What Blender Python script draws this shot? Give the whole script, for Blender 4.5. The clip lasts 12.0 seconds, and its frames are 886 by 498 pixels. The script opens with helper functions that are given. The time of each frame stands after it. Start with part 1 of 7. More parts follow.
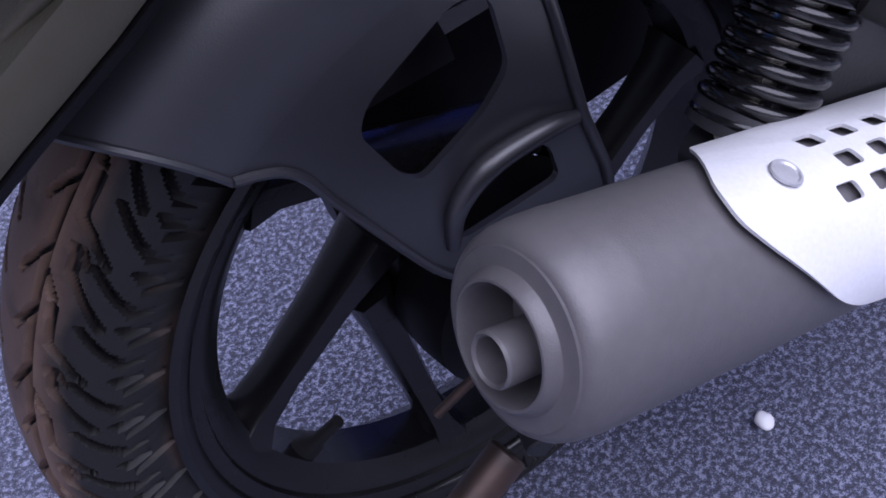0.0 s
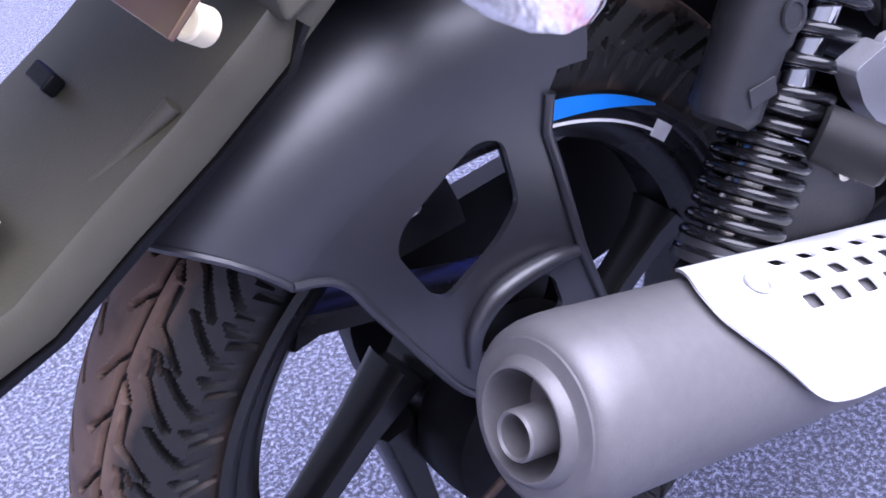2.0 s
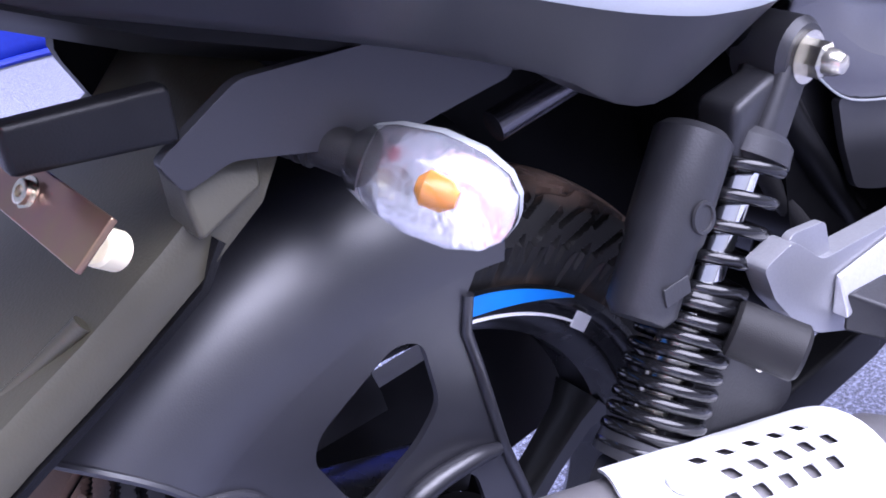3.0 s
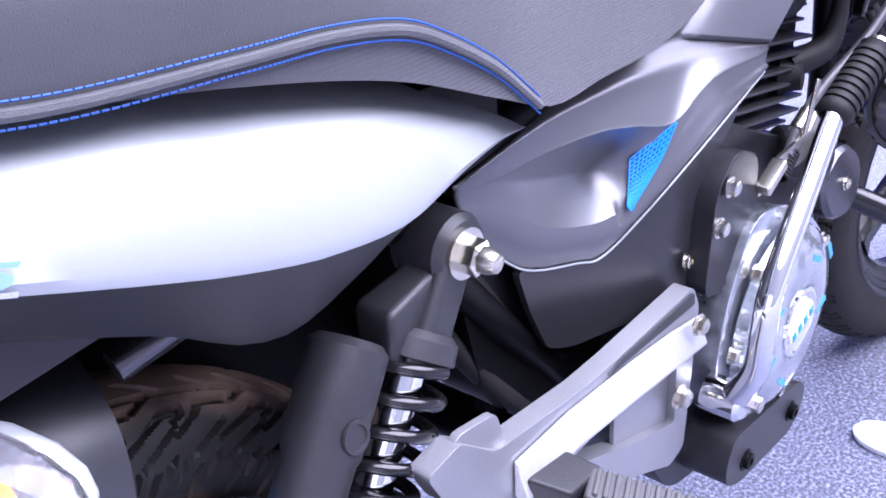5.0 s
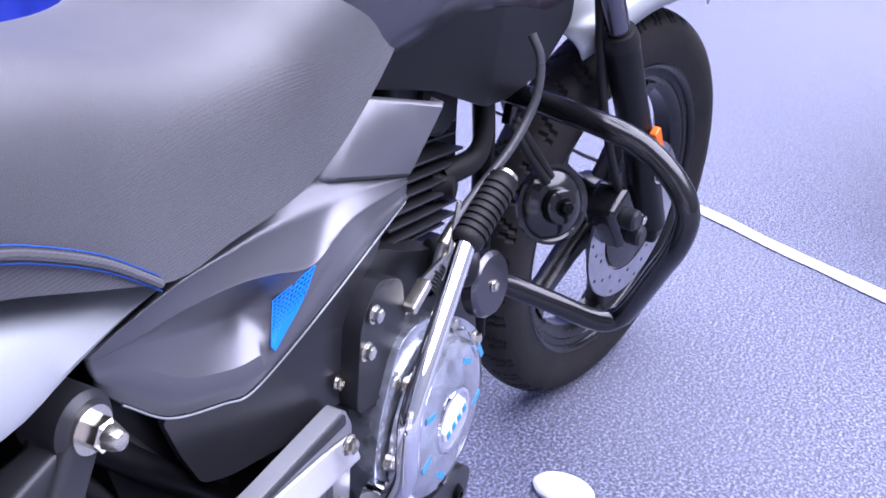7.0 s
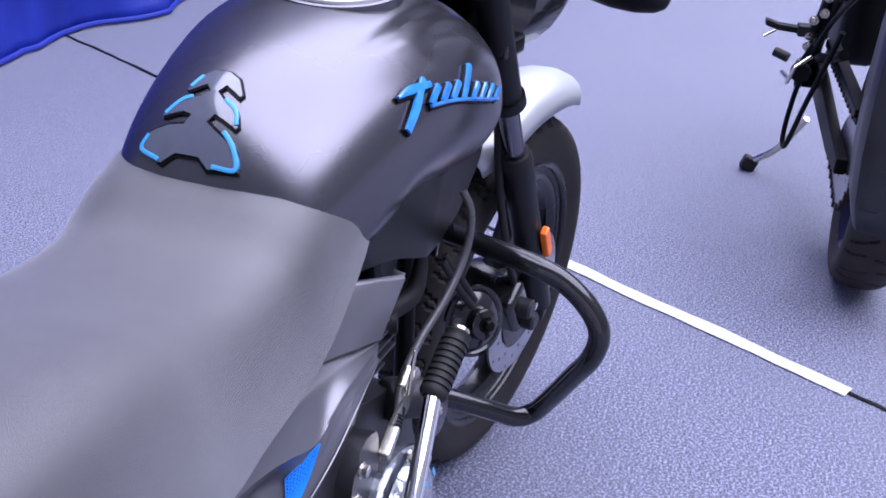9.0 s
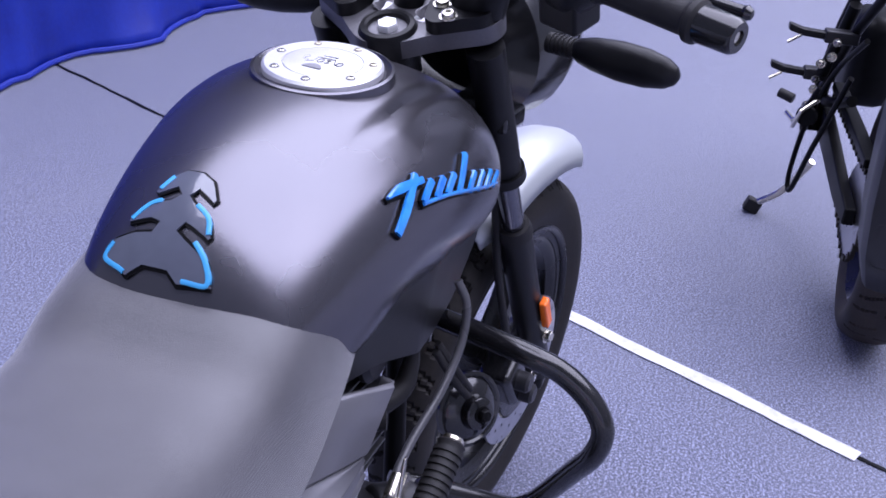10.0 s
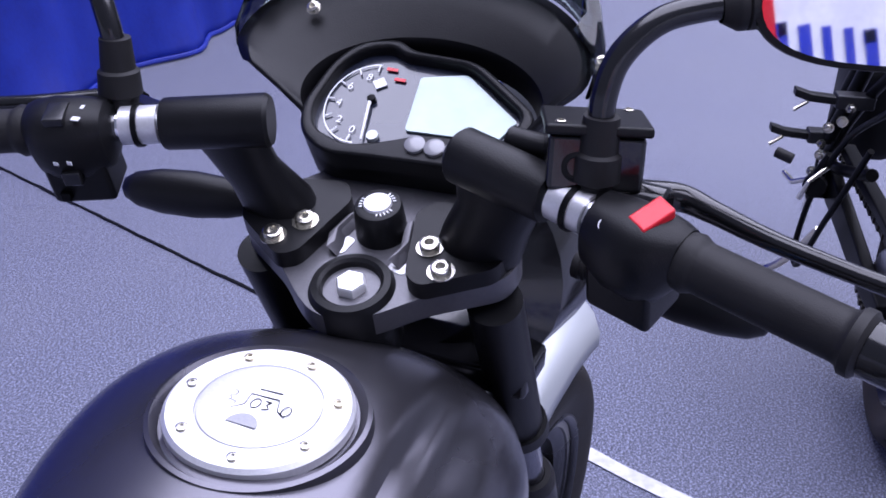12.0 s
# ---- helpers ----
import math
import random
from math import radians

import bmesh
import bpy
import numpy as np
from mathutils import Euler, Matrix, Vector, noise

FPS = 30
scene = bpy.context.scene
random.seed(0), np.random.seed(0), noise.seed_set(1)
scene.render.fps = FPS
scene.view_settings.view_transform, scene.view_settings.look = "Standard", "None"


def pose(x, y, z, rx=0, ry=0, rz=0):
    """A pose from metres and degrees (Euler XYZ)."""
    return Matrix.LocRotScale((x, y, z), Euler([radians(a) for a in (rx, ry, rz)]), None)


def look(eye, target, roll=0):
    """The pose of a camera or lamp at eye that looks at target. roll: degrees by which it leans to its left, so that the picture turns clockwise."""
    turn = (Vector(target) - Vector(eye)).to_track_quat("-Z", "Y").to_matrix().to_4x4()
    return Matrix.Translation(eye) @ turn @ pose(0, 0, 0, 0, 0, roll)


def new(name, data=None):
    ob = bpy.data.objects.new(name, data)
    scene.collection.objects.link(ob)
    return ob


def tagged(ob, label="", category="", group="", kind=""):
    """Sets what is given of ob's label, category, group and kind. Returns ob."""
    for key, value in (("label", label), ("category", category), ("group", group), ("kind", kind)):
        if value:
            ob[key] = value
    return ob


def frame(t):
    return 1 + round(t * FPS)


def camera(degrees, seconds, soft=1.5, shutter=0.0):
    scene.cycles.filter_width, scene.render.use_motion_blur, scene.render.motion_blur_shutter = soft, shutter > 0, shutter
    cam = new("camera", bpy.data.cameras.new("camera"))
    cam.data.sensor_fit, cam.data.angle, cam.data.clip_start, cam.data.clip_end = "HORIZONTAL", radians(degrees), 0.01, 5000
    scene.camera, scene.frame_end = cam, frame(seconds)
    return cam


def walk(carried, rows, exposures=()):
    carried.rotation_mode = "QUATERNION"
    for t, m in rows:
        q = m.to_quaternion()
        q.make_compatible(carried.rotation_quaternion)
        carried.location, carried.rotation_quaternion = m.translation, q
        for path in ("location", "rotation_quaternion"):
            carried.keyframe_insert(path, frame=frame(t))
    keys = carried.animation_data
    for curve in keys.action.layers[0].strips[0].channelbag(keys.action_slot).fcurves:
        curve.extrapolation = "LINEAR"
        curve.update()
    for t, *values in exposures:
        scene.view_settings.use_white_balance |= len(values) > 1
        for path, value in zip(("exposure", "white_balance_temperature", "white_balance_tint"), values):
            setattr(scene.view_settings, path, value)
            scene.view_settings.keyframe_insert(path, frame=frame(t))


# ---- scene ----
cam = camera(46.0, 12.0, soft=1.7)
PATH = [
    (0, (-0.2232, -0.3872, 0.8145), (0.0765, 0.1875, 0.0529), -11.03),
    (0.5, (-0.2444, -0.3978, 0.8152), (0.0400, 0.1813, 0.0512), -11.69),
    (1, (-0.2815, -0.4264, 0.8219), (0.0065, 0.1487, 0.0562), -11.83),
    (1.5, (-0.2972, -0.4390, 0.8230), (0.0290, 0.1523, 0.0855), -10.26),
    (2, (-0.2945, -0.4559, 0.8294), (0.1208, 0.2236, 0.2246), -9.22),
    (2.5, (-0.2869, -0.4504, 0.8403), (0.1960, 0.2406, 0.3025), -7.24),
    (2.7, (-0.2819, -0.4475, 0.8452), (0.2198, 0.2477, 0.3304), -6.80),
    (4.3, (-0.2519, -0.4439, 0.8680), (0.3498, 0.2064, 0.4044), -5.98),
    (4.5, (-0.2331, -0.4522, 0.8782), (0.3714, 0.1932, 0.4112), -5.44),
    (4.7, (-0.2297, -0.4301, 0.8751), (0.4346, 0.1731, 0.4336), -4.71),
    (5, (-0.1515, -0.4660, 0.9154), (0.5090, 0.1161, 0.4410), -3.34),
    (5.5, (-0.0908, -0.4805, 0.9296), (0.6272, 0.0471, 0.4755), -1.27),
    (6, (-0.0397, -0.5309, 0.9519), (0.6971, -0.0313, 0.4963), -0.61),
    (6.5, (-0.0608, -0.5465, 0.9762), (0.7246, -0.1193, 0.5281), 0.81),
    (7, (-0.0981, -0.5267, 1.0236), (0.6948, -0.1415, 0.5516), 2.09),
    (7.2, (-0.1145, -0.5297, 1.0472), (0.6904, -0.1600, 0.5830), 1.82),
    (8.8, (-0.1934, -0.4281, 1.2173), (0.6517, -0.1907, 0.7383), 4.62),
    (9, (-0.1889, -0.4102, 1.2178), (0.6652, -0.1857, 0.7486), 3.99),
    (9.5, (-0.1790, -0.3907, 1.2333), (0.6883, -0.1981, 0.7745), 4.83),
    (10, (-0.0836, -0.3799, 1.2572), (0.7764, -0.1559, 0.7988), 4.44),
    (10.5, (0.0627, -0.3984, 1.2849), (0.9167, -0.1602, 0.8224), 5.58),
    (11, (0.1802, -0.3714, 1.2952), (1.0175, -0.1018, 0.8194), 5.34),
    (11.4, (0.2614, -0.3144, 1.3118), (1.1116, -0.0922, 0.8346), 4.07),
    (11.5, (0.2774, -0.2994, 1.3159), (1.1309, -0.0893, 0.8392), 3.79),
    (12, (0.3321, -0.2214, 1.3300), (1.2018, -0.0447, 0.8692), 2.16),
]
walk(cam, [(t, look(eye, target, roll)) for t, eye, target, roll in PATH],
     exposures=[(t, e, 5380, 28) for t, e in ((0.0, -0.05), (0.5, 0.30), (1.2, 0.80), (2.7, 1.62), (5.0, 1.75), (6.0, 1.55), (7.2, 1.25), (8.8, 0.85), (12.0, 0.40))])

# ---- light: daylight under an open marquee ----
world = bpy.data.worlds.new("sky")
scene.world = world
world.use_nodes = True
wn = world.node_tree
sky = wn.nodes.new("ShaderNodeTexSky")
sky.sky_type, sky.sun_disc = "NISHITA", False
sky.sun_elevation, sky.sun_rotation = radians(55), radians(172)
sky.dust_density, sky.ozone_density = 4.0, 1.0
cloud = wn.nodes.new("ShaderNodeMixRGB")  # a thin even cloud over the whole sky
cloud.inputs[0].default_value, cloud.inputs[2].default_value = 0.6, (8.2, 8.2, 8.8, 1)
wn.links.new(sky.outputs[0], cloud.inputs[1])
wn.links.new(cloud.outputs[0], wn.nodes["Background"].inputs[0])
wn.nodes["Background"].inputs[1].default_value = 0.026
sun = new("sun", bpy.data.lights.new("sun", "SUN"))
sun.data.energy, sun.data.angle, sun.data.color = 5.0, radians(86), (1.0, 0.97, 0.94)
sun.matrix_world = look((1.25, -0.55, 3.0), (0.5, 0, 0))


# ---- materials ----
def shader(name, colour, rough=0.5, metal=0.0, second=None, scale=8.0, grain=60.0, mix=0.5, bump=0.0, bump_scale=200.0, coat=0.0, rough_var=0.08, spec=0.5):
    """A painted or moulded surface: two colours mixed by broad stains and fine grain, uneven gloss, fine relief."""
    m = bpy.data.materials.new(name)
    m.use_nodes = True
    t = m.node_tree
    b = t.nodes["Principled BSDF"]
    co = t.nodes.new("ShaderNodeTexCoord")
    n1, n2 = t.nodes.new("ShaderNodeTexNoise"), t.nodes.new("ShaderNodeTexNoise")
    n1.inputs["Scale"].default_value, n2.inputs["Scale"].default_value = scale, grain
    n1.inputs["Detail"].default_value = 5
    for n in (n1, n2):
        t.links.new(co.outputs["Object"], n.inputs["Vector"])
    add = t.nodes.new("ShaderNodeMath")
    add.operation = "MULTIPLY_ADD"
    t.links.new(n2.outputs[0], add.inputs[0])
    add.inputs[1].default_value = 0.5
    t.links.new(n1.outputs[0], add.inputs[2])
    ramp = t.nodes.new("ShaderNodeValToRGB")
    t.links.new(add.outputs[0], ramp.inputs[0])
    ramp.color_ramp.elements[0].position, ramp.color_ramp.elements[1].position = 0.45, 1.05
    ramp.color_ramp.elements[0].color = (*colour, 1)
    second = second or tuple(min(1, c * 1.25 + 0.004) for c in colour)
    ramp.color_ramp.elements[1].color = (*[a + (c - a) * mix * 2 for a, c in zip(colour, second)], 1)
    t.links.new(ramp.outputs[0], b.inputs["Base Color"])
    mr = t.nodes.new("ShaderNodeMapRange")
    t.links.new(n1.outputs[0], mr.inputs[0])
    mr.inputs[3].default_value, mr.inputs[4].default_value = max(0.02, rough - rough_var), min(1, rough + rough_var)
    t.links.new(mr.outputs[0], b.inputs["Roughness"])
    b.inputs["Metallic"].default_value, b.inputs["Coat Weight"].default_value = metal, coat
    b.inputs["Specular IOR Level"].default_value = spec
    if bump:
        n3 = t.nodes.new("ShaderNodeTexNoise")
        n3.inputs["Scale"].default_value = bump_scale
        t.links.new(co.outputs["Object"], n3.inputs["Vector"])
        bp = t.nodes.new("ShaderNodeBump")
        bp.inputs["Strength"].default_value, bp.inputs["Distance"].default_value = bump, 0.002
        t.links.new(n3.outputs[0], bp.inputs["Height"])
        t.links.new(bp.outputs[0], b.inputs["Normal"])
    return m


def glassy(name, colour, rough=0.05, ior=1.49):
    m = bpy.data.materials.new(name)
    m.use_nodes = True
    b = m.node_tree.nodes["Principled BSDF"]
    b.inputs["Base Color"].default_value = (*colour, 1)
    b.inputs["Transmission Weight"].default_value, b.inputs["Roughness"].default_value, b.inputs["IOR"].default_value = 1.0, rough, ior
    return m


def carpet_shader():
    """Heathered needle-felt carpet: blue-grey fibres with pale and dark flecks."""
    m = bpy.data.materials.new("carpet")
    m.use_nodes = True
    t = m.node_tree
    b = t.nodes["Principled BSDF"]
    co = t.nodes.new("ShaderNodeTexCoord")
    fine, mid, broad = (t.nodes.new("ShaderNodeTexNoise") for _ in range(3))
    for n, s, d in ((fine, 620, 2), (mid, 195, 4), (broad, 2.2, 5)):
        n.inputs["Scale"].default_value, n.inputs["Detail"].default_value = s, d
        t.links.new(co.outputs["Object"], n.inputs["Vector"])
    mix = t.nodes.new("ShaderNodeMath")
    mix.operation = "MULTIPLY_ADD"
    half = t.nodes.new("ShaderNodeMath")
    half.operation = "MULTIPLY"
    half.inputs[1].default_value = 0.42
    t.links.new(fine.outputs[0], half.inputs[0])
    t.links.new(mid.outputs[0], mix.inputs[0])
    mix.inputs[1].default_value = 0.58
    t.links.new(half.outputs[0], mix.inputs[2])
    ramp = t.nodes.new("ShaderNodeValToRGB")
    els = ramp.color_ramp.elements
    els[0].position, els[0].color = 0.425, (0.009, 0.010, 0.026, 1)
    els[1].position, els[1].color = 0.605, (0.31, 0.33, 0.47, 1)
    e = els.new(0.50)
    e.color = (0.050, 0.055, 0.100, 1)
    t.links.new(mix.outputs[0], ramp.inputs[0])
    dust = t.nodes.new("ShaderNodeMixRGB")
    dr = t.nodes.new("ShaderNodeMapRange")
    dr.inputs[1].default_value, dr.inputs[2].default_value, dr.inputs[3].default_value, dr.inputs[4].default_value = 0.42, 0.68, 0.0, 0.25
    t.links.new(broad.outputs[0], dr.inputs[0])
    t.links.new(dr.outputs[0], dust.inputs[0])
    t.links.new(ramp.outputs[0], dust.inputs[1])
    dust.inputs[2].default_value = (0.110, 0.114, 0.155, 1)
    t.links.new(dust.outputs[0], b.inputs["Base Color"])
    b.inputs["Roughness"].default_value = 0.62
    b.inputs["Specular IOR Level"].default_value = 0.35
    b.inputs["Sheen Weight"].default_value = 0.6
    bp = t.nodes.new("ShaderNodeBump")
    bp.inputs["Strength"].default_value, bp.inputs["Distance"].default_value = 0.65, 0.0035
    t.links.new(mix.outputs[0], bp.inputs["Height"])
    t.links.new(bp.outputs[0], b.inputs["Normal"])
    return m


CARPET = carpet_shader()
MATT_BLACK = shader("matt_black_plastic", (0.004, 0.004, 0.0048), 0.40, spec=0.24, bump=0.12, bump_scale=900)
HUGGER = shader("satin_black_plastic", (0.012, 0.012, 0.016), 0.39, spec=1.0, bump=0.06, bump_scale=1200)
GLOSS_BLACK = shader("gloss_black_paint", (0.005, 0.005, 0.006), 0.18, coat=0.2)
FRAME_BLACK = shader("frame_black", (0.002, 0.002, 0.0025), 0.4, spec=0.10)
RUBBER = shader("tyre_rubber", (0.007, 0.0067, 0.0067), 0.6, second=(0.022, 0.019, 0.017), scale=20, grain=120, spec=0.25, bump=0.1, bump_scale=500)
SOFT_RUBBER = shader("grip_rubber", (0.010, 0.0095, 0.010), 0.55, spec=0.3, bump=0.2, bump_scale=1500)
PAINT_GREY = shader("matt_grey_paint", (0.108, 0.105, 0.119), 0.26, metal=0.9, grain=1500, scale=3, bump=0.02, bump_scale=2500)
PAINT_SILVER = shader("matt_silver_paint", (0.40, 0.418, 0.425), 0.38, metal=0.45, grain=1500, scale=3)
MUFFLER_GREY = shader("muffler_grey", (0.145, 0.138, 0.142), 0.46, metal=0.3, second=(0.18, 0.172, 0.172), scale=7, grain=160, bump=0.1, bump_scale=900)
ALU = shader("cast_aluminium", (0.60, 0.60, 0.615), 0.38, metal=0.6, grain=500, bump=0.06, bump_scale=900)
ALU_DARK = shader("painted_cast_metal", (0.020, 0.020, 0.023), 0.40, metal=0.3, spec=0.35, bump=0.15, bump_scale=700)
CHROME = shader("chrome", (0.82, 0.82, 0.84), 0.07, metal=1.0, rough_var=0.03)
ZINC = shader("zinc_plate", (0.66, 0.66, 0.64), 0.26, metal=1.0, second=(0.72, 0.66, 0.5))
YELLOW_ZINC = shader("yellow_zinc_plate", (0.30, 0.22, 0.11), 0.3, metal=0.9, second=(0.28, 0.14, 0.16), mix=0.5, scale=14)
WHITE = shader("white_sticker", (0.78, 0.78, 0.80), 0.5)
BLUE = shader("blue_vinyl", (0.02, 0.22, 0.78), 0.4)
THREAD = shader("blue_thread", (0.012, 0.07, 0.32), 0.6)
BLUE_PAINT = shader("light_blue_paint", (0.05, 0.26, 0.50), 0.35)
EMBLEM_BLUE = shader("bright_emblem_blue", (0.02, 0.15, 0.55), 0.22, coat=0.6, second=(0.05, 0.3, 0.75), scale=30)
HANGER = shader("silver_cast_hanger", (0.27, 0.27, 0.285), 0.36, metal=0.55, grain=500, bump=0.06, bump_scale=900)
PEG = shader("dusty_peg_rubber", (0.055, 0.054, 0.056), 0.55, bump=0.2, bump_scale=1200)
RED_LENS = glassy("red_lens", (0.75, 0.01, 0.04), 0.08)
RED = shader("red_plastic", (0.62, 0.015, 0.025), 0.3)
ORANGE = shader("amber_reflector", (0.85, 0.16, 0.01), 0.2)
CLEAR = glassy("clear_lens", (0.96, 0.96, 0.97), 0.03)
AMBER = shader("amber_bulb", (0.9, 0.32, 0.04), 0.25)
CREAM = shader("cream_cap", (0.80, 0.72, 0.48), 0.5)
SMOKE = glassy("smoked_screen", (0.10, 0.12, 0.13), 0.03)
LEATHER = shader("seat_vinyl", (0.034, 0.033, 0.038), 0.43, bump=0.25, bump_scale=1400, rough_var=0.05, spec=0.65)
LEATHER.node_tree.nodes["Principled BSDF"].inputs["Sheen Weight"].default_value = 0.38


def ribbed(m, pitch, low, high):
    """Adds fine moulded ribs below a height to a material's relief."""
    t = m.node_tree
    b = t.nodes["Principled BSDF"]
    co = t.nodes.new("ShaderNodeTexCoord")
    sep = t.nodes.new("ShaderNodeSeparateXYZ")
    t.links.new(co.outputs["Object"], sep.inputs[0])
    wave = t.nodes.new("ShaderNodeTexWave")
    wave.bands_direction = "Z"
    wave.inputs["Scale"].default_value = 0.314 / pitch
    t.links.new(co.outputs["Object"], wave.inputs["Vector"])
    mask = t.nodes.new("ShaderNodeMapRange")
    mask.inputs[1].default_value, mask.inputs[2].default_value, mask.inputs[3].default_value, mask.inputs[4].default_value = low, high, 1.0, 0.0
    t.links.new(sep.outputs[2], mask.inputs[0])
    mul = t.nodes.new("ShaderNodeMath")
    mul.operation = "MULTIPLY"
    t.links.new(wave.outputs["Fac"], mul.inputs[0])
    t.links.new(mask.outputs[0], mul.inputs[1])
    bp = t.nodes.new("ShaderNodeBump")
    bp.inputs["Strength"].default_value, bp.inputs["Distance"].default_value = 0.16, 0.0010
    old = b.inputs["Normal"].links[0].from_socket
    t.links.new(mul.outputs[0], bp.inputs["Height"])
    t.links.new(old, bp.inputs["Normal"])
    t.links.new(bp.outputs[0], b.inputs["Normal"])


ribbed(LEATHER, 0.0026, 0.765, 0.79)
DARK_COWL = shader("matt_dark_grey_paint", (0.034, 0.034, 0.039), 0.40, metal=0.3, spec=0.4, grain=1500, scale=3)
CASTING = shader("dark_cast_grey", (0.036, 0.036, 0.040), 0.42, metal=0.4, bump=0.1, bump_scale=700)
LCD = shader("lcd_glass", (0.40, 0.50, 0.475), 0.22, coat=0.5)
# the blue in this base colour stands in for sky reflected by the dial glass
DIAL = shader("dial_face", (0.013, 0.016, 0.030), 0.28, coat=1.0)
OLIVE = shader("dull_black_flap", (0.058, 0.054, 0.037), 0.36, second=(0.072, 0.067, 0.046), bump=0.1, bump_scale=700)
MIRROR = shader("mirror_glass", (0.9, 0.9, 0.92), 0.02, metal=1.0, rough_var=0.01)
TARP = shader("blue_cloth", (0.004, 0.012, 0.22), 0.5, second=(0.006, 0.022, 0.31), bump=0.3, bump_scale=60)


# ---- mesh helpers ----
def part(name, bm, material, parent=None, label="", smooth=True, bevel=0.0):
    me = bpy.data.meshes.new(name)
    bmesh.ops.recalc_face_normals(bm, faces=bm.faces[:])
    bm.to_mesh(me)
    bm.free()
    me.materials.append(material)
    if smooth:
        me.shade_smooth()
        me.set_sharp_from_angle(angle=radians(38))
    ob = new(name, me)
    if parent:
        ob.parent = parent
        ob.matrix_parent_inverse = parent.matrix_world.inverted()
    if label:
        ob["label"] = label
    if bevel:
        mod = ob.modifiers.new("bevel", "BEVEL")
        mod.width, mod.segments, mod.limit_method, mod.angle_limit = bevel, 2, "ANGLE", radians(35)
        mod = ob.modifiers.new("even_faces", "WEIGHTED_NORMAL")
        mod.keep_sharp = False
    return ob


def thing(name, label, category, at=(0, 0, 0), **more):
    ob = new(name)
    ob.location = at
    ob.empty_display_size = 0.1
    bpy.context.view_layer.update()
    return tagged(ob, label, category, **more)


def add_box(bm, c, s, rot=None):
    r = bmesh.ops.create_cube(bm, size=1)["verts"]
    m = Matrix.Translation(c) @ (rot or Matrix()) @ Matrix.Diagonal((*s, 1))
    bmesh.ops.transform(bm, matrix=m, verts=r)
    return bm


def boxm(c, s, rot=None):
    return add_box(bmesh.new(), c, s, rot)


def frame_of(way):
    return Vector(way).normalized().to_track_quat("Z", "Y").to_matrix()


def add_lathe(bm, profile, centre, axis, seg=32, close=False, arc=None):
    """Turns a profile of (along, radius) round an axis through centre."""
    q, c = frame_of(axis), Vector(centre)
    rings = []
    a0, a1 = arc or (0, 2 * math.pi)
    full = arc is None
    count = seg if full else seg + 1
    for h, r in profile:
        if r < 1e-5:
            rings.append([bm.verts.new(c + q @ Vector((0, 0, h)))])
        else:
            rings.append([bm.verts.new(c + q @ Vector((r * math.cos(a0 + (a1 - a0) * k / seg), r * math.sin(a0 + (a1 - a0) * k / seg), h))) for k in range(count)])
    pairs = list(zip(rings, rings[1:])) + ([(rings[-1], rings[0])] if close else [])
    for a, b in pairs:
        for k in range(seg):
            j = (k + 1) % count
            f = [a[k % len(a)], a[j % len(a)], b[j % len(b)], b[k % len(b)]]
            f = list(dict.fromkeys(f))
            if len(f) > 2:
                bm.faces.new(f)
    return bm


def lathe(profile, centre, axis, seg=32, close=False, arc=None):
    return add_lathe(bmesh.new(), profile, centre, axis, seg, close, arc)


def rod(a, b, r, r2=None, seg=20, cap=0.15):
    a, b = Vector(a), Vector(b)
    n = (b - a).length
    r2 = r if r2 is None else r2
    e = min(cap * r, n * 0.2)
    return lathe([(0, 0), (0, r - e), (e, r), (n - e, r2), (n, r2 - e), (n, 0)], a, b - a, seg)


def smooth_path(points, steps=8):
    """Catmull-Rom through the points."""
    p = [Vector(v) for v in points]
    p = [2 * p[0] - p[1]] + p + [2 * p[-1] - p[-2]]
    out = []
    for k in range(1, len(p) - 2):
        for s in range(steps):
            t = s / steps
            a, b, c, d = p[k - 1:k + 3]
            out.append(0.5 * (2 * b + (c - a) * t + (2 * a - 5 * b + 4 * c - d) * t * t + (3 * b - a - 3 * c + d) * t ** 3))
    out.append(p[-2])
    return out


def add_tube(bm, points, r, seg=12, closed_ends=True, flat=1.0):
    """Sweeps a round section, radius r (a number or one for each point), along the points."""
    p = [Vector(v) for v in points]
    up = Vector((0, 0, 1))
    rings = []
    for k, v in enumerate(p):
        d = (p[min(k + 1, len(p) - 1)] - p[max(k - 1, 0)]).normalized()
        if abs(d.dot(up)) > 0.98:
            up = Vector((1, 0, 0)) if abs(d.x) < 0.9 else Vector((0, 1, 0))
        s = d.cross(up).normalized()
        up = s.cross(d).normalized()
        rr = float(np.interp(k / max(1, len(p) - 1), np.linspace(0, 1, len(r)), r)) if isinstance(r, (list, tuple)) else r
        rings.append([bm.verts.new(v + rr * (math.cos(2 * math.pi * j / seg) * s + flat * math.sin(2 * math.pi * j / seg) * up)) for j in range(seg)])
    for a, b in zip(rings, rings[1:]):
        for j in range(seg):
            bm.faces.new((a[j], a[(j + 1) % seg], b[(j + 1) % seg], b[j]))
    if closed_ends:
        bm.faces.new(rings[0])
        bm.faces.new(rings[-1])
    return bm


def tube(points, r, seg=12, steps=0, **more):
    return add_tube(bmesh.new(), smooth_path(points, steps) if steps else points, r, seg, **more)


def coil(a, b, radius, wire, turns, seg=10, per=28):
    a, b = Vector(a), Vector(b)
    q = frame_of(b - a)
    n = int(turns * per)
    return tube([a + (b - a) * (k / n) + q @ Vector((radius * math.cos(2 * math.pi * k / per), radius * math.sin(2 * math.pi * k / per), 0)) for k in range(n + 1)], wire, seg)


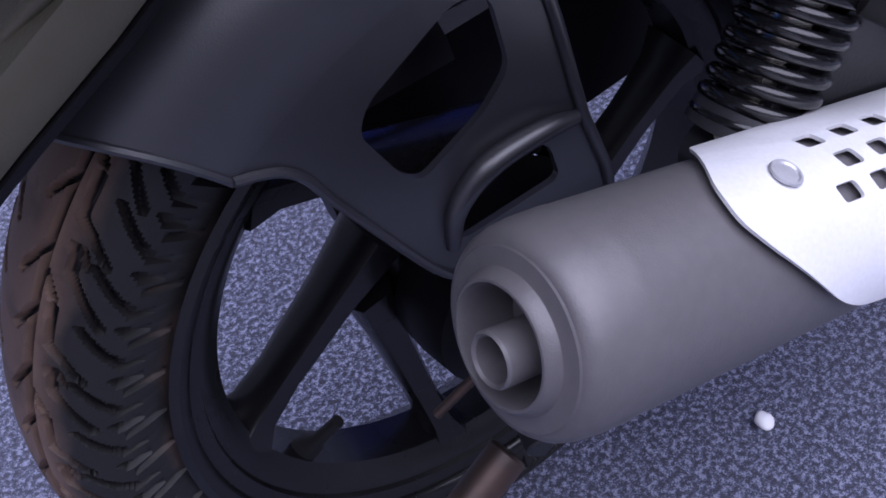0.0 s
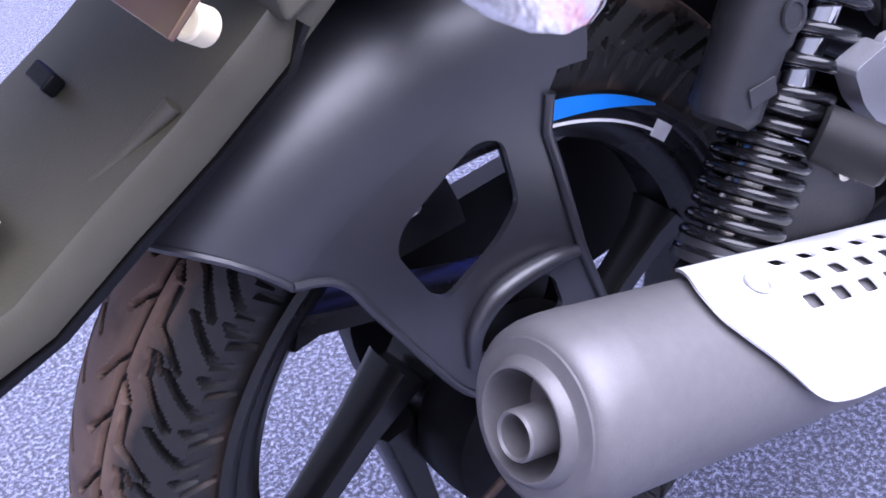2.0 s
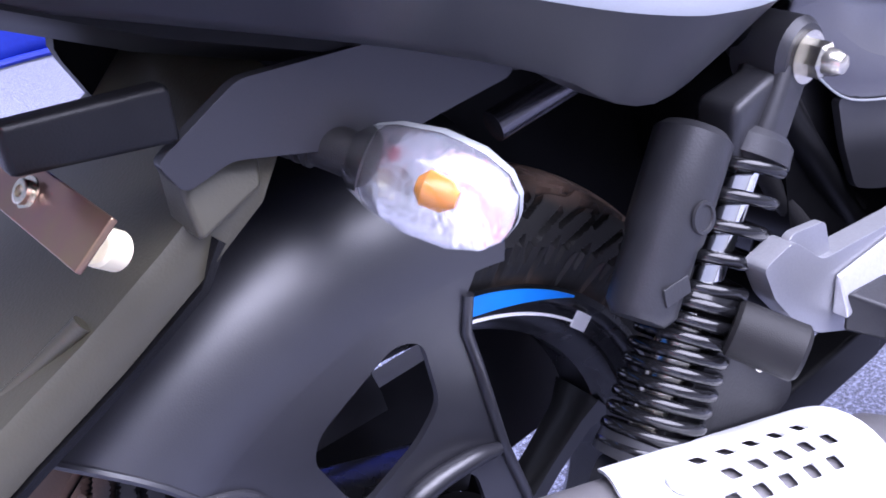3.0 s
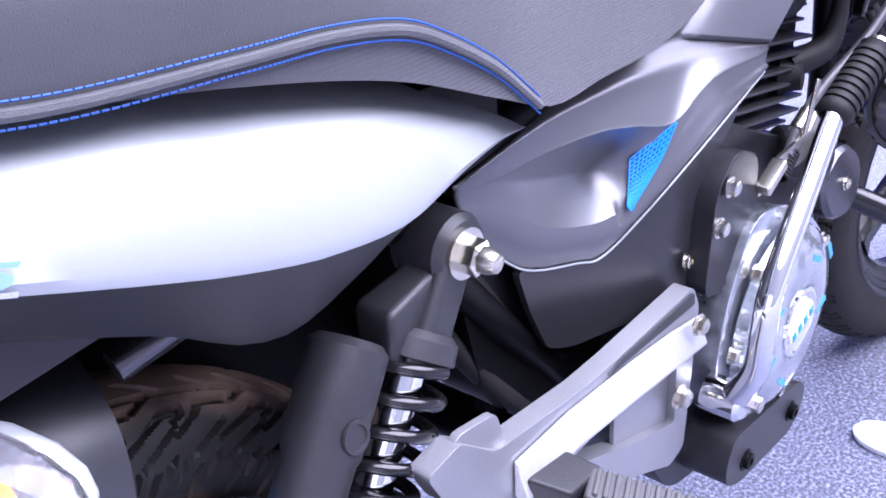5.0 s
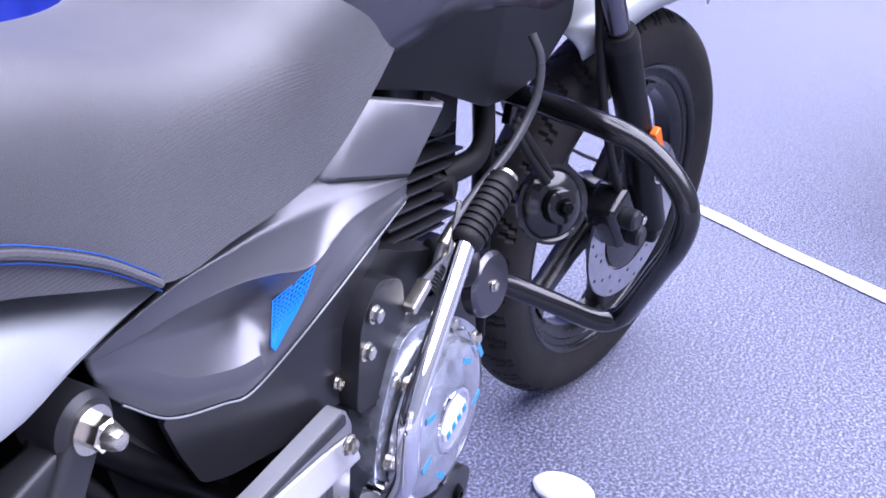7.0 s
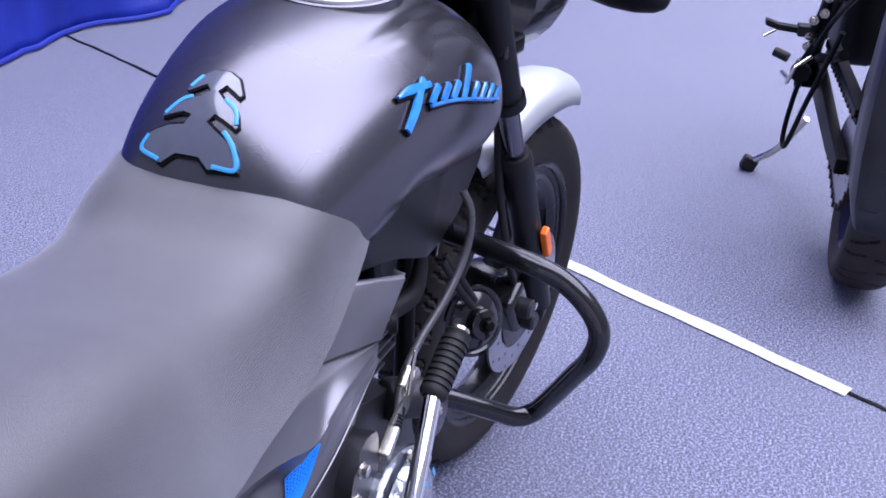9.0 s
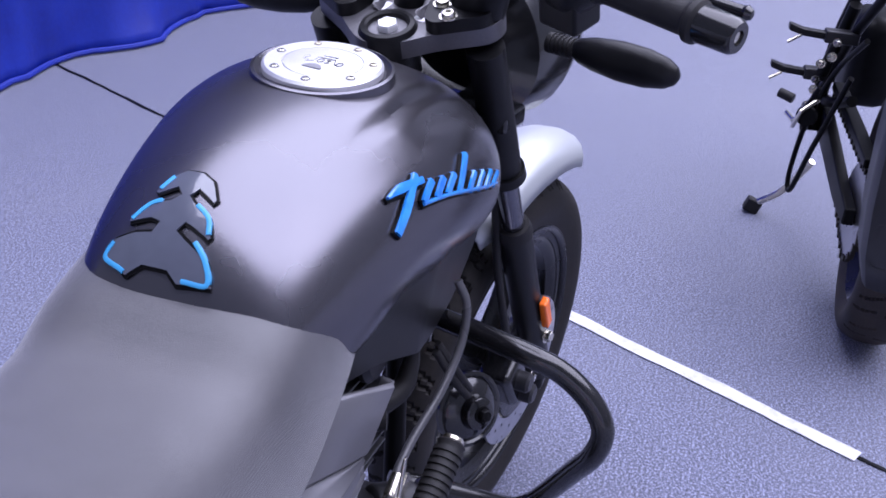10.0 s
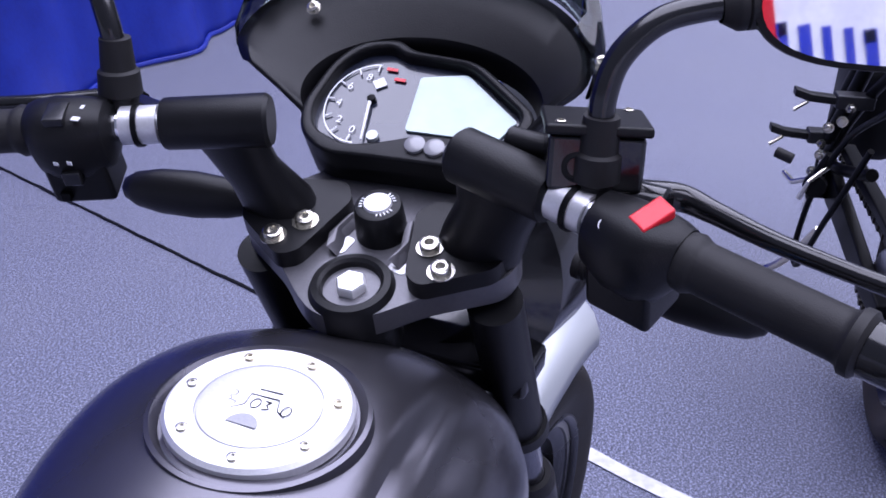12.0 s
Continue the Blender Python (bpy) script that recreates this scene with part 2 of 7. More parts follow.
def rounded(points, r=0.01, n=4):
    """A closed outline with its corners rounded."""
    out = []
    p = [Vector((*v, 0)) if len(v) == 2 else Vector(v) for v in points]
    for k in range(len(p)):
        a, b, c = p[k - 1], p[k], p[(k + 1) % len(p)]
        u, w = (a - b), (c - b)
        e = min(r, u.length * 0.45, w.length * 0.45)
        s, t = b + u.normalized() * e, b + w.normalized() * e
        for j in range(n + 1):
            f = j / n
            out.append(((1 - f) ** 2 * s + 2 * f * (1 - f) * b + f * f * t)[:2])
    return out


def plate(outline, place, thick, holes=(), bulge=None):
    """A flat sheet with holes. outline: (u, v); place: a function from (u, v, depth) to a point."""
    bm = bmesh.new()
    edges = []
    for loop in (outline, *holes):
        vs = [bm.verts.new((u, v, 0)) for u, v in loop]
        edges += [bm.edges.new((vs[k], vs[(k + 1) % len(vs)])) for k in range(len(vs))]
    bmesh.ops.triangle_fill(bm, use_beauty=True, edges=edges, normal=(0, 0, 1))
    got = bmesh.ops.extrude_face_region(bm, geom=bm.faces[:])
    moved = [g for g in got["geom"] if isinstance(g, bmesh.types.BMVert)]
    for v in bm.verts:
        v.tag = False
    for v in moved:
        v.tag = True
    for v in bm.verts:
        u, w = v.co.x, v.co.y
        v.co = Vector(place(u, w, thick if v.tag else 0.0))
    return bm


def side(y):
    """A sheet in the bike's side view, its outer face at y and its thickness towards the middle."""
    return lambda u, v, d: (u, y + d, v)


def loft(sections, close=True, caps=True):
    """A skin over rings of the same number of points."""
    bm = bmesh.new()
    rings = [[bm.verts.new(v) for v in s] for s in sections]
    n = len(rings[0])
    for a, b in zip(rings, rings[1:]):
        for j in range(n if close else n - 1):
            bm.faces.new((a[j], a[(j + 1) % n], b[(j + 1) % n], b[j]))
    if caps and close:
        bm.faces.new(rings[0])
        bm.faces.new(rings[-1])
    return bm


def spline(keys, x):
    """A smooth curve through keys of (x, value, ...), read at x."""
    ks = sorted(keys)
    if x <= ks[0][0]:
        return np.array(ks[0][1:], float)
    for i in range(len(ks) - 1):
        if x <= ks[i + 1][0]:
            h = ks[i + 1][0] - ks[i][0]
            t = (x - ks[i][0]) / h
            v = [np.array(k[1:], float) for k in ks]

            def slope(j):
                if j in (0, len(ks) - 1):
                    return np.zeros_like(v[0]) if len(ks) < 3 else (v[min(j + 1, len(ks) - 1)] - v[max(j - 1, 0)]) / (ks[min(j + 1, len(ks) - 1)][0] - ks[max(j - 1, 0)][0])
                return (v[j + 1] - v[j - 1]) / (ks[j + 1][0] - ks[j - 1][0])
            a, b = slope(i) * h, slope(i + 1) * h
            return v[i] * (2 * t ** 3 - 3 * t * t + 1) + a * (t ** 3 - 2 * t * t + t) + v[i + 1] * (3 * t * t - 2 * t ** 3) + b * (t ** 3 - t * t)
    return np.array(ks[-1][1:], float)


def bolt(at, way, r, h, material, parent, name="bolt", socket=True, label=""):
    """A hexagon or socket head on a washer."""
    bm = lathe([(0, 0), (0, r * 1.35), (h * 0.18, r * 1.35), (h * 0.2, r)], at, way, 20)
    add_lathe(bm, [(h * 0.2, r), (h * 0.9, r), (h, r * 0.86), (h, r * 0.5), (h * (0.45 if socket else 1.0), r * 0.5), (h * (0.45 if socket else 1.1), 0)], at, way, 20 if socket else 6)
    return part(name, bm, material, parent, label)

# ---- setting ----
def setting():
    bm = bmesh.new()
    vs = [bm.verts.new(v) for v in ((-40, -40, 0), (40, -40, 0), (40, 40, 0), (-40, 40, 0))]
    bm.faces.new(vs)
    tagged(part("ground", bm, CARPET), "blue-grey heathered needle-felt carpet laid over level ground", "floor", kind="structure")


setting()


def seam_point(y):
    return 2.135 + 0.49 * y


def strip(y0, y1, w, lift, material, name, label, wave=0.01, kind="structure", thick=0.002):
    """A strip along the joint of two carpet lengths, a little wavy, lying on the floor."""
    bm = bmesh.new()
    n = int((y1 - y0) / 0.03)
    rows = []
    for k in range(n + 1):
        y = y0 + (y1 - y0) * k / n
        x = seam_point(y) + wave * noise.noise((y * 5, 1, w)) + 0.4 * wave * noise.noise((y * 21, 4, w))
        ww = w * (1 + 0.35 * noise.noise((y * 7, 9, w)))
        z = lift + 0.0015 * noise.noise((y * 13, 2, 3))
        rows.append([bm.verts.new(v) for v in ((x - ww, y + ww * 0.5, z - thick), (x - ww, y + ww * 0.5, z), (x + ww, y - ww * 0.5, z + 0.001), (x + ww, y - ww * 0.5, z - thick))])
    for a, b in zip(rows, rows[1:]):
        for j in range(3):
            bm.faces.new((a[j], a[j + 1], b[j + 1], b[j]))
    return tagged(part(name, bm, material, smooth=False), label, "tape" if "tape" in name else "seam", kind=kind)


GREY_TAPE = shader("worn_cloth_tape", (0.42, 0.42, 0.45), 0.7, second=(0.62, 0.62, 0.66), scale=30, bump=0.4, bump_scale=400)
strip(-0.78, -0.05, 0.016, 0.004, GREY_TAPE, "floor_tape", "worn white cloth tape along a carpet joint")
strip(-3.0, 2.0, 0.004, 0.0035, FRAME_BLACK, "carpet_seam", "dark raised joint between two carpet lengths")


def tarp():
    """Blue cloth hung as a screen, its foot resting in folds on the carpet."""
    bm = bmesh.new()
    a, b = Vector((0.4, 2.44, 0)), Vector((9.5, 0.92, 0))
    out = Vector((-0.165, -0.986, 0))
    nx, nz = 260, 26
    rows = []
    for k in range(nx + 1):
        f = k / nx
        row = []
        for j in range(nz + 1):
            z = 3.4 * (j / nz) ** 1.3
            w = 0.05 * noise.noise((f * 30, z * 0.9, 1)) + 0.025 * noise.noise((f * 85, z * 2.2, 7)) + 0.10 * math.exp(-z * 4) * (0.6 + noise.noise((f * 22, 3, 3)))
            row.append(bm.verts.new(a + (b - a) * f + out * w + Vector((0, 0, z + 0.004))))
        rows.append(row)
    for r, s in zip(rows, rows[1:]):
        for j in range(nz):
            bm.faces.new((r[j], s[j], s[j + 1], r[j + 1]))
    screen = thing("cloth_screen", "bright blue cloth screen hanging in loose folds to the carpet", "cloth screen", a)
    hem = [Vector(row[0].co) + out * 0.004 + Vector((0, 0, 0.010)) for row in rows[::2]]
    ob = part("cloth", bm, TARP, screen)
    part("hem", tube(hem, 0.011, 8), TARP, screen, "rolled blue hem lying on the carpet")
    mod = ob.modifiers.new("thickness", "SOLIDIFY")
    mod.thickness = 0.003


tarp()

# ---- the motorcycle ----
BIKE = thing("motorcycle", "matt grey motorcycle with blue accents parked on grey-blue carpet", "motorcycle")
AXLE = Vector((0, 0.003, 0.300))


def wheel_point(centre, angle, r, y, spin=None):
    v = Vector((r * math.cos(angle), y, r * math.sin(angle)))
    return centre + (spin @ v if spin else v)


def tyre_mesh(radius, half, bead, steps, groove):
    """A tyre lathed round its own y axis at the origin, with its tread cut in."""
    prof = [(-half * 0.80, bead - 0.004), (-half * 0.86, bead + 0.004), (-half * 0.97, bead + 0.018)]
    n = 84
    for k in range(n + 1):
        a = math.pi * (k / n)
        y = -half * 1.04 * math.cos(a)
        r = bead + 0.030 + (radius - bead - 0.030) * max(0, math.sin(a)) ** 0.72
        prof.append((y, r))
    prof += [(-y, r) for y, r in prof[2::-1]]
    normals = []
    for k in range(len(prof)):
        (ya, ra), (yb, rb) = prof[max(0, k - 1)], prof[min(len(prof) - 1, k + 1)]
        n = math.hypot(yb - ya, rb - ra) or 1
        normals.append((-(rb - ra) / n, (yb - ya) / n))
    bm = bmesh.new()
    rings = []
    for j in range(steps):
        t = 2 * math.pi * j / steps
        ring = []
        for (y, r), (ny, nr) in zip(prof, normals):
            g = groove(t, y, r)
            rr, yy = r - g * nr, y - g * ny
            ring.append(bm.verts.new((rr * math.cos(t), yy, rr * math.sin(t))))
        rings.append(ring)
    for j in range(steps):
        a, b = rings[j], rings[(j + 1) % steps]
        for k in range(len(prof) - 1):
            bm.faces.new((a[k], a[k + 1], b[k + 1], b[k]))
    return bm


def near_line(u, v, u0, v0, u1, v1):
    du, dv = u1 - u0, v1 - v0
    f = min(1, max(0, ((u - u0) * du + (v - v0) * dv) / (du * du + dv * dv)))
    return math.hypot(u - u0 - f * du, v - v0 - f * dv)


def rear_groove(t, y, r):
    """Slanted slits over the shoulders, hooked grooves inside them and one groove round the middle."""
    if r < 0.238:
        return 0
    best = 0
    pitch = 7.2
    turn_deg = math.degrees(t)
    for sgn, off in ((-1, 0.0), (1, 3.6)):
        if y * sgn < -0.002:
            continue
        v = abs(y) + max(0, 0.280 - r)
        u = (turn_deg + off - 140.3) % pitch
        u2 = (turn_deg + off - 138.8) % (2 * pitch)
        m = 0.0051
        d = 1.0
        for s in (-pitch, 0):
            uu = (u - s) * m if s else u * m
            d = min(d, near_line(uu, v, 0, 0.042, 6.4 * m, 0.075), near_line(uu, v, -0.4 * m, 0.064, 3.0 * m, 0.082))
        for s in (-2 * pitch, 0):
            uu = (u2 - s) * m
            d = min(d, near_line(uu, v, 0, 0.031, 3.5 * m, 0.033), near_line(uu, v, 3.5 * m, 0.033, 9.0 * m, 0.056), near_line(uu, v, -0.2 * m, 0.031, 2.0 * m, 0.039) * 1.2,
                    near_line(uu, v, 7.5 * m, 0.029, 12.0 * m, 0.030), near_line(uu, v, 12.0 * m, 0.030, 16.0 * m, 0.050), near_line(uu, v, 4 * m, 0.021, 6.5 * m, 0.028), near_line(uu, v, 2 * m, 0.019, 6 * m, 0.007), near_line(uu, v, 9 * m, 0.019, 12 * m, 0.010))
        d = min(d, abs(v - 0.020) * 1.1)
        w = 0.0022
        if d < w:
            best = max(best, 0.0068 * (1 - (d / w) ** 4))
    return best


def front_groove(t, y, r):
    if r < 0.262:
        return 0
    u = (t * 0.29 / 0.045) % 1 * 0.045
    d = min(near_line(u, abs(y), 0.008, 0.006, 0.024, 0.034), near_line(u, abs(y), 0.030, 0.018, 0.036, 0.034))
    return 0.004 if d < 0.0022 else 0


def tread_shader():
    """Black rubber with clay-brown dust over the running surface."""
    m = shader("dusty_tyre_rubber", (0.009, 0.0085, 0.0085), 0.6, bump=0.12, bump_scale=600)
    t = m.node_tree
    b = t.nodes["Principled BSDF"]
    old = b.inputs["Base Color"].links[0].from_socket
    co = t.nodes.new("ShaderNodeTexCoord")
    sep = t.nodes.new("ShaderNodeSeparateXYZ")
    t.links.new(co.outputs["Object"], sep.inputs[0])
    n = t.nodes.new("ShaderNodeTexNoise")
    n.inputs["Scale"].default_value, n.inputs["Detail"].default_value = 22, 6
    t.links.new(co.outputs["Object"], n.inputs["Vector"])
    ad = t.nodes.new("ShaderNodeMath")
    ad.operation = "MULTIPLY_ADD"
    t.links.new(n.outputs[0], ad.inputs[0])
    ad.inputs[1].default_value = 0.02
    t.links.new(sep.outputs[1], ad.inputs[2])
    mr = t.nodes.new("ShaderNodeMapRange")
    t.links.new(ad.outputs[0], mr.inputs[0])
    mr.inputs[1].default_value, mr.inputs[2].default_value, mr.inputs[3].default_value, mr.inputs[4].default_value = -0.027, -0.013, 0.0, 0.95
    r2 = t.nodes.new("ShaderNodeMath")
    r2.operation = "MULTIPLY"
    t.links.new(mr.outputs[0], r2.inputs[0])
    n4 = t.nodes.new("ShaderNodeMapRange")
    t.links.new(n.outputs[0], n4.inputs[0])
    n4.inputs[1].default_value, n4.inputs[2].default_value = 0.25, 0.5
    t.links.new(n4.outputs[0], r2.inputs[1])
    geo = t.nodes.new("ShaderNodeNewGeometry")
    pit = t.nodes.new("ShaderNodeMapRange")  # the dust stays on the blocks, not in the grooves
    t.links.new(geo.outputs["Pointiness"], pit.inputs[0])
    pit.inputs[1].default_value, pit.inputs[2].default_value, pit.inputs[3].default_value = 0.465, 0.497, 0.0
    keep = t.nodes.new("ShaderNodeMath")
    keep.operation = "MULTIPLY"
    t.links.new(r2.outputs[0], keep.inputs[0])
    t.links.new(pit.outputs[0], keep.inputs[1])
    mx = t.nodes.new("ShaderNodeMixRGB")
    t.links.new(keep.outputs[0], mx.inputs[0])
    t.links.new(old, mx.inputs[1])
    mx.inputs[2].default_value = (0.22, 0.145, 0.105, 1)
    t.links.new(mx.outputs[0], b.inputs["Base Color"])
    return m


TREAD = tread_shader()


def alloy_rim(name, parent, centre, turn, spokes, angle0, half=0.042, hub_r=0.05, spoke_w=0.017, paired=False):
    """A cast wheel: rim with lips and a well, straight spokes and a hub, as parts of one wheel."""
    place = Matrix.Translation(centre) @ turn
    rim = bmesh.new()
    prof = [(-half, 0.227), (-half - 0.002, 0.222), (-half, 0.217), (-half + 0.003, 0.214), (-half + 0.006, 0.2135), (-half * 0.78, 0.205), (-half * 0.70, 0.2035), (-half * 0.66, 0.199), (-half * 0.5, 0.192), (-half * 0.40, 0.187), (half * 0.40, 0.187), (half * 0.5, 0.192), (half * 0.66, 0.199), (half * 0.78, 0.205), (half - 0.003, 0.214), (half, 0.217), (half, 0.227), (half * 0.8, 0.2175), (-half * 0.8, 0.2175)]
    add_lathe(rim, prof, (0, 0, 0), (0, 1, 0), 96, close=True)
    rim.transform(place)
    out = [part(name, rim, GLOSS_RIM, parent)]
    for k in range(spokes):
        a = angle0 + 2 * math.pi * k / spokes
        a_in = a - radians((53, 84)[k % 2]) if paired else a
        p_in, p_out = Vector((math.cos(a_in), 0, math.sin(a_in))) * hub_r * (1.25 if paired else 0.8), Vector((math.cos(a), 0, math.sin(a))) * 0.192
        d = (p_out - p_in).normalized()
        s = Vector((-d.z, 0, d.x))
        secs = []
        for f, w, h in ((0, spoke_w * 1.35, 0.020), (0.3, spoke_w, 0.016), (0.7, spoke_w * 0.86, 0.014), (0.9, spoke_w * 0.95, 0.016), (1, spoke_w * 1.5, 0.022)):
            q = p_in.lerp(p_out, f)
            ring = []
            for u, v in ((-1, -0.55), (-0.7, -1), (0.7, -1), (1, -0.55), (1, 0.55), (0.7, 1), (-0.7, 1), (-1, 0.55)):
                ring.append(q + s * (u * w) + Vector((0, v * h, 0)))
            secs.append(ring)
        bm = loft(secs)
        bm.transform(place)
        out.append(part("spoke", bm, GLOSS_RIM, parent))
    hub = lathe([(-0.05, 0), (-0.05, hub_r * 0.7), (-0.045, hub_r * 0.8), (-0.030, hub_r), (0.030, hub_r), (0.045, hub_r * 0.8), (0.05, 0)], (0, 0, 0), (0, 1, 0), 40)
    hub.transform(place)
    out.append(part("hub", hub, GLOSS_RIM, parent))
    return out


GLOSS_RIM = shader("satin_black_alloy", (0.0035, 0.0035, 0.004), 0.27, spec=0.45)


def arc_band(centre, turn, y, r0, r1, a0, a1, thick=0.0012, n=40, taper=False):
    """A thin curved sticker standing on the side of a rim."""
    bm = bmesh.new()
    rows = []
    for k in range(n + 1):
        a = a0 + (a1 - a0) * k / n
        q0 = r0 + ((r1 - r0) * (k / n) ** 2 * 0.9 if taper else 0)
        row = []
        for r, yy in ((q0, y), (r1, y), (r1, y + thick), (q0, y + thick)):
            v = Vector((r * math.cos(a), yy, r * math.sin(a)))
            row.append(bm.verts.new(centre + turn @ v))
        rows.append(row)
    for a, b in zip(rows, rows[1:]):
        for j in range(4):
            bm.faces.new((a[j], a[(j + 1) % 4], b[(j + 1) % 4], b[j]))
    bm.faces.new(rows[0])
    bm.faces.new(rows[-1])
    return bm


def rear_wheel():
    w = new("rear_wheel")
    w.location = AXLE
    w.parent = BIKE
    bpy.context.view_layer.update()
    one = Matrix()
    tyre = tyre_mesh(0.293, 0.042, 0.222, 1500, rear_groove)
    ob = part("tyre", tyre, TREAD, None, "black tyre with brown dust on its grooved tread")
    ob.location = AXLE
    bpy.context.view_layer.update()
    ob.parent = w
    ob.matrix_parent_inverse = w.matrix_world.inverted()
    alloy_rim("rim", w, AXLE, one, 6, radians(194), hub_r=0.066, spoke_w=0.0115, paired=True)
    # brake drum and its plate
    part("brake_drum", lathe([(0, 0), (0, 0.062), (0.006, 0.070), (0.03, 0.073), (0.05, 0.073), (0.05, 0)], AXLE + Vector((0, -0.075, 0)), (0, 1, 0), 48), FRAME_BLACK, w)
    for a in (20, 140, 260):
        q = wheel_point(AXLE, radians(a), 0.05, -0.077)
        bolt(q, (0, -1, 0), 0.006, 0.006, ZINC, w)
    part("valve", tube([AXLE + Vector((-0.158, -0.006, -0.100)), AXLE + Vector((-0.150, -0.010, -0.092)), AXLE + Vector((-0.146, -0.016, -0.083)), AXLE + Vector((-0.132, -0.024, -0.066))], [0.010, 0.0085, 0.0048, 0.0045]), SOFT_RUBBER, w)
    part("blue_sticker", arc_band(AXLE, one, -0.0445, 0.2110, 0.2245, radians(84), radians(53), taper=True), BLUE, w)
    part("white_sticker", arc_band(AXLE, one, -0.0448, 0.204, 0.2160, radians(50.5), radians(46)), WHITE, w)
    part("rim_line", arc_band(AXLE, one, -0.0443, 0.2070, 0.2088, radians(84), radians(50)), WHITE, w)
    return w


rear_wheel()


def hugger():
    """The inner mudguard over the rear wheel, with a pierced side plate."""
    g = new("rear_mudguard")
    g.parent = BIKE
    prof = [(-0.0758, 0.264), (-0.0754, 0.273), (-0.0730, 0.286), (-0.0675, 0.299), (-0.059, 0.311), (-0.047, 0.321), (-0.032, 0.329), (-0.016, 0.333), (0, 0.334)]
    prof += [(-y, r) for y, r in prof[-2::-1]]
    bm = bmesh.new()
    rows = []
    n = 44
    for k in range(n + 1):
        row = []
        for y, r in prof:
            end = 124.5 + 5.5 * (1 - (abs(y) / 0.0768) ** 2)
            a = radians(80 + (end - 80) * k / n)
            row.append(bm.verts.new((AXLE.x + r * math.cos(a), y, AXLE.z + r * math.sin(a))))
        rows.append(row)
    for a, b in zip(rows, rows[1:]):
        for j in range(len(prof) - 1):
            bm.faces.new((a[j], a[j + 1], b[j + 1], b[j]))
    lip = [v.co.copy() for v in rows[-1]]
    crown = part("crown", bm, HUGGER, g)
    mod = crown.modifiers.new("thickness", "SOLIDIFY")
    mod.thickness, mod.offset = 0.002, 0
    mod = crown.modifiers.new("crisp", "EDGE_SPLIT")
    mod.split_angle = radians(40)
    part("lip_bead", tube(lip, 0.0026, 8), HUGGER, g)
    top = [(0.268 * math.cos(radians(a)), 0.300 + 0.268 * math.sin(radians(a))) for a in range(84, 125, 4)]
    low = [(-0.1505, 0.5185), (-0.146, 0.5170), (-0.139, 0.5145), (-0.129, 0.509), (-0.120, 0.498), (-0.112, 0.480), (-0.091, 0.437), (-0.068, 0.392), (-0.052, 0.372), (0.052, 0.372), (0.049, 0.390), (0.034, 0.438), (0.020, 0.505), (0.014, 0.530), (0.018, 0.552)]
    hole = rounded([(-0.033, 0.545), (-0.015, 0.538), (-0.008, 0.493), (-0.026, 0.475), (-0.064, 0.457), (-0.074, 0.466), (-0.091, 0.504), (-0.084, 0.518)], 0.009)
    hole2 = rounded([(-0.052, 0.425), (-0.040, 0.434), (0.000, 0.438), (0.012, 0.428), (0.018, 0.400), (-0.050, 0.400)], 0.008)
    sp = part("side_plate", plate(top + low, side(-0.0764), 0.004, [hole, hole2]), HUGGER, g)
    part("far_side_plate", plate(top + low, side(0.0725), 0.004, [hole, hole2]), HUGGER, g)
    part("rim_bead", tube([(u, -0.077, v) for u, v in low[-6:]], 0.0035), HUGGER, g)
    part("wave_bead", tube([(u, -0.0772, v) for u, v in low[:9]], 0.0026, 8, steps=3), HUGGER, g)
    rib = [(-0.055, -0.077, 0.400), (-0.050, -0.079, 0.428), (-0.030, -0.081, 0.446), (0.005, -0.081, 0.447), (0.028, -0.079, 0.440)]
    part("rib", tube(rib, [0.004, 0.006, 0.007, 0.006, 0.004], steps=6), HUGGER, g)
    bolt(wheel_point(AXLE, radians(108), 0.331, -0.035), (-0.3, -0.15, 0.9), 0.0035, 0.003, FRAME_BLACK, g, "screw")
    return g


hugger()

MUF_A, MUF_D = Vector((-0.088, -0.176, 0.455)), Vector((0.938, -0.010, -0.345)).normalized()


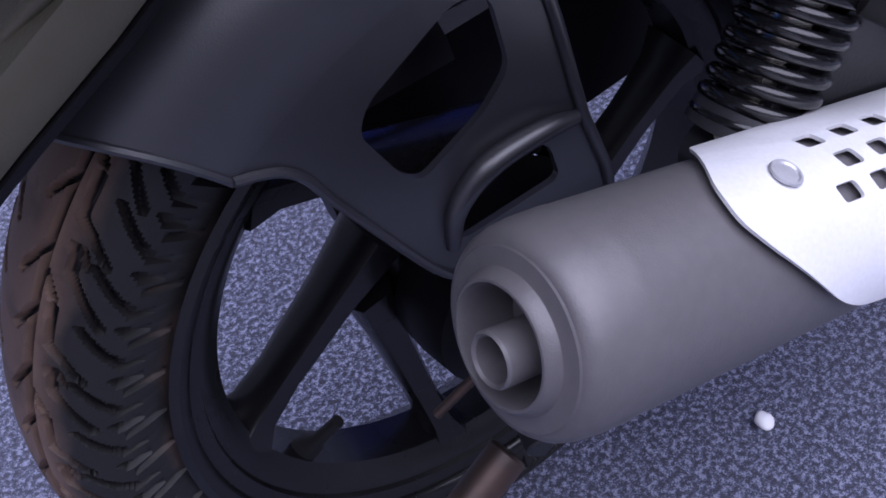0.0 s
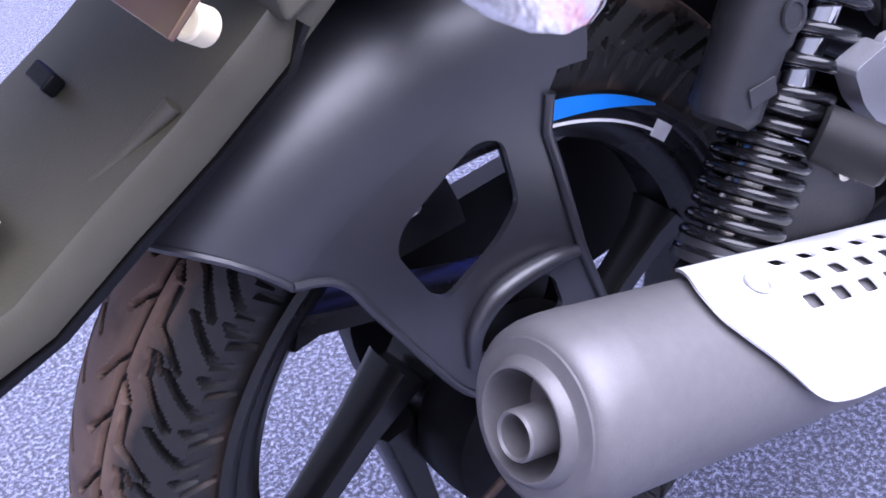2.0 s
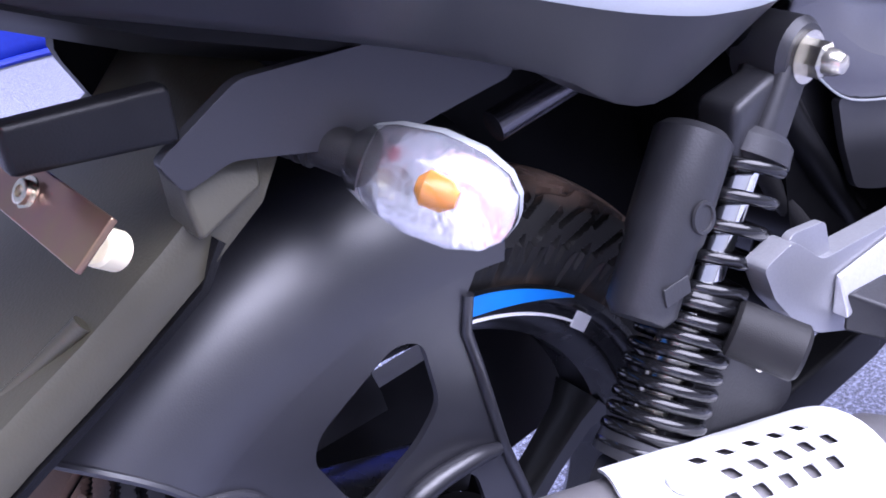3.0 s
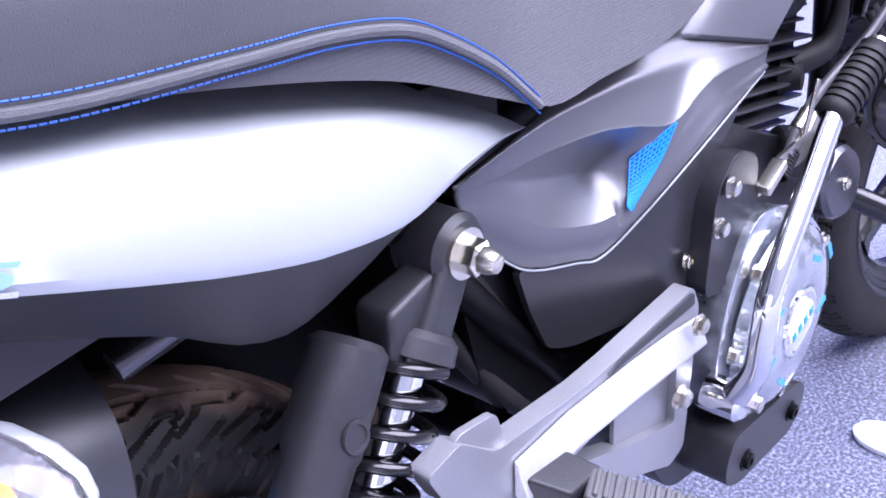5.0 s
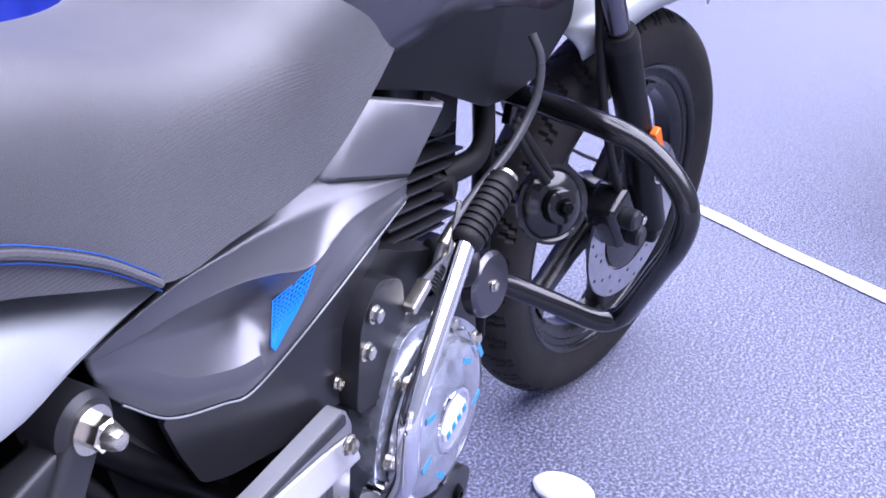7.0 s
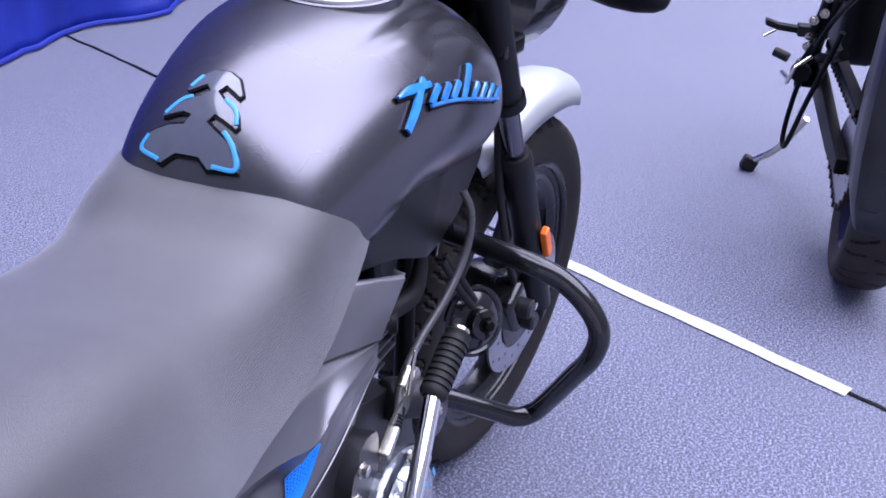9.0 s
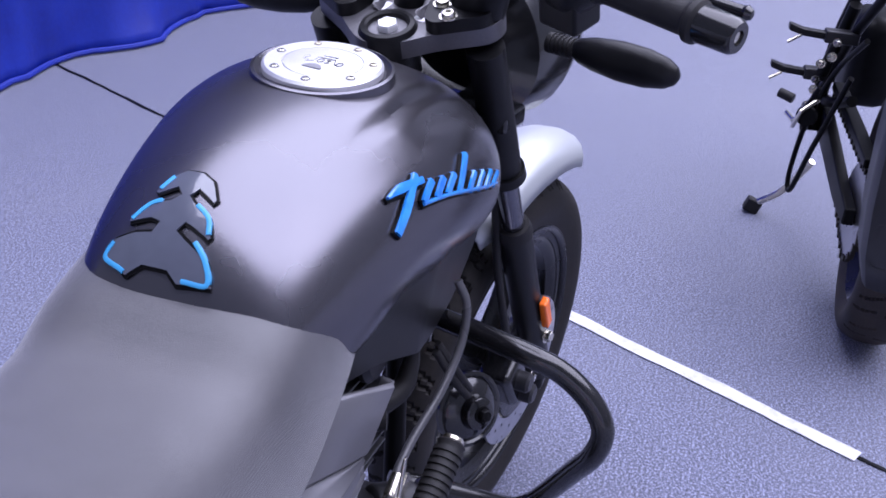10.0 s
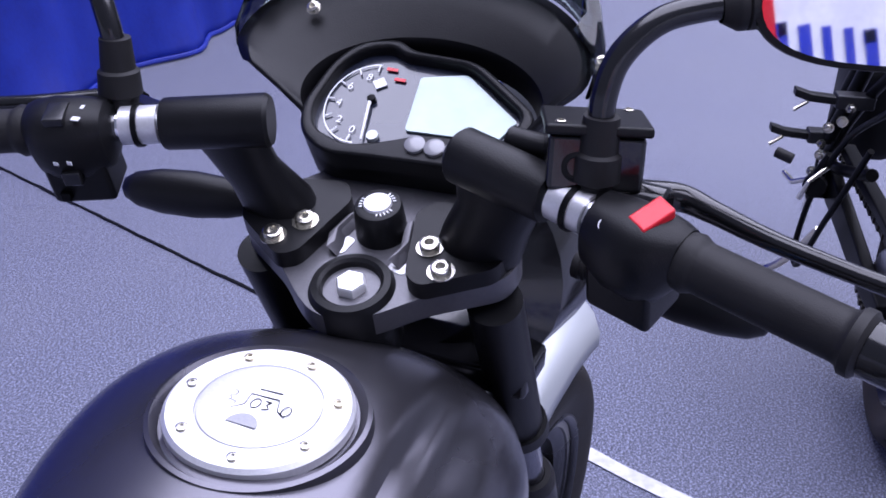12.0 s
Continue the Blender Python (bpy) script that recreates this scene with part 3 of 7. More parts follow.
def muffler():
    m = new("muffler")
    m.parent = BIKE
    R = 0.0500
    part("muffler_shell", lathe([(0.004, R * 0.80), (-0.001, R * 0.84), (0.0, R * 0.89), (0.004, R * 0.945), (0.010, R * 0.98), (0.018, R * 0.998), (0.030, R * 1.005), (0.033, R * 1.008), (0.036, R * 1.0), (0.30, R * 1.0), (0.40, R * 0.8), (0.48, 0.022), (0.56, 0.02)], MUF_A, MUF_D, 64), MUFFLER_GREY, m)
    part("end_cap", lathe([(0.0005, R * 0.87), (-0.0018, R * 0.82), (-0.0022, R * 0.70), (-0.003, R * 0.66), (-0.008, R * 0.615), (-0.0095, R * 0.58), (-0.0095, R * 0.555), (-0.006, R * 0.53), (0.02, R * 0.50), (0.028, 0)], MUF_A, MUF_D, 64), MUFFLER_GREY, m, "stepped end cap of the muffler")
    up = MUF_D.cross(Vector((0, 1, 0))).normalized()
    off = Vector((0, -1, 0)) * 0.004 - up * 0.002
    part("tail_pipe", lathe([(0.03, 0.0105), (-0.015, 0.0105), (-0.0165, 0.0118), (-0.015, 0.0130), (0.03, 0.0130)], MUF_A + off, MUF_D, 40), MUFFLER_GREY, m, "small round outlet pipe")
    q = Vector((0, -1, 0)) - MUF_D * (Vector((0, -1, 0)).dot(MUF_D))
    q.normalize()
    z = MUF_D.cross(q).normalized()
    z = z if z.z > 0 else -z

    def wrap(s, v, d):
        a = v / 0.047
        r = 0.0555 - d
        return MUF_A + MUF_D * s + (z * math.cos(a) + q * math.sin(a)) * r
    grid_out = [(0.128, -0.036), (0.112, -0.018), (0.094, 0.004), (0.092, 0.020), (0.104, 0.034), (0.128, 0.052), (0.150, 0.067), (0.172, 0.076), (0.200, 0.080), (0.260, 0.078), (0.322, 0.072), (0.335, 0.05), (0.335, -0.02), (0.325, -0.036)]
    outline = rounded(grid_out, 0.010)
    # extra points let the sheet bend round the shell
    slots = []
    for row in range(3):
        for k in range(5):
            s = (0.171, 0.181, 0.1665)[row] + 0.0264 * k - 0.008
            v = (-0.0035, 0.011, 0.0245)[row] - 0.004
            slots.append(rounded([(s, v), (s + 0.015, v), (s + 0.017, v + 0.008), (s + 0.002, v + 0.008)], 0.002, 2))
    bm = plate(outline, lambda u, v, d: (u, v, d), 0.002, slots)
    for cut in [k * 0.008 for k in range(-5, 15)]:
        bmesh.ops.bisect_plane(bm, geom=bm.verts[:] + bm.edges[:] + bm.faces[:], plane_co=(0, cut, 0), plane_no=(0, 1, 0))
    for v in bm.verts:
        v.co = wrap(v.co.x, v.co.y, v.co.z)
    part("heat_shield", bm, SHIELD, m, "bright silver heat shield with three rows of slots", bevel=0.0008)
    badge = wrap(0.136, 0.009, -0.001)
    part("round_badge", lathe([(0, 0.0085), (0.0010, 0.0080), (0.0010, 0.0068), (0.0002, 0.006), (0.0006, 0), ], badge, badge - (MUF_A + MUF_D * 0.136), 24), ALU, m)
    return m


SHIELD = shader("satin_silver_shield", (0.86, 0.86, 0.88), 0.42, metal=0.25, scale=10, grain=400)
muffler()


def shock_absorber():
    s = new("shock_absorber")
    s.parent = BIKE
    top, low = Vector((0.262, -0.097, 0.612)), Vector((0.098, -0.122, 0.392))
    d = (low - top).normalized()
    n = (low - top).length
    part("damper_tube", rod(top + d * 0.05, low, 0.0125), CHROME, s)
    part("lower_tube", rod(top + d * 0.17, low, 0.016), ZINC, s)
    part("upper_spring", coil(top + d * 0.066, top + d * 0.155, 0.0255, 0.0042, 4.6), GLOSS_BLACK, s, "black coil spring")
    part("lower_spring", coil(top + d * 0.155, low - d * 0.02, 0.0275, 0.0042, 9.5), GLOSS_BLACK, s, "black coil spring")
    part("spring_seat", lathe([(0.045, 0), (0.045, 0.022), (0.05, 0.027), (0.062, 0.028), (0.066, 0.02), (0.066, 0)], top, d, 32), CASTING, s)
    part("adjuster", lathe([(0.145, 0.012), (0.145, 0.027), (0.158, 0.030), (0.163, 0.025), (0.163, 0.012)], top, d, 32), GLOSS_BLACK, s)
    part("bottom_seat", lathe([(n - 0.03, 0), (n - 0.03, 0.03), (n - 0.015, 0.032), (n - 0.01, 0)], top, d, 32), CASTING, s)
    part("lower_eye", lathe([(-0.02, 0.0), (-0.02, 0.018), (0.02, 0.018), (0.02, 0)], low, (0, 1, 0), 24), CASTING, s)
    # top eye, head casting and gas canister
    part("upper_eye", lathe([(-0.017, 0.0), (-0.017, 0.020), (-0.012, 0.024), (0.02, 0.024), (0.022, 0)], top + Vector((0.004, 0, 0.006)), (0, 1, 0), 32), CASTING, s)
    b = boxm((0, 0, 0), (0.036, 0.034, 0.062), None)
    b.transform(Matrix.Translation(top + d * 0.026) @ frame_of(d).to_4x4())
    part("head_casting", b, CASTING, s, bevel=0.007)
    can = Vector((0.180, -0.098, 0.590))
    cd = (d + Vector((-0.06, -0.08, 0.04))).normalized()
    arm = loft([[top + d * 0.01 + Vector(v) for v in ((0, -0.012, 0.012), (0, 0.012, 0.012), (0, 0.012, -0.02), (0, -0.012, -0.02))],
                [can + Vector((0.02, 0, 0.004)) + Vector(v) for v in ((0, -0.016, 0.012), (0, 0.016, 0.012), (0, 0.016, -0.03), (0, -0.016, -0.03))]])
    part("canister_arm", arm, CASTING, s, bevel=0.006)
    part("gas_canister", lathe([(-0.006, 0), (-0.006, 0.019), (-0.001, 0.0240), (0.058, 0.0235), (0.063, 0.0215), (0.104, 0.0210), (0.111, 0.016), (0.112, 0)], can, cd, 40), CASTING, s, "grey gas canister with raised lettering")
    for f in (0.150, 0.166, 0.182):
        part("paint_mark", lathe([(f, 0.0164), (f + 0.006, 0.0164)], top, d, 24, arc=(radians(160), radians(250))), MARK_YELLOW, s)
    side_v = Vector((-0.05, -1, 0.12)).normalized()
    side_v = (side_v - cd * side_v.dot(cd)).normalized()
    part("raised_label", boxm((0, 0, 0), (0.022, 0.011, 0.0014), Matrix.Translation(can + cd * 0.090 + side_v * 0.0212) @ frame_of(side_v).to_4x4()), CASTING, s, bevel=0.0005)
    part("raised_emblem", lathe([(0, 0.010), (0.0016, 0.0095), (0.0016, 0.0075), (0.0004, 0.007), (0.0004, 0)], can + cd * 0.046 + side_v * 0.0236, side_v, 24), CASTING, s)
    nut = top + Vector((0.004, -0.017, 0.006))
    part("washer", lathe([(0, 0), (0, 0.0165), (0.003, 0.0165), (0.003, 0)], nut, (0, -1, 0), 28), ZINC, s)
    part("dome_nut", add_lathe(lathe([(0.003, 0), (0.003, 0.0115), (0.014, 0.0115), (0.016, 0.009)], nut, (0, -1, 0), 6), [(0.014, 0.0088), (0.021, 0.0080), (0.026, 0.0058), (0.029, 0)], nut, (0, -1, 0), 20), ZINC, s, "bright domed nut")
    return s


MARK_YELLOW = shader("yellow_paint_mark", (0.55, 0.42, 0.10), 0.4)
shock_absorber()


def tank_ring(x, count=128):
    """One cross-section of the fuel tank."""
    top, half, mid, bot, e1, e2 = spline(TANK, x)
    out = []
    for k in range(count):
        a = 2 * math.pi * k / count
        c, s = math.cos(a), math.sin(a)
        y = half * math.copysign(abs(c) ** (e1 if s > 0 else e2), c)
        z = mid + (top - mid) * abs(s) ** e1 if s > 0 else mid - (mid - bot) * abs(s) ** e2
        t = (a - math.pi / 2) / (math.pi / 2)
        dent = 0
        if 0 < t < 1:
            for x0, t0, x1, t1, depth, wide in ((0.69, 0.345, 0.96, 0.43, 0.0065, 0.013), (0.76, 0.47, 0.96, 0.56, 0.0050, 0.016)):
                f = (x - x0) / (x1 - x0)
                if 0 < f < 1:
                    gap = (t - t0 - (t1 - t0) * f) * 0.2
                    dent += depth * math.sin(math.pi * f) * math.exp(-(gap / (wide if gap > 0 else wide * 0.45)) ** 2)
        out.append((x, y + TANK_Y + dent * 0.6, z - dent * 0.8))
    return out


TANK_Y = -0.007
# x: crown, half-width, height of the widest line, underside, fullness above and below
TANK = [(0.524, 0.815, 0.075, 0.790, 0.775, 0.8, 0.5), (0.542, 0.852, 0.095, 0.795, 0.765, 0.85, 0.5), (0.577, 0.888, 0.112, 0.800, 0.75, 0.9, 0.5), (0.632, 0.917, 0.128, 0.812, 0.735, 0.95, 0.6), (0.712, 0.936, 0.144, 0.830, 0.715, 0.95, 0.95),
        (0.792, 0.944, 0.158, 0.835, 0.70, 0.92, 1.0), (0.872, 0.941, 0.164, 0.825, 0.69, 0.9, 1.0), (0.942, 0.922, 0.163, 0.800, 0.68, 0.9, 1.0), (1.002, 0.888, 0.152, 0.775, 0.68, 0.9, 1.0), (1.052, 0.848, 0.140, 0.755, 0.685, 0.9, 1.0), (1.082, 0.82, 0.120, 0.745, 0.695, 0.9, 1.0)]


def fuel_tank():
    t = new("fuel_tank")
    t.parent = BIKE
    xs = [0.524 + (1.082 - 0.524) * k / 90 for k in range(91)]
    part("tank_shell", loft([tank_ring(x) for x in xs]), PAINT_GREY, t, "matt grey metallic tank shell")
    cap, up = Vector((0.817, -0.013, 0.9425)), Vector((-0.06, -0.02, 1)).normalized()
    part("cap_recess", lathe([(-0.02, 0.071), (0.0035, 0.069), (0.0045, 0.066), (-0.001, 0.061), (-0.001, 0)], cap, up, 64), PAINT_GREY, t)
    part("filler_ring", lathe([(0, 0.0585), (0.006, 0.0585), (0.0085, 0.056), (0.0085, 0.0395), (0.0065, 0.039), (0.0065, 0.038)], cap, up, 64), ALU, t, "brushed aluminium filler flange")
    part("filler_cap", lathe([(0.0065, 0.0386), (0.0085, 0.0380), (0.0090, 0.036), (0.0090, 0)], cap, up, 64), ALU, t)
    q = frame_of(up)
    for k in range(7):
        a = radians(100 + k * 360 / 7)
        bolt(cap + q @ Vector((0.048 * math.cos(a), 0.048 * math.sin(a), 0.0085)), up, 0.0034, 0.0018, ZINC, t, "screw")
    fx = Vector((0.985, -0.17, 0)).normalized()
    sy = Vector((-0.17, -0.985, 0)).normalized()

    def on_cap(f, s):
        return cap + fx * f + sy * s + Vector((0, 0, 0.0093 + 0.06 * f))
    key = [on_cap(-0.022, -0.010)] + [on_cap(-0.022 + 0.010 * math.sin(radians(k * 12)), -0.010 * math.cos(radians(k * 12))) for k in range(16)]
    bm = bmesh.new()
    bm.faces.new([bm.verts.new(v) for v in key[1:]])
    got = bmesh.ops.extrude_face_region(bm, geom=bm.faces[:])
    for g in got["geom"]:
        if isinstance(g, bmesh.types.BMVert):
            g.co.z += 0.0008
    part("keyhole_cover", bm, HANGER, t, "half-round keyhole")
    # pen strokes left on the lid: an 8, a line that steps round 030
    strokes = [[(-0.002, -0.030), (-0.004, -0.014), (-0.010, -0.014), (-0.004, -0.008), (0.006, -0.009), (0.007, 0.010), (-0.003, 0.014), (-0.006, 0.020)], [(0.012, -0.006), (0.013, 0.009)]]
    ring = [(0.0045 * math.cos(k * 0.7), 0.003 * math.sin(k * 0.7)) for k in range(10)]
    for f, s in ((-0.001, -0.002), (-0.001, 0.019)):
        strokes.append([(f + a, s + b) for a, b in ring])
    strokes += [[(0.003 + a * 0.6, -0.020 + b) for a, b in ring], [(-0.003 + a * 0.6, -0.021 + b) for a, b in ring], [(0.003, 0.003), (0.003, 0.007), (0.000, 0.005), (-0.003, 0.008), (-0.005, 0.004)]]
    for line in strokes:
        part("pen_stroke", tube([on_cap(f, s) for f, s in line], 0.0004, 5), FRAME_BLACK, t)
    return t


fuel_tank()


def seat():
    s = new("seat")
    s.parent = BIKE
    # x: crown, half-width, lower edge, edge height of the shoulder
    keys = [(-0.20, 0.885, 0.085, 0.83), (-0.05, 0.882, 0.115, 0.800), (0.10, 0.875, 0.128, 0.774), (0.20, 0.866, 0.132, 0.748), (0.285, 0.850, 0.130, 0.712), (0.345, 0.828, 0.126, 0.688), (0.40, 0.812, 0.124, 0.688), (0.48, 0.812, 0.124, 0.690), (0.53, 0.836, 0.126, 0.705), (0.57, 0.846, 0.127, 0.728), (0.61, 0.848, 0.127, 0.756), (0.640, 0.842, 0.124, 0.776)]
    secs = []
    for k in range(60):
        x = -0.20 + 0.840 * k / 59
        crown, half, low, = spline(keys, x)
        ring = []
        for j in range(33):
            a = math.pi * j / 32
            c, q = math.cos(a), math.sin(a)
            ring.append((x, -half * math.copysign(abs(c) ** 0.45, c), low + (crown - low) * q ** 0.62))
        secs.append(ring)
    part("cushion", loft(secs), LEATHER, s, "black vinyl cushion with fine ribs")
    piping = [(-0.15, -0.100, 0.830), (-0.06, -0.1165, 0.806), (0.02, -0.1255, 0.790), (0.108, -0.1310, 0.784), (0.16, -0.1335, 0.781), (0.204, -0.1345, 0.773), (0.237, -0.1345, 0.758), (0.278, -0.1325, 0.733), (0.312, -0.1295, 0.706), (0.325, -0.1285, 0.695)]
    part("piping", tube(piping, 0.003, 8, steps=8), LEATHER, s)
    for dz in (0.0052, -0.0052):
        pts = smooth_path([(x, y - 0.0004, z + dz) for x, y, z in piping], 22)
        bm = bmesh.new()
        for k in range(0, len(pts) - 1):
            add_tube(bm, [pts[k], pts[k] + (pts[k + 1] - pts[k]) * 0.78], 0.0006, 5)
        part("stitching", bm, THREAD, s, "blue thread stitching")
    return s


seat()


def tail():
    t = new("tail_fairing")
    t.parent = BIKE
    # the long silver side cowl: rings along x with a sharp crease
    keys = [(-0.34, 0.852, 0.838, 0.815, 0.06), (-0.25, 0.832, 0.815, 0.785, 0.095), (-0.13, 0.802, 0.778, 0.745, 0.125), (-0.02, 0.775, 0.738, 0.705, 0.142), (0.06, 0.762, 0.708, 0.668, 0.146), (0.10, 0.752, 0.695, 0.642, 0.147), (0.135, 0.745, 0.686, 0.633, 0.147), (0.19, 0.731, 0.679, 0.645, 0.145), (0.245, 0.713, 0.683, 0.660, 0.135), (0.31, 0.690, 0.675, 0.664, 0.113), (0.375, 0.658, 0.655, 0.652, 0.084)]
    up, low = [], []
    for k in range(50):
        x = -0.34 + 0.715 * k / 49
        a, c, b, h = spline(keys, x)
        up.append([(x, -h + 0.10, a + 0.012), (x, -h + 0.045, a + 0.008), (x, -h + 0.020, a), (x, -h + 0.008, a - 0.3 * (a - c)), (x, -h, c + 0.12 * (a - c)), (x, -h + 0.002, c - 0.001)])
        low.append([(x, -h + 0.002, c - 0.001), (x, -h + 0.010, c - 0.25 * (c - b)), (x, -h + 0.028, b + 0.15 * (c - b)), (x, -h + 0.034, b), (x, -h + 0.06, b)])
    part("side_cowl", loft(up, close=False), PAINT_SILVER, t, "matt silver upper side cowl")
    part("lower_cowl", loft(low, close=False), DARK_COWL, t, "dark grey lower side cowl")
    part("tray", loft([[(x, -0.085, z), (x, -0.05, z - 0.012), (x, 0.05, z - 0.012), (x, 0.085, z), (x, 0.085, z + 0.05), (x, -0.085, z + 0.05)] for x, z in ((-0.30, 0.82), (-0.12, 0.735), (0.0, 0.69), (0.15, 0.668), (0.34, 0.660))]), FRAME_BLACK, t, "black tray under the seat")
    mirror_up = [[(x, -y, z) for x, y, z in r] for r in up]
    part("far_side_cowl", loft(mirror_up, close=False), PAINT_SILVER, t)
    return t


tail()


def undertail():
    """Inner rear panel, number-plate holder, reflector and the bracket on it."""
    u = new("number_plate_holder")
    u.parent = BIKE
    bm = bmesh.new()
    rows = []
    for x, y, z, w in ((-0.06, 0, 0.69, 0.07), (-0.094, 0, 0.656, 0.085), (-0.13, 0, 0.632, 0.085), (-0.171, 0, 0.608, 0.085), (-0.215, 0, 0.586, 0.085), (-0.259, 0, 0.562, 0.085), (-0.30, 0, 0.552, 0.085), (-0.36, 0, 0.53, 0.083)):
        rows.append([bm.verts.new(v) for v in ((x, w, z), (x - 0.008, w - 0.012, z + 0.014), (x - 0.012, 0, z + 0.020), (x - 0.008, -w + 0.012, z + 0.014), (x, -w, z))])
    for p, q in zip(rows, rows[1:]):
        for j in range(4):
            bm.faces.new((p[j], p[j + 1], q[j + 1], q[j]))
    ob = part("flap", bm, OLIVE, u, "dull black mudflap that carries the number plate")
    mod = ob.modifiers.new("thickness", "SOLIDIFY")
    mod.thickness = 0.004
    # side face of the flap, its shade painted on as matt black
    skirt = [[(x, y, z - 0.004) for x, y, z in ((px, -0.0862, pz), (px + 0.004, -0.084, pz - 0.004), (px + 0.004, -0.078, pz - 0.004), (px, -0.080, pz))] for px, pz in ((-0.118, 0.652), (-0.13, 0.634), (-0.171, 0.610), (-0.215, 0.588), (-0.259, 0.564), (-0.30, 0.552), (-0.36, 0.53))]
    part("flap_shaded_side", loft(skirt), MATT_BLACK, u, "side face of the flap, coloured black for its shade")
    shoulder = [[(-0.127, -0.078, 0.684), (-0.084, -0.072, 0.676), (-0.092, -0.086, 0.663), (-0.126, -0.088, 0.650)], [(-0.127, -0.060, 0.684), (-0.084, -0.060, 0.676), (-0.092, -0.060, 0.663), (-0.126, -0.060, 0.650)]]
    part("flap_shoulder", loft(shoulder), OLIVE, u, bevel=0.003)
    bm = boxm((0, 0, 0), (0.070, 0.150, 0.002), Matrix.Translation((-0.287, 0.022, 0.588)) @ pose(0, 0, 0, 0, -26, 0))
    part("plate_blank", bm, WHITE, u, "blank white plate on the flap", bevel=0.0008)
    part("stop_block", boxm((0, 0, 0), (0.010, 0.024, 0.008), Matrix.Translation((-0.204, 0.018, 0.622)) @ pose(0, 0, 0, 0, -30, 0)), MATT_BLACK, u, "small rubber stop block", bevel=0.0015)
    part("pressed_rib", tube([(-0.176, -0.068, 0.628), (-0.20, -0.060, 0.612), (-0.228, -0.052, 0.598)], [0.0045, 0.003, 0.001], steps=4), OLIVE, u)
    # inner tail panel
    part("inner_panel", plate(rounded([(-0.137, 0.690), (-0.096, 0.712), (-0.029, 0.708), (0.06, 0.695), (0.05, 0.668), (-0.012, 0.662), (-0.06, 0.668), (-0.105, 0.680), (-0.128, 0.674)], 0.005), side(-0.088), 0.006), DARK_COWL, u, bevel=0.002)
    n = Vector((-0.75, -0.1, 0.6)).normalized()
    q = frame_of(n).to_4x4()
    part("bracket", boxm((0, 0, 0), (0.022, 0.16, 0.003), Matrix.Translation((-0.181, -0.052, 0.690)) @ pose(0, 0, 0, 0, -38, 0)), YELLOW_ZINC, u, "yellow-zinc steel bracket", bevel=0.0008)
    part("cap_nut", lathe([(0, 0), (0, 0.0080), (0.010, 0.0080), (0.0115, 0.0068), (0.0115, 0.005), (0.0105, 0.0045), (0.0105, 0)], (-0.164, -0.098, 0.668), (-0.7, -0.3, 0.62), 28), CREAM, u, "cream round plastic cap")
    for y in (-0.075, -0.030):
        bolt((-0.182, y, 0.692), n, 0.005, 0.004, ZINC, u)
    part("reflector", boxm((0, 0, 0), (0.030, 0.075, 0.010), Matrix.Translation((-0.203, -0.080, 0.737)) @ pose(0, 0, 0, 0, -50, 0)), RED_LENS, u, "red rear reflector", bevel=0.003)
    part("reflector_arm", loft([[(-0.19, -0.085 + dy, 0.715 + dz) for dy, dz in ((-0.006, -0.01), (0.006, -0.01), (0.006, 0.01), (-0.006, 0.01))], [(-0.125, -0.085 + dy, 0.708 + dz) for dy, dz in ((-0.006, -0.012), (0.006, -0.012), (0.006, 0.012), (-0.006, 0.012))]]), MATT_BLACK, u, bevel=0.003)
    return u


undertail()


def indicator(root, tip, droop, lens, scale=1.0, body=None, name="turn_signal", start=0.035):
    """A turn signal: ribbed stalk, shell and lens, pointing from root to tip."""
    g = new(name)
    g.parent = BIKE
    root, tip = Vector(root), Vector(tip)
    d = (tip - root).normalized()
    n = (tip - root).length
    stalk = [(0, 0.012)]
    for k in range(6):
        h = 0.004 + k * 0.0055
        stalk += [(h, 0.0125), (h + 0.0025, 0.0125), (h + 0.003, 0.0108), (h + 0.005, 0.0108)]
    stalk += [(start + 0.01, 0.0105), (start + 0.01, 0)]
    part("stalk", lathe(stalk, root, d, 28), SOFT_RUBBER, g, "ribbed rubber stalk")
    back = (Vector(droop) - d * Vector(droop).dot(d)).normalized()
    up = d.cross(back)

    def ring(s, wide, tall, off):
        return [root + d * s + back * (off + tall * math.sin(2 * math.pi * k / 28)) + up * (wide * math.cos(2 * math.pi * k / 28)) for k in range(28)]
    L = n - start
    shape = [(0.0, 0.012, 0.010), (0.06, 0.017, 0.014), (0.2, 0.0225, 0.018), (0.45, 0.0265, 0.021), (0.7, 0.0255, 0.020), (0.88, 0.020, 0.016), (0.97, 0.012, 0.010), (1.0, 0.004, 0.004)]
    secs = [ring(start + L * f, a * scale, b * scale, 0) for f, a, b in shape]
    ob = part("shell", loft(secs), body or lens, g)
    if not body:
        part("housing", loft([ring(start - 0.001 + L * f, a * scale * 1.03, b * scale * 0.50, -0.013 * scale) for f, a, b in shape]), PAINT_SILVER, g, "silver housing")
        part("reflector_bowl", loft([ring(start + 0.010 + L * 0.85 * f, a * scale * 0.86, b * scale * 0.45, -0.006) for f, a, b in shape]), BOWL, g)
        part("bulb", loft([ring(start + 0.035 + 0.018 * f, w, w, 0.002) for f, w in ((0, 0.003), (0.2, 0.0065), (0.7, 0.0065), (1, 0.003))]), AMBER, g, "amber bulb")
    return g


BOWL = shader("frosted_reflector", (0.80, 0.79, 0.80), 0.16, metal=0.9, scale=60, bump=0.2, bump_scale=110)
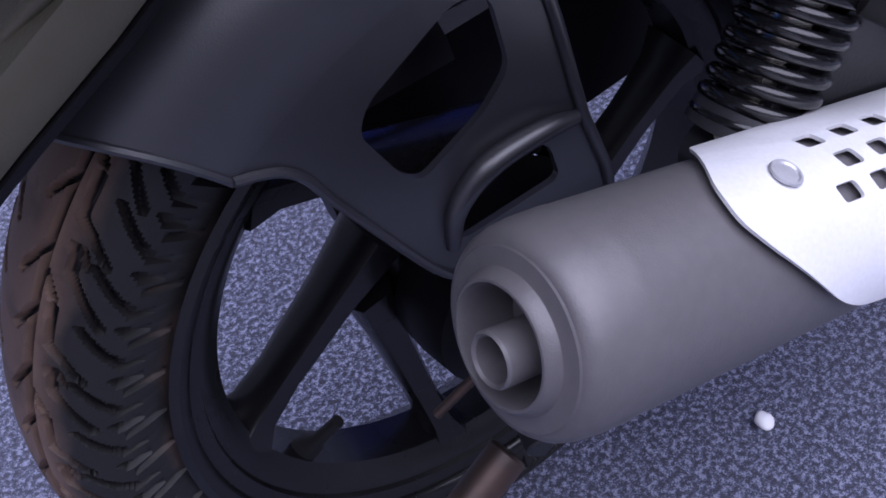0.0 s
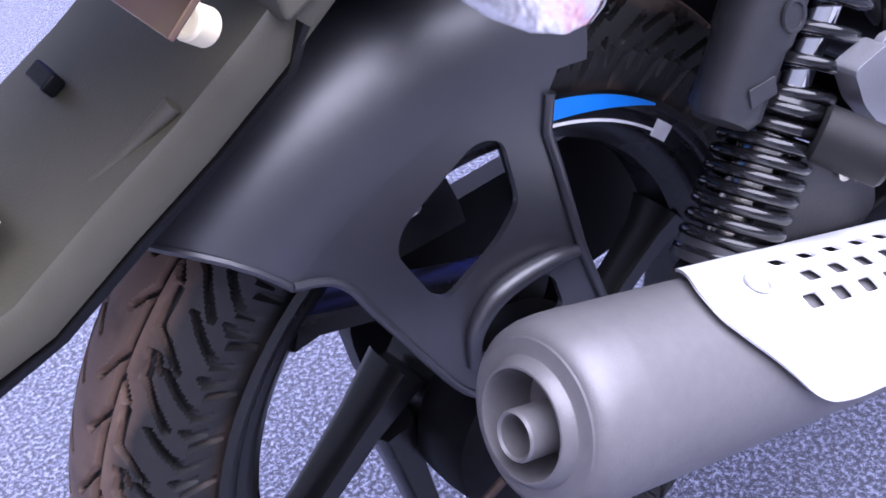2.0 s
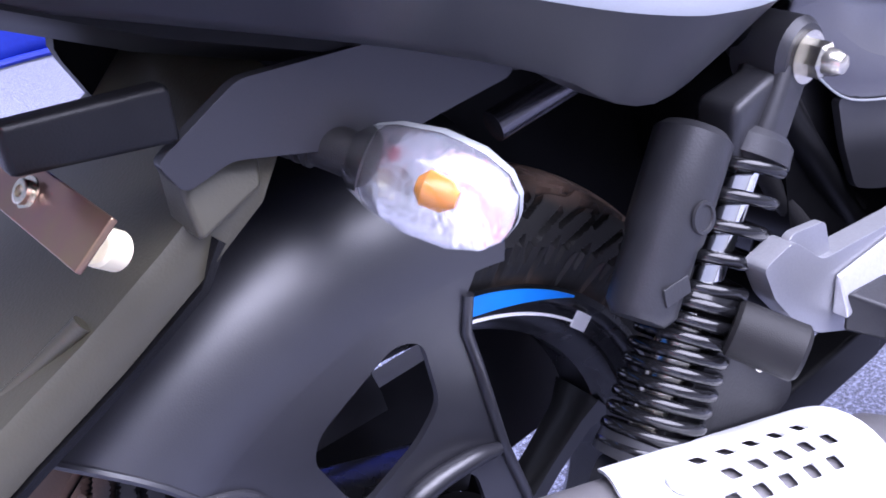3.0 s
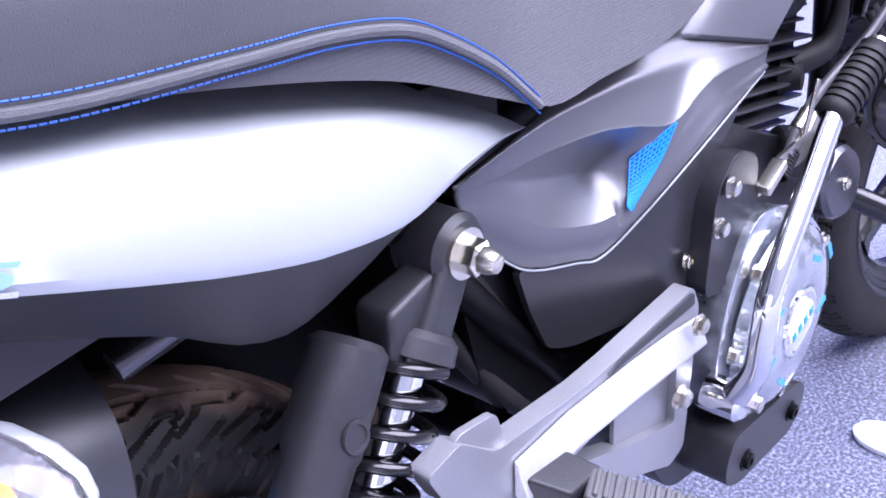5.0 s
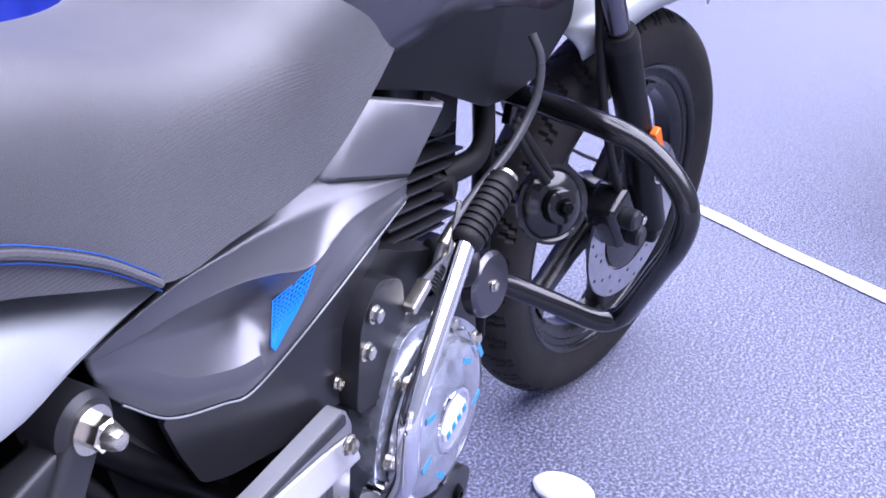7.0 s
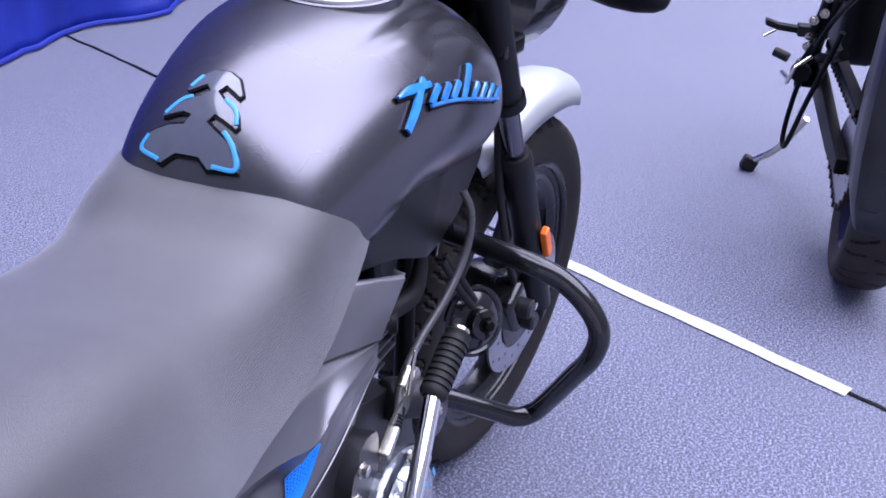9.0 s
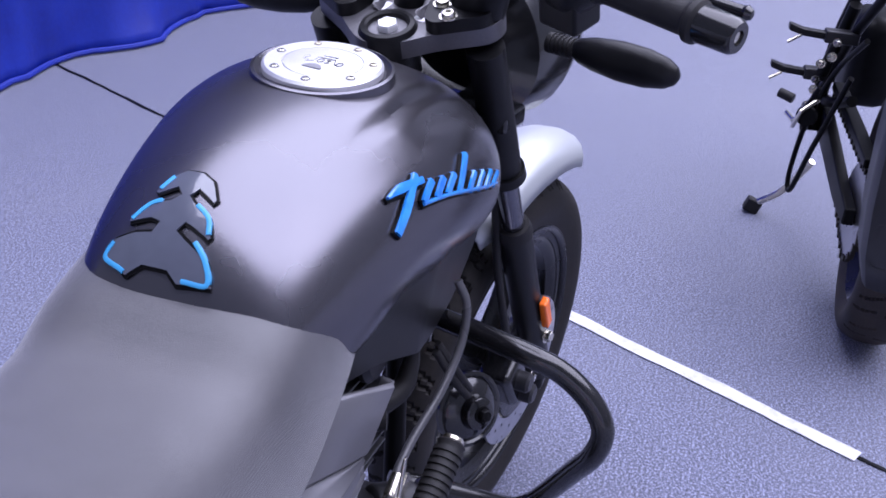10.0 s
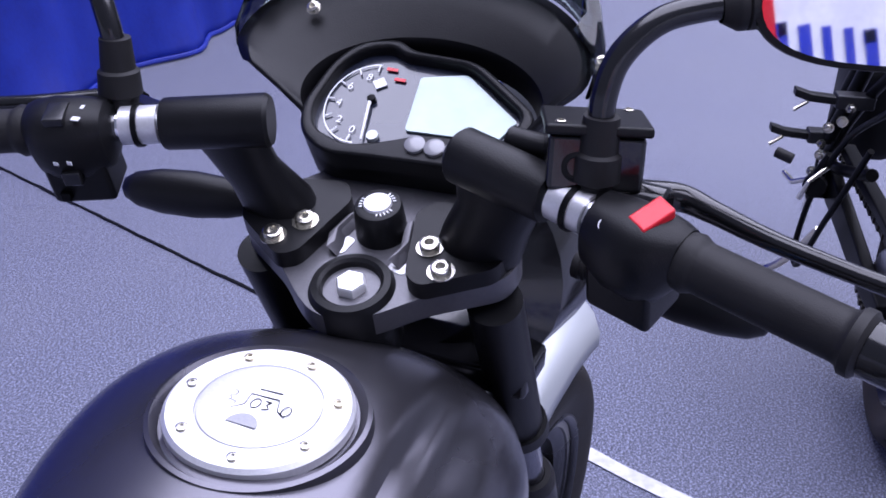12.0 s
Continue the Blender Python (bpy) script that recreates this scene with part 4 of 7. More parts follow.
indicator((-0.072, -0.049, 0.679), (-0.019, -0.160, 0.641), (-0.75, -0.35, 0.35), CLEAR, 0.88, start=0.050)


def side_panel():
    s = new("side_panel")
    s.parent = BIKE
    # six lines run along the panel from its rear tip: upper edge, ridge, brow, floor and sill of the vent, lower edge
    upper = [(0.312, -0.060, 0.626), (0.348, -0.065, 0.642), (0.391, -0.0715, 0.665), (0.442, -0.081, 0.676), (0.482, -0.089, 0.682), (0.525, -0.098, 0.684), (0.555, -0.108, 0.674), (0.628, -0.124, 0.652)]
    ridge = [(0.300, -0.080, 0.637), (0.331, -0.0876, 0.649), (0.377, -0.0945, 0.659), (0.423, -0.1015, 0.663), (0.464, -0.1075, 0.6647), (0.5155, -0.1155, 0.6625), (0.5635, -0.1235, 0.6606), (0.632, -0.1345, 0.6495)]
    brow = [(0.302, -0.0785, 0.6316), (0.334, -0.0875, 0.6335), (0.376, -0.0985, 0.6397), (0.422, -0.1105, 0.6407), (0.453, -0.119, 0.6361), (0.491, -0.1295, 0.6292), (0.538, -0.136, 0.6500), (0.6305, -0.1355, 0.6440)]
    floor_ = [(0.303, -0.078, 0.628), (0.335, -0.0872, 0.6296), (0.377, -0.0870, 0.6170), (0.422, -0.0880, 0.6030), (0.450, -0.0905, 0.5985), (0.475, -0.1255, 0.6031), (0.5301, -0.1365, 0.6402), (0.6290, -0.136, 0.6400)]
    sill = [(0.3047, -0.0785, 0.6222), (0.3318, -0.0870, 0.6153), (0.3714, -0.0985, 0.5858), (0.411, -0.1105, 0.574), (0.4349, -0.1165, 0.5735), (0.4450, -0.1190, 0.5707), (0.5222, -0.137, 0.6273), (0.6270, -0.1365, 0.6360)]
    lower = [(0.3073, -0.0765, 0.6117), (0.3257, -0.0800, 0.5854), (0.3595, -0.0900, 0.5553), (0.4038, -0.1035, 0.5445), (0.4265, -0.1105, 0.5419), (0.4642, -0.1215, 0.5626), (0.5207, -0.1350, 0.5973), (0.6250, -0.1360, 0.6300)]
    n = 56
    bands = [smooth_path(line, 8) for line in (upper, ridge, brow, floor_, sill, lower)]
    secs = []
    for k in range(n + 1):
        a, b, c, d, e, f = (band[k] for band in bands)
        out = Vector((0, -1, 0))
        ring = [a, a.lerp(b, 0.5) + out * 0.0015, b - (b - a) * 0.12, b + out * 0.0012, b + (c - b) * 0.12, b.lerp(c, 0.55) + out * 0.0015, c + (b - c) * 0.10, c + out * 0.0004]
        ring += [c.lerp(d, 0.10), c.lerp(d, 0.45), c.lerp(d, 0.92), d.lerp(e, 0.10), d.lerp(e, 0.5), d.lerp(e, 0.85), e + out * 0.0002, e.lerp(f, 0.10) + out * 0.0012]
        ring += [e.lerp(f, 0.35) + out * 0.0030, e.lerp(f, 0.7) + out * 0.0026, e.lerp(f, 0.95), f]
        secs.append(ring)
    shell = part("upper_shell", loft(secs, close=False), SIDE_GREY_LIT, s, "matt dark grey side panel with a hollow vent")
    shell.data.set_sharp_from_angle(angle=math.pi)
    crisp = {(k * 20 + j, k * 20 + 20 + j) for k in range(10, 44) for j in (7, 14)}
    for e in shell.data.edges:
        e.use_edge_sharp = tuple(sorted(e.vertices)) in crisp
    mod = shell.modifiers.new("thickness", "SOLIDIFY")
    mod.thickness, mod.offset = 0.003, -1.0
    # raised square at its upper front end
    tl, tr, br, bl = Vector((0.6066, -0.1127, 0.7274)), Vector((0.6785, -0.1475, 0.7061)), Vector((0.6370, -0.1355, 0.6485)), Vector((0.5383, -0.1107, 0.6755))
    inn = Vector((0, 0.010, 0))
    edge = bmesh.new()
    rows = []
    for g in (0, 0.06, 0.5, 0.94, 1):
        l, r = tl.lerp(bl, g), tr.lerp(br, g)
        bow = Vector((0, -0.003, 0)) * (1 if 0 < g < 1 else 0)
        rows.append([edge.verts.new(v) for v in (l + Vector((-0.012, 0.016, 0.002)), l + inn * 0.2, l.lerp(r, 0.08) + bow, l.lerp(r, 0.5) + bow * 1.3, l.lerp(r, 0.94) + bow, r + inn * 0.2, r + Vector((0.003, 0.014, 0)))])
    for p, q in zip(rows, rows[1:]):
        for j in range(6):
            edge.faces.new((p[j], p[j + 1], q[j + 1], q[j]))
    sq = part("front_panel", edge, SIDE_GREY_LIT, s, "flat grey panel below the seat corner")
    mod = sq.modifiers.new("thickness", "SOLIDIFY")
    mod.thickness, mod.offset = 0.004, -1.0
    low = rounded([(0.352, 0.556), (0.404, 0.549), (0.428, 0.545), (0.466, 0.566), (0.5207, 0.600), (0.598, 0.632), (0.585, 0.600), (0.545, 0.575), (0.532, 0.545), (0.527, 0.478), (0.499, 0.480), (0.471, 0.466), (0.411, 0.466), (0.386, 0.474), (0.367, 0.515)], 0.008)

    def lower_place(u, v, d):
        return (u, max(-0.091 - 0.26 * (u - 0.36), -0.1335) + 0.10 * max(0, 0.55 - v) * max(0, 1 - (u - 0.36) * 6) + d, v)
    part("lower_shell", plate(low, lower_place, 0.006), LOWER_PANEL, s, "black lower side panel", bevel=0.003)
    rim = smooth_path([(u, y - 0.0012, z - 0.0006) for u, y, z in lower[1:]], 8)
    part("panel_edge", tube(rim, 0.0009, 8), PAINT_SILVER, s, "fine bright edge between the two panels")
    # blue mesh closing the front of the vent, woven from thin wires
    wire = bmesh.new()
    rim_line = smooth_path([(0.4905, -0.1293, 0.6285), (0.4755, -0.1258, 0.6031), (0.4470, -0.1195, 0.5725)], 8)
    deep, deep_low = Vector((0.4610, -0.1090, 0.6055)), Vector((0.4445, -0.1180, 0.5765))

    def spot(f, g, h=0.0):
        """f down the mesh, g from its inner edge to the rim, h outwards."""
        k = min(int(f * (len(rim_line) - 1)), len(rim_line) - 2)
        edge_ = rim_line[k].lerp(rim_line[k + 1], f * (len(rim_line) - 1) - k)
        return deep.lerp(deep_low, f).lerp(edge_, g) + Vector((-0.3, -0.85, 0.4)) * (0.004 + h)
    for k in range(13):
        add_tube(wire, [spot(k / 12, j / 4) for j in range(5)], 0.0007, 5)
    for k in range(10):
        add_tube(wire, [spot(j / 12, k / 9) for j in range(13)], 0.0007, 5)
    part("vent_mesh", wire, BLUE, s, "bright blue wire mesh in the vent")
    back = loft([[spot(j / 12, g, -0.0015) for j in range(13)] for g in (0, 0.25, 0.5, 0.75, 1)], close=False, caps=False)
    part("vent_backing", back, DARK_BLUE, s)
    bolt((0.517, -0.1335, 0.503), (0, -1, 0.1), 0.0055, 0.005, ZINC, s, "screw")
    # dark shroud under the tank
    t = new("tank_shroud")
    t.parent = BIKE
    shape = rounded([(0.600, 0.735), (0.645, 0.800), (0.76, 0.770), (0.90, 0.740), (1.03, 0.735), (1.035, 0.69), (0.95, 0.650), (0.86, 0.650), (0.80, 0.660), (0.705, 0.704)], 0.012)
    bm = plate(shape, lambda u, v, d: (u, v, d), 0.004)
    for cut in [0.60 + 0.02 * k for k in range(22)]:
        bmesh.ops.bisect_plane(bm, geom=bm.verts[:] + bm.edges[:] + bm.faces[:], plane_co=(cut, 0, 0), plane_no=(1, 0, 0))
    for v in bm.verts:
        u, w, d = v.co
        v.co = (u, -0.108 - 0.14 * (u - 0.6) + 0.16 * max(0, u - 0.8) + 0.25 * (w - 0.70) * (-0.4) + d, w)
    part("shroud", bm, MATT_BLACK, t, "black plastic shroud below the tank")
    part("front_shroud", plate(rounded([(0.955, 0.735), (1.055, 0.745), (1.045, 0.66), (0.985, 0.60), (0.955, 0.63)], 0.012), lambda u, v, d: (u, -0.085 + 0.12 * (u - 0.95) + d, v), 0.004), PAINT_GREY, t, "satin grey front shroud", bevel=0.001)
    return s


# the tank's grey paint, its base colour raised in place of light from the right
SIDE_GREY_LIT = shader("matt_grey_side_lit", (0.142, 0.141, 0.153), 0.36, metal=0.6, grain=1500, scale=3, spec=0.6, bump=0.02, bump_scale=2500)
LOWER_PANEL = shader("satin_black_side", (0.018, 0.018, 0.021), 0.36, spec=0.5, bump=0.04, bump_scale=1200)
DARK_BLUE = shader("dark_blue_backing", (0.006, 0.06, 0.26), 0.5)
side_panel()


def tail_trim():
    """Blue grab rail and the raised number on the tail."""
    g = new("grab_rail")
    g.parent = BIKE
    shape = rounded([(-0.104, 0.808), (-0.086, 0.7845), (-0.079, 0.782), (-0.037, 0.7720), (-0.033, 0.7755), (-0.038, 0.782), (-0.056, 0.797), (-0.080, 0.830), (-0.110, 0.872), (-0.25, 0.905), (-0.25, 0.885), (-0.135, 0.855)], 0.006)
    part("rail", plate(shape, lambda u, v, d: (u, -0.141 - 0.25 * max(0, 0.80 - v) + d, v), 0.020), BLUE_PAINT, g, "light blue grab rail", bevel=0.005)
    b = new("number_badge")
    b.parent = BIKE
    text = bpy.data.curves.new("number", "FONT")
    text.body, text.size, text.extrude, text.shear, text.space_character = "125", 0.036, 0.0012, 0.18, 1.12
    text.offset = 0.0012
    tmp = bpy.data.objects.new("number", text)
    me = bpy.data.meshes.new_from_object(tmp)
    bpy.data.objects.remove(tmp)
    place = Matrix.Translation((-0.074, -0.1445, 0.7625)) @ Matrix.Rotation(radians(21), 4, "Y") @ Matrix.Rotation(radians(90), 4, "X") @ Matrix.Diagonal((1.10, 0.40, 1, 1))
    me.transform(place)
    me.materials.append(BADGE_PALE)
    ob = new("number", me)
    ob.parent = b
    ob["label"] = "light blue raised numerals 125"
    part("underline", boxm((0, 0, 0), (0.062, 0.001, 0.0022), Matrix.Translation((-0.041, -0.1445, 0.7475)) @ Matrix.Rotation(radians(21), 4, "Y")), CHROME, b)


BADGE_PALE = shader("pale_blue_badge", (0.22, 0.36, 0.50), 0.3)
tail_trim()


# ---- frame, swingarm, footrests, engine ----
def chassis():
    c = new("frame")
    c.parent = BIKE
    for y in (-0.075, 0.075):
        part("seat_rail", tube([(0.62, y, 0.70), (0.40, y, 0.665), (0.2, y, 0.655), (-0.05, y, 0.70)], 0.013, steps=6), FRAME_BLACK, c)
        part("rear_stay", tube([(0.43, y * 0.9, 0.42), (0.34, y, 0.52), (0.24, y, 0.645)], 0.012, steps=5), FRAME_BLACK, c)
        part("down_tube", tube([(0.96, y * 0.5, 0.78), (0.98, y * 0.7, 0.55), (0.93, y, 0.30)], 0.014, steps=6), FRAME_BLACK, c)
    part("backbone", tube([(0.98, 0, 0.84), (0.8, 0, 0.74), (0.60, 0, 0.69), (0.46, 0, 0.55), (0.43, 0, 0.36)], 0.022, steps=6), FRAME_BLACK, c)
    # added filler: a near-black sheet in place of the shade beyond the wheel
    part("wheel_filler", plate(rounded([(-0.12, 0.71), (0.45, 0.70), (0.47, 0.38), (0.33, 0.33), (0.27, 0.43), (0.14, 0.52), (-0.05, 0.56)], 0.02), side(0.062), 0.01), FRAME_BLACK, c)
    # two added near-black blocks close see-through gaps, their colour standing for shade
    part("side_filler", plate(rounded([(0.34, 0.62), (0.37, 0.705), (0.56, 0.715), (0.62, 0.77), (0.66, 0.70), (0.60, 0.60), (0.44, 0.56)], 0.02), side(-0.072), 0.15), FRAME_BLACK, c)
    part("head_filler", boxm((0.80, 0.02, 0.705), (0.25, 0.10, 0.15)), FRAME_BLACK, c, bevel=0.02)
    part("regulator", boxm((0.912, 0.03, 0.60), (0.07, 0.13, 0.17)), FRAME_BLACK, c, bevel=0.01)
    part("airbox", boxm((0.585, 0, 0.645), (0.17, 0.13, 0.13)), FRAME_BLACK, c, bevel=0.02)
    part("carburettor", lathe([(0, 0), (0, 0.025), (0.03, 0.03), (0.05, 0.022), (0.075, 0.022), (0.075, 0)], (0.66, 0.0, 0.625), (1, 0, 0), 24), ALU_DARK, c)
    # added filler: a near-black sheet in place of the shade behind the engine
    part("engine_filler", plate(rounded([(0.60, 0.78), (0.98, 0.76), (0.96, 0.62), (0.86, 0.50), (0.84, 0.42), (0.60, 0.42)], 0.02), side(0.075), 0.012), FRAME_BLACK, c)
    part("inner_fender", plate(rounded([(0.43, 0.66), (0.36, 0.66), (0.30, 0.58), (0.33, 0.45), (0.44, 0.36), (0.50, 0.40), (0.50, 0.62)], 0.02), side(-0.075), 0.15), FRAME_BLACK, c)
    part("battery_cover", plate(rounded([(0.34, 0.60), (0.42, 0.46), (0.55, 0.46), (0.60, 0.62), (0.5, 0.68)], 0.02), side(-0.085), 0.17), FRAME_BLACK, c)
    part("cross_strut", tube([(0.06, -0.06, 0.63), (0.17, -0.075, 0.655), (0.24, -0.075, 0.645)], 0.009), PAINT_GREY, c)
    part("hose", tube([(0.30, -0.062, 0.60), (0.34, -0.070, 0.53), (0.385, -0.070, 0.47), (0.44, -0.065, 0.43)], 0.010, steps=6), SOFT_RUBBER, c)
    part("hose", tube([(0.27, -0.055, 0.58), (0.32, -0.066, 0.49), (0.38, -0.080, 0.41)], 0.008, steps=6), SOFT_RUBBER, c)
    return c


chassis()


def swingarm():
    s = new("swingarm")
    s.parent = BIKE
    for y in (-0.098, 0.098):
        bm = loft([[(x, y + dy, z + dz) for dy, dz in ((-0.013, -h), (0.013, -h), (0.013, h), (-0.013, h))] for x, z, h in ((0.42, 0.335, 0.022), (0.2, 0.322, 0.022), (0.02, 0.306, 0.020), (-0.045, 0.302, 0.017))])
        part("arm", bm, FRAME_BLACK, s, bevel=0.004)
    part("pivot_tube", rod((0.42, -0.11, 0.335), (0.42, 0.11, 0.335), 0.022), FRAME_BLACK, s)
    part("axle", rod((0, -0.125, 0.303), (0, 0.125, 0.303), 0.008), ZINC, s)
    bolt((0, -0.111, 0.303), (0, -1, 0), 0.013, 0.012, ZINC, s, "axle_nut", socket=False)
    # drum lever, rod, sleeve and return spring below the muffler
    part("brake_lever", loft([[(x, y + dy, z + dz) for dy, dz in ((-0.006, -0.008), (0.006, -0.008), (0.006, 0.008), (-0.006, 0.008))] for x, y, z in ((-0.062, -0.120, 0.345), (-0.068, -0.140, 0.322), (-0.064, -0.148, 0.302))]), ALU_DARK, s, bevel=0.003)
    part("lever_pin", rod((-0.064, -0.140, 0.318), (-0.070, -0.160, 0.318), 0.008), ALU_DARK, s)
    part("adjuster_pin", rod((-0.098, -0.100, 0.306), (-0.064, -0.106, 0.330), 0.0030), OLD_STEEL, s)
    part("adjuster_sleeve", rod((-0.118, -0.140, 0.266), (-0.074, -0.134, 0.284), 0.0125), OLD_STEEL, s, "rust-brown steel sleeve")
    part("return_spring", coil((-0.046, -0.146, 0.330), (0.02, -0.130, 0.315), 0.006, 0.0012, 11, per=14, seg=5), ZINC, s)
    part("chain_case", plate(rounded([(0.40, 0.40), (0.02, 0.385), (-0.06, 0.34), (-0.05, 0.25), (0.0, 0.225), (0.10, 0.245), (0.40, 0.27)], 0.03), side(0.082), 0.02), MATT_BLACK, s)
    return s


OLD_STEEL = shader("dull_brown_steel", (0.050, 0.042, 0.040), 0.45, metal=0.6, second=(0.10, 0.065, 0.05), scale=50)
swingarm()


def footrest():
    f = new("rider_footrest")
    f.parent = BIKE
    y = -0.150
    bracket = rounded([(0.500, 0.493), (0.512, 0.470), (0.502, 0.335), (0.480, 0.328), (0.398, 0.368), (0.335, 0.402), (0.250, 0.440), (0.222, 0.462), (0.196, 0.492), (0.182, 0.520), (0.212, 0.526), (0.246, 0.498), (0.345, 0.488), (0.387, 0.488)], 0.006)
    window = rounded([(0.318, 0.434), (0.404, 0.443), (0.480, 0.440), (0.482, 0.372), (0.405, 0.397)], 0.006)
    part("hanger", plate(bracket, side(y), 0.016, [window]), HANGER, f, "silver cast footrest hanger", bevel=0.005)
    # upward-sloping face; its light from above is put into a paler colour
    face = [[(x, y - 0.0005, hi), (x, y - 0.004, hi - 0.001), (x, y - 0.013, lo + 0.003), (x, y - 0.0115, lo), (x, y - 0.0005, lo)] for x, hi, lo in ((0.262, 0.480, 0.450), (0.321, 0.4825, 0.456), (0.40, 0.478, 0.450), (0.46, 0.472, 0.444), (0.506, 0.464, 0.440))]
    part("hanger_bar", loft(face), HANGER_LIT, f, "sloping face of the hanger, coloured brighter as if lit from above", bevel=0.002)
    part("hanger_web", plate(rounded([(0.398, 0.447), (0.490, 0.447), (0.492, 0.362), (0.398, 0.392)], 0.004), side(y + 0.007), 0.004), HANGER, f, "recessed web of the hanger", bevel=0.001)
    part("hanger_inset", plate(rounded([(0.372, 0.482), (0.388, 0.4865), (0.498, 0.4895), (0.500, 0.478), (0.44, 0.480)], 0.003), side(y - 0.0022), 0.003), CASTING, f, "grey inset panel", bevel=0.0008)
    part("heel_plate", plate(rounded([(0.196, 0.506), (0.215, 0.528), (0.252, 0.522), (0.262, 0.492), (0.232, 0.470)], 0.006), side(y + 0.004), 0.006), HANGER, f, bevel=0.0015)
    plate2 = rounded([(0.150, 0.468), (0.205, 0.470), (0.232, 0.440), (0.245, 0.385), (0.16, 0.36), (0.10, 0.43)], 0.012)
    part("muffler_bracket", plate(plate2, side(y + 0.012), 0.005), ALU_DARK, f, bevel=0.001)
    part("rubber_bush", rod((0.166, -0.140, 0.484), (0.186, -0.178, 0.470), 0.018), SOFT_RUBBER, f)
    bolt((0.203, y + 0.010, 0.443), (0, -1, 0), 0.0085, 0.010, ZINC, f, socket=False)
    bolt((0.482, y - 0.002, 0.400), (0, -1, 0), 0.008, 0.010, ZINC, f, socket=False)
    bolt((0.486, y - 0.012, 0.470), (0, -1, 0), 0.007, 0.008, ZINC, f, socket=False)
    a, b = Vector((0.284, -0.158, 0.452)), Vector((0.330, -0.262, 0.430))
    d = (b - a).normalized()
    part("peg_fork", loft([[a + Vector(v) for v in ((-0.020, 0, -0.014), (0.024, 0, -0.018), (0.024, 0, 0.012), (-0.020, 0, 0.016))], [a + d * 0.03 + Vector(v) for v in ((-0.018, 0, -0.012), (0.020, 0, -0.015), (0.020, 0, 0.010), (-0.018, 0, 0.013))]]), ALU_DARK, f, bevel=0.003)
    bm = bmesh.new()
    q = frame_of(d).to_4x4()
    add_box(bm, (0, 0, 0), (0.030, 0.024, 0.085), Matrix.Translation(a + d * 0.070) @ q)
    pad = part("peg_pad", bm, PEG, f, "dusty ribbed rubber pad", bevel=0.003)
    for k in range(12):
        part("rib", boxm((0, 0, 0), (0.026, 0.029, 0.0035), Matrix.Translation(a + d * (0.034 + 0.0065 * k)) @ q), PEG, pad, bevel=0.001)
    return f


# the hanger's metal again, painted lighter for the face turned upwards
HANGER_LIT = shader("lit_cast_hanger", (0.52, 0.52, 0.54), 0.34, metal=0.6, grain=500, bump=0.05, bump_scale=900)
footrest()


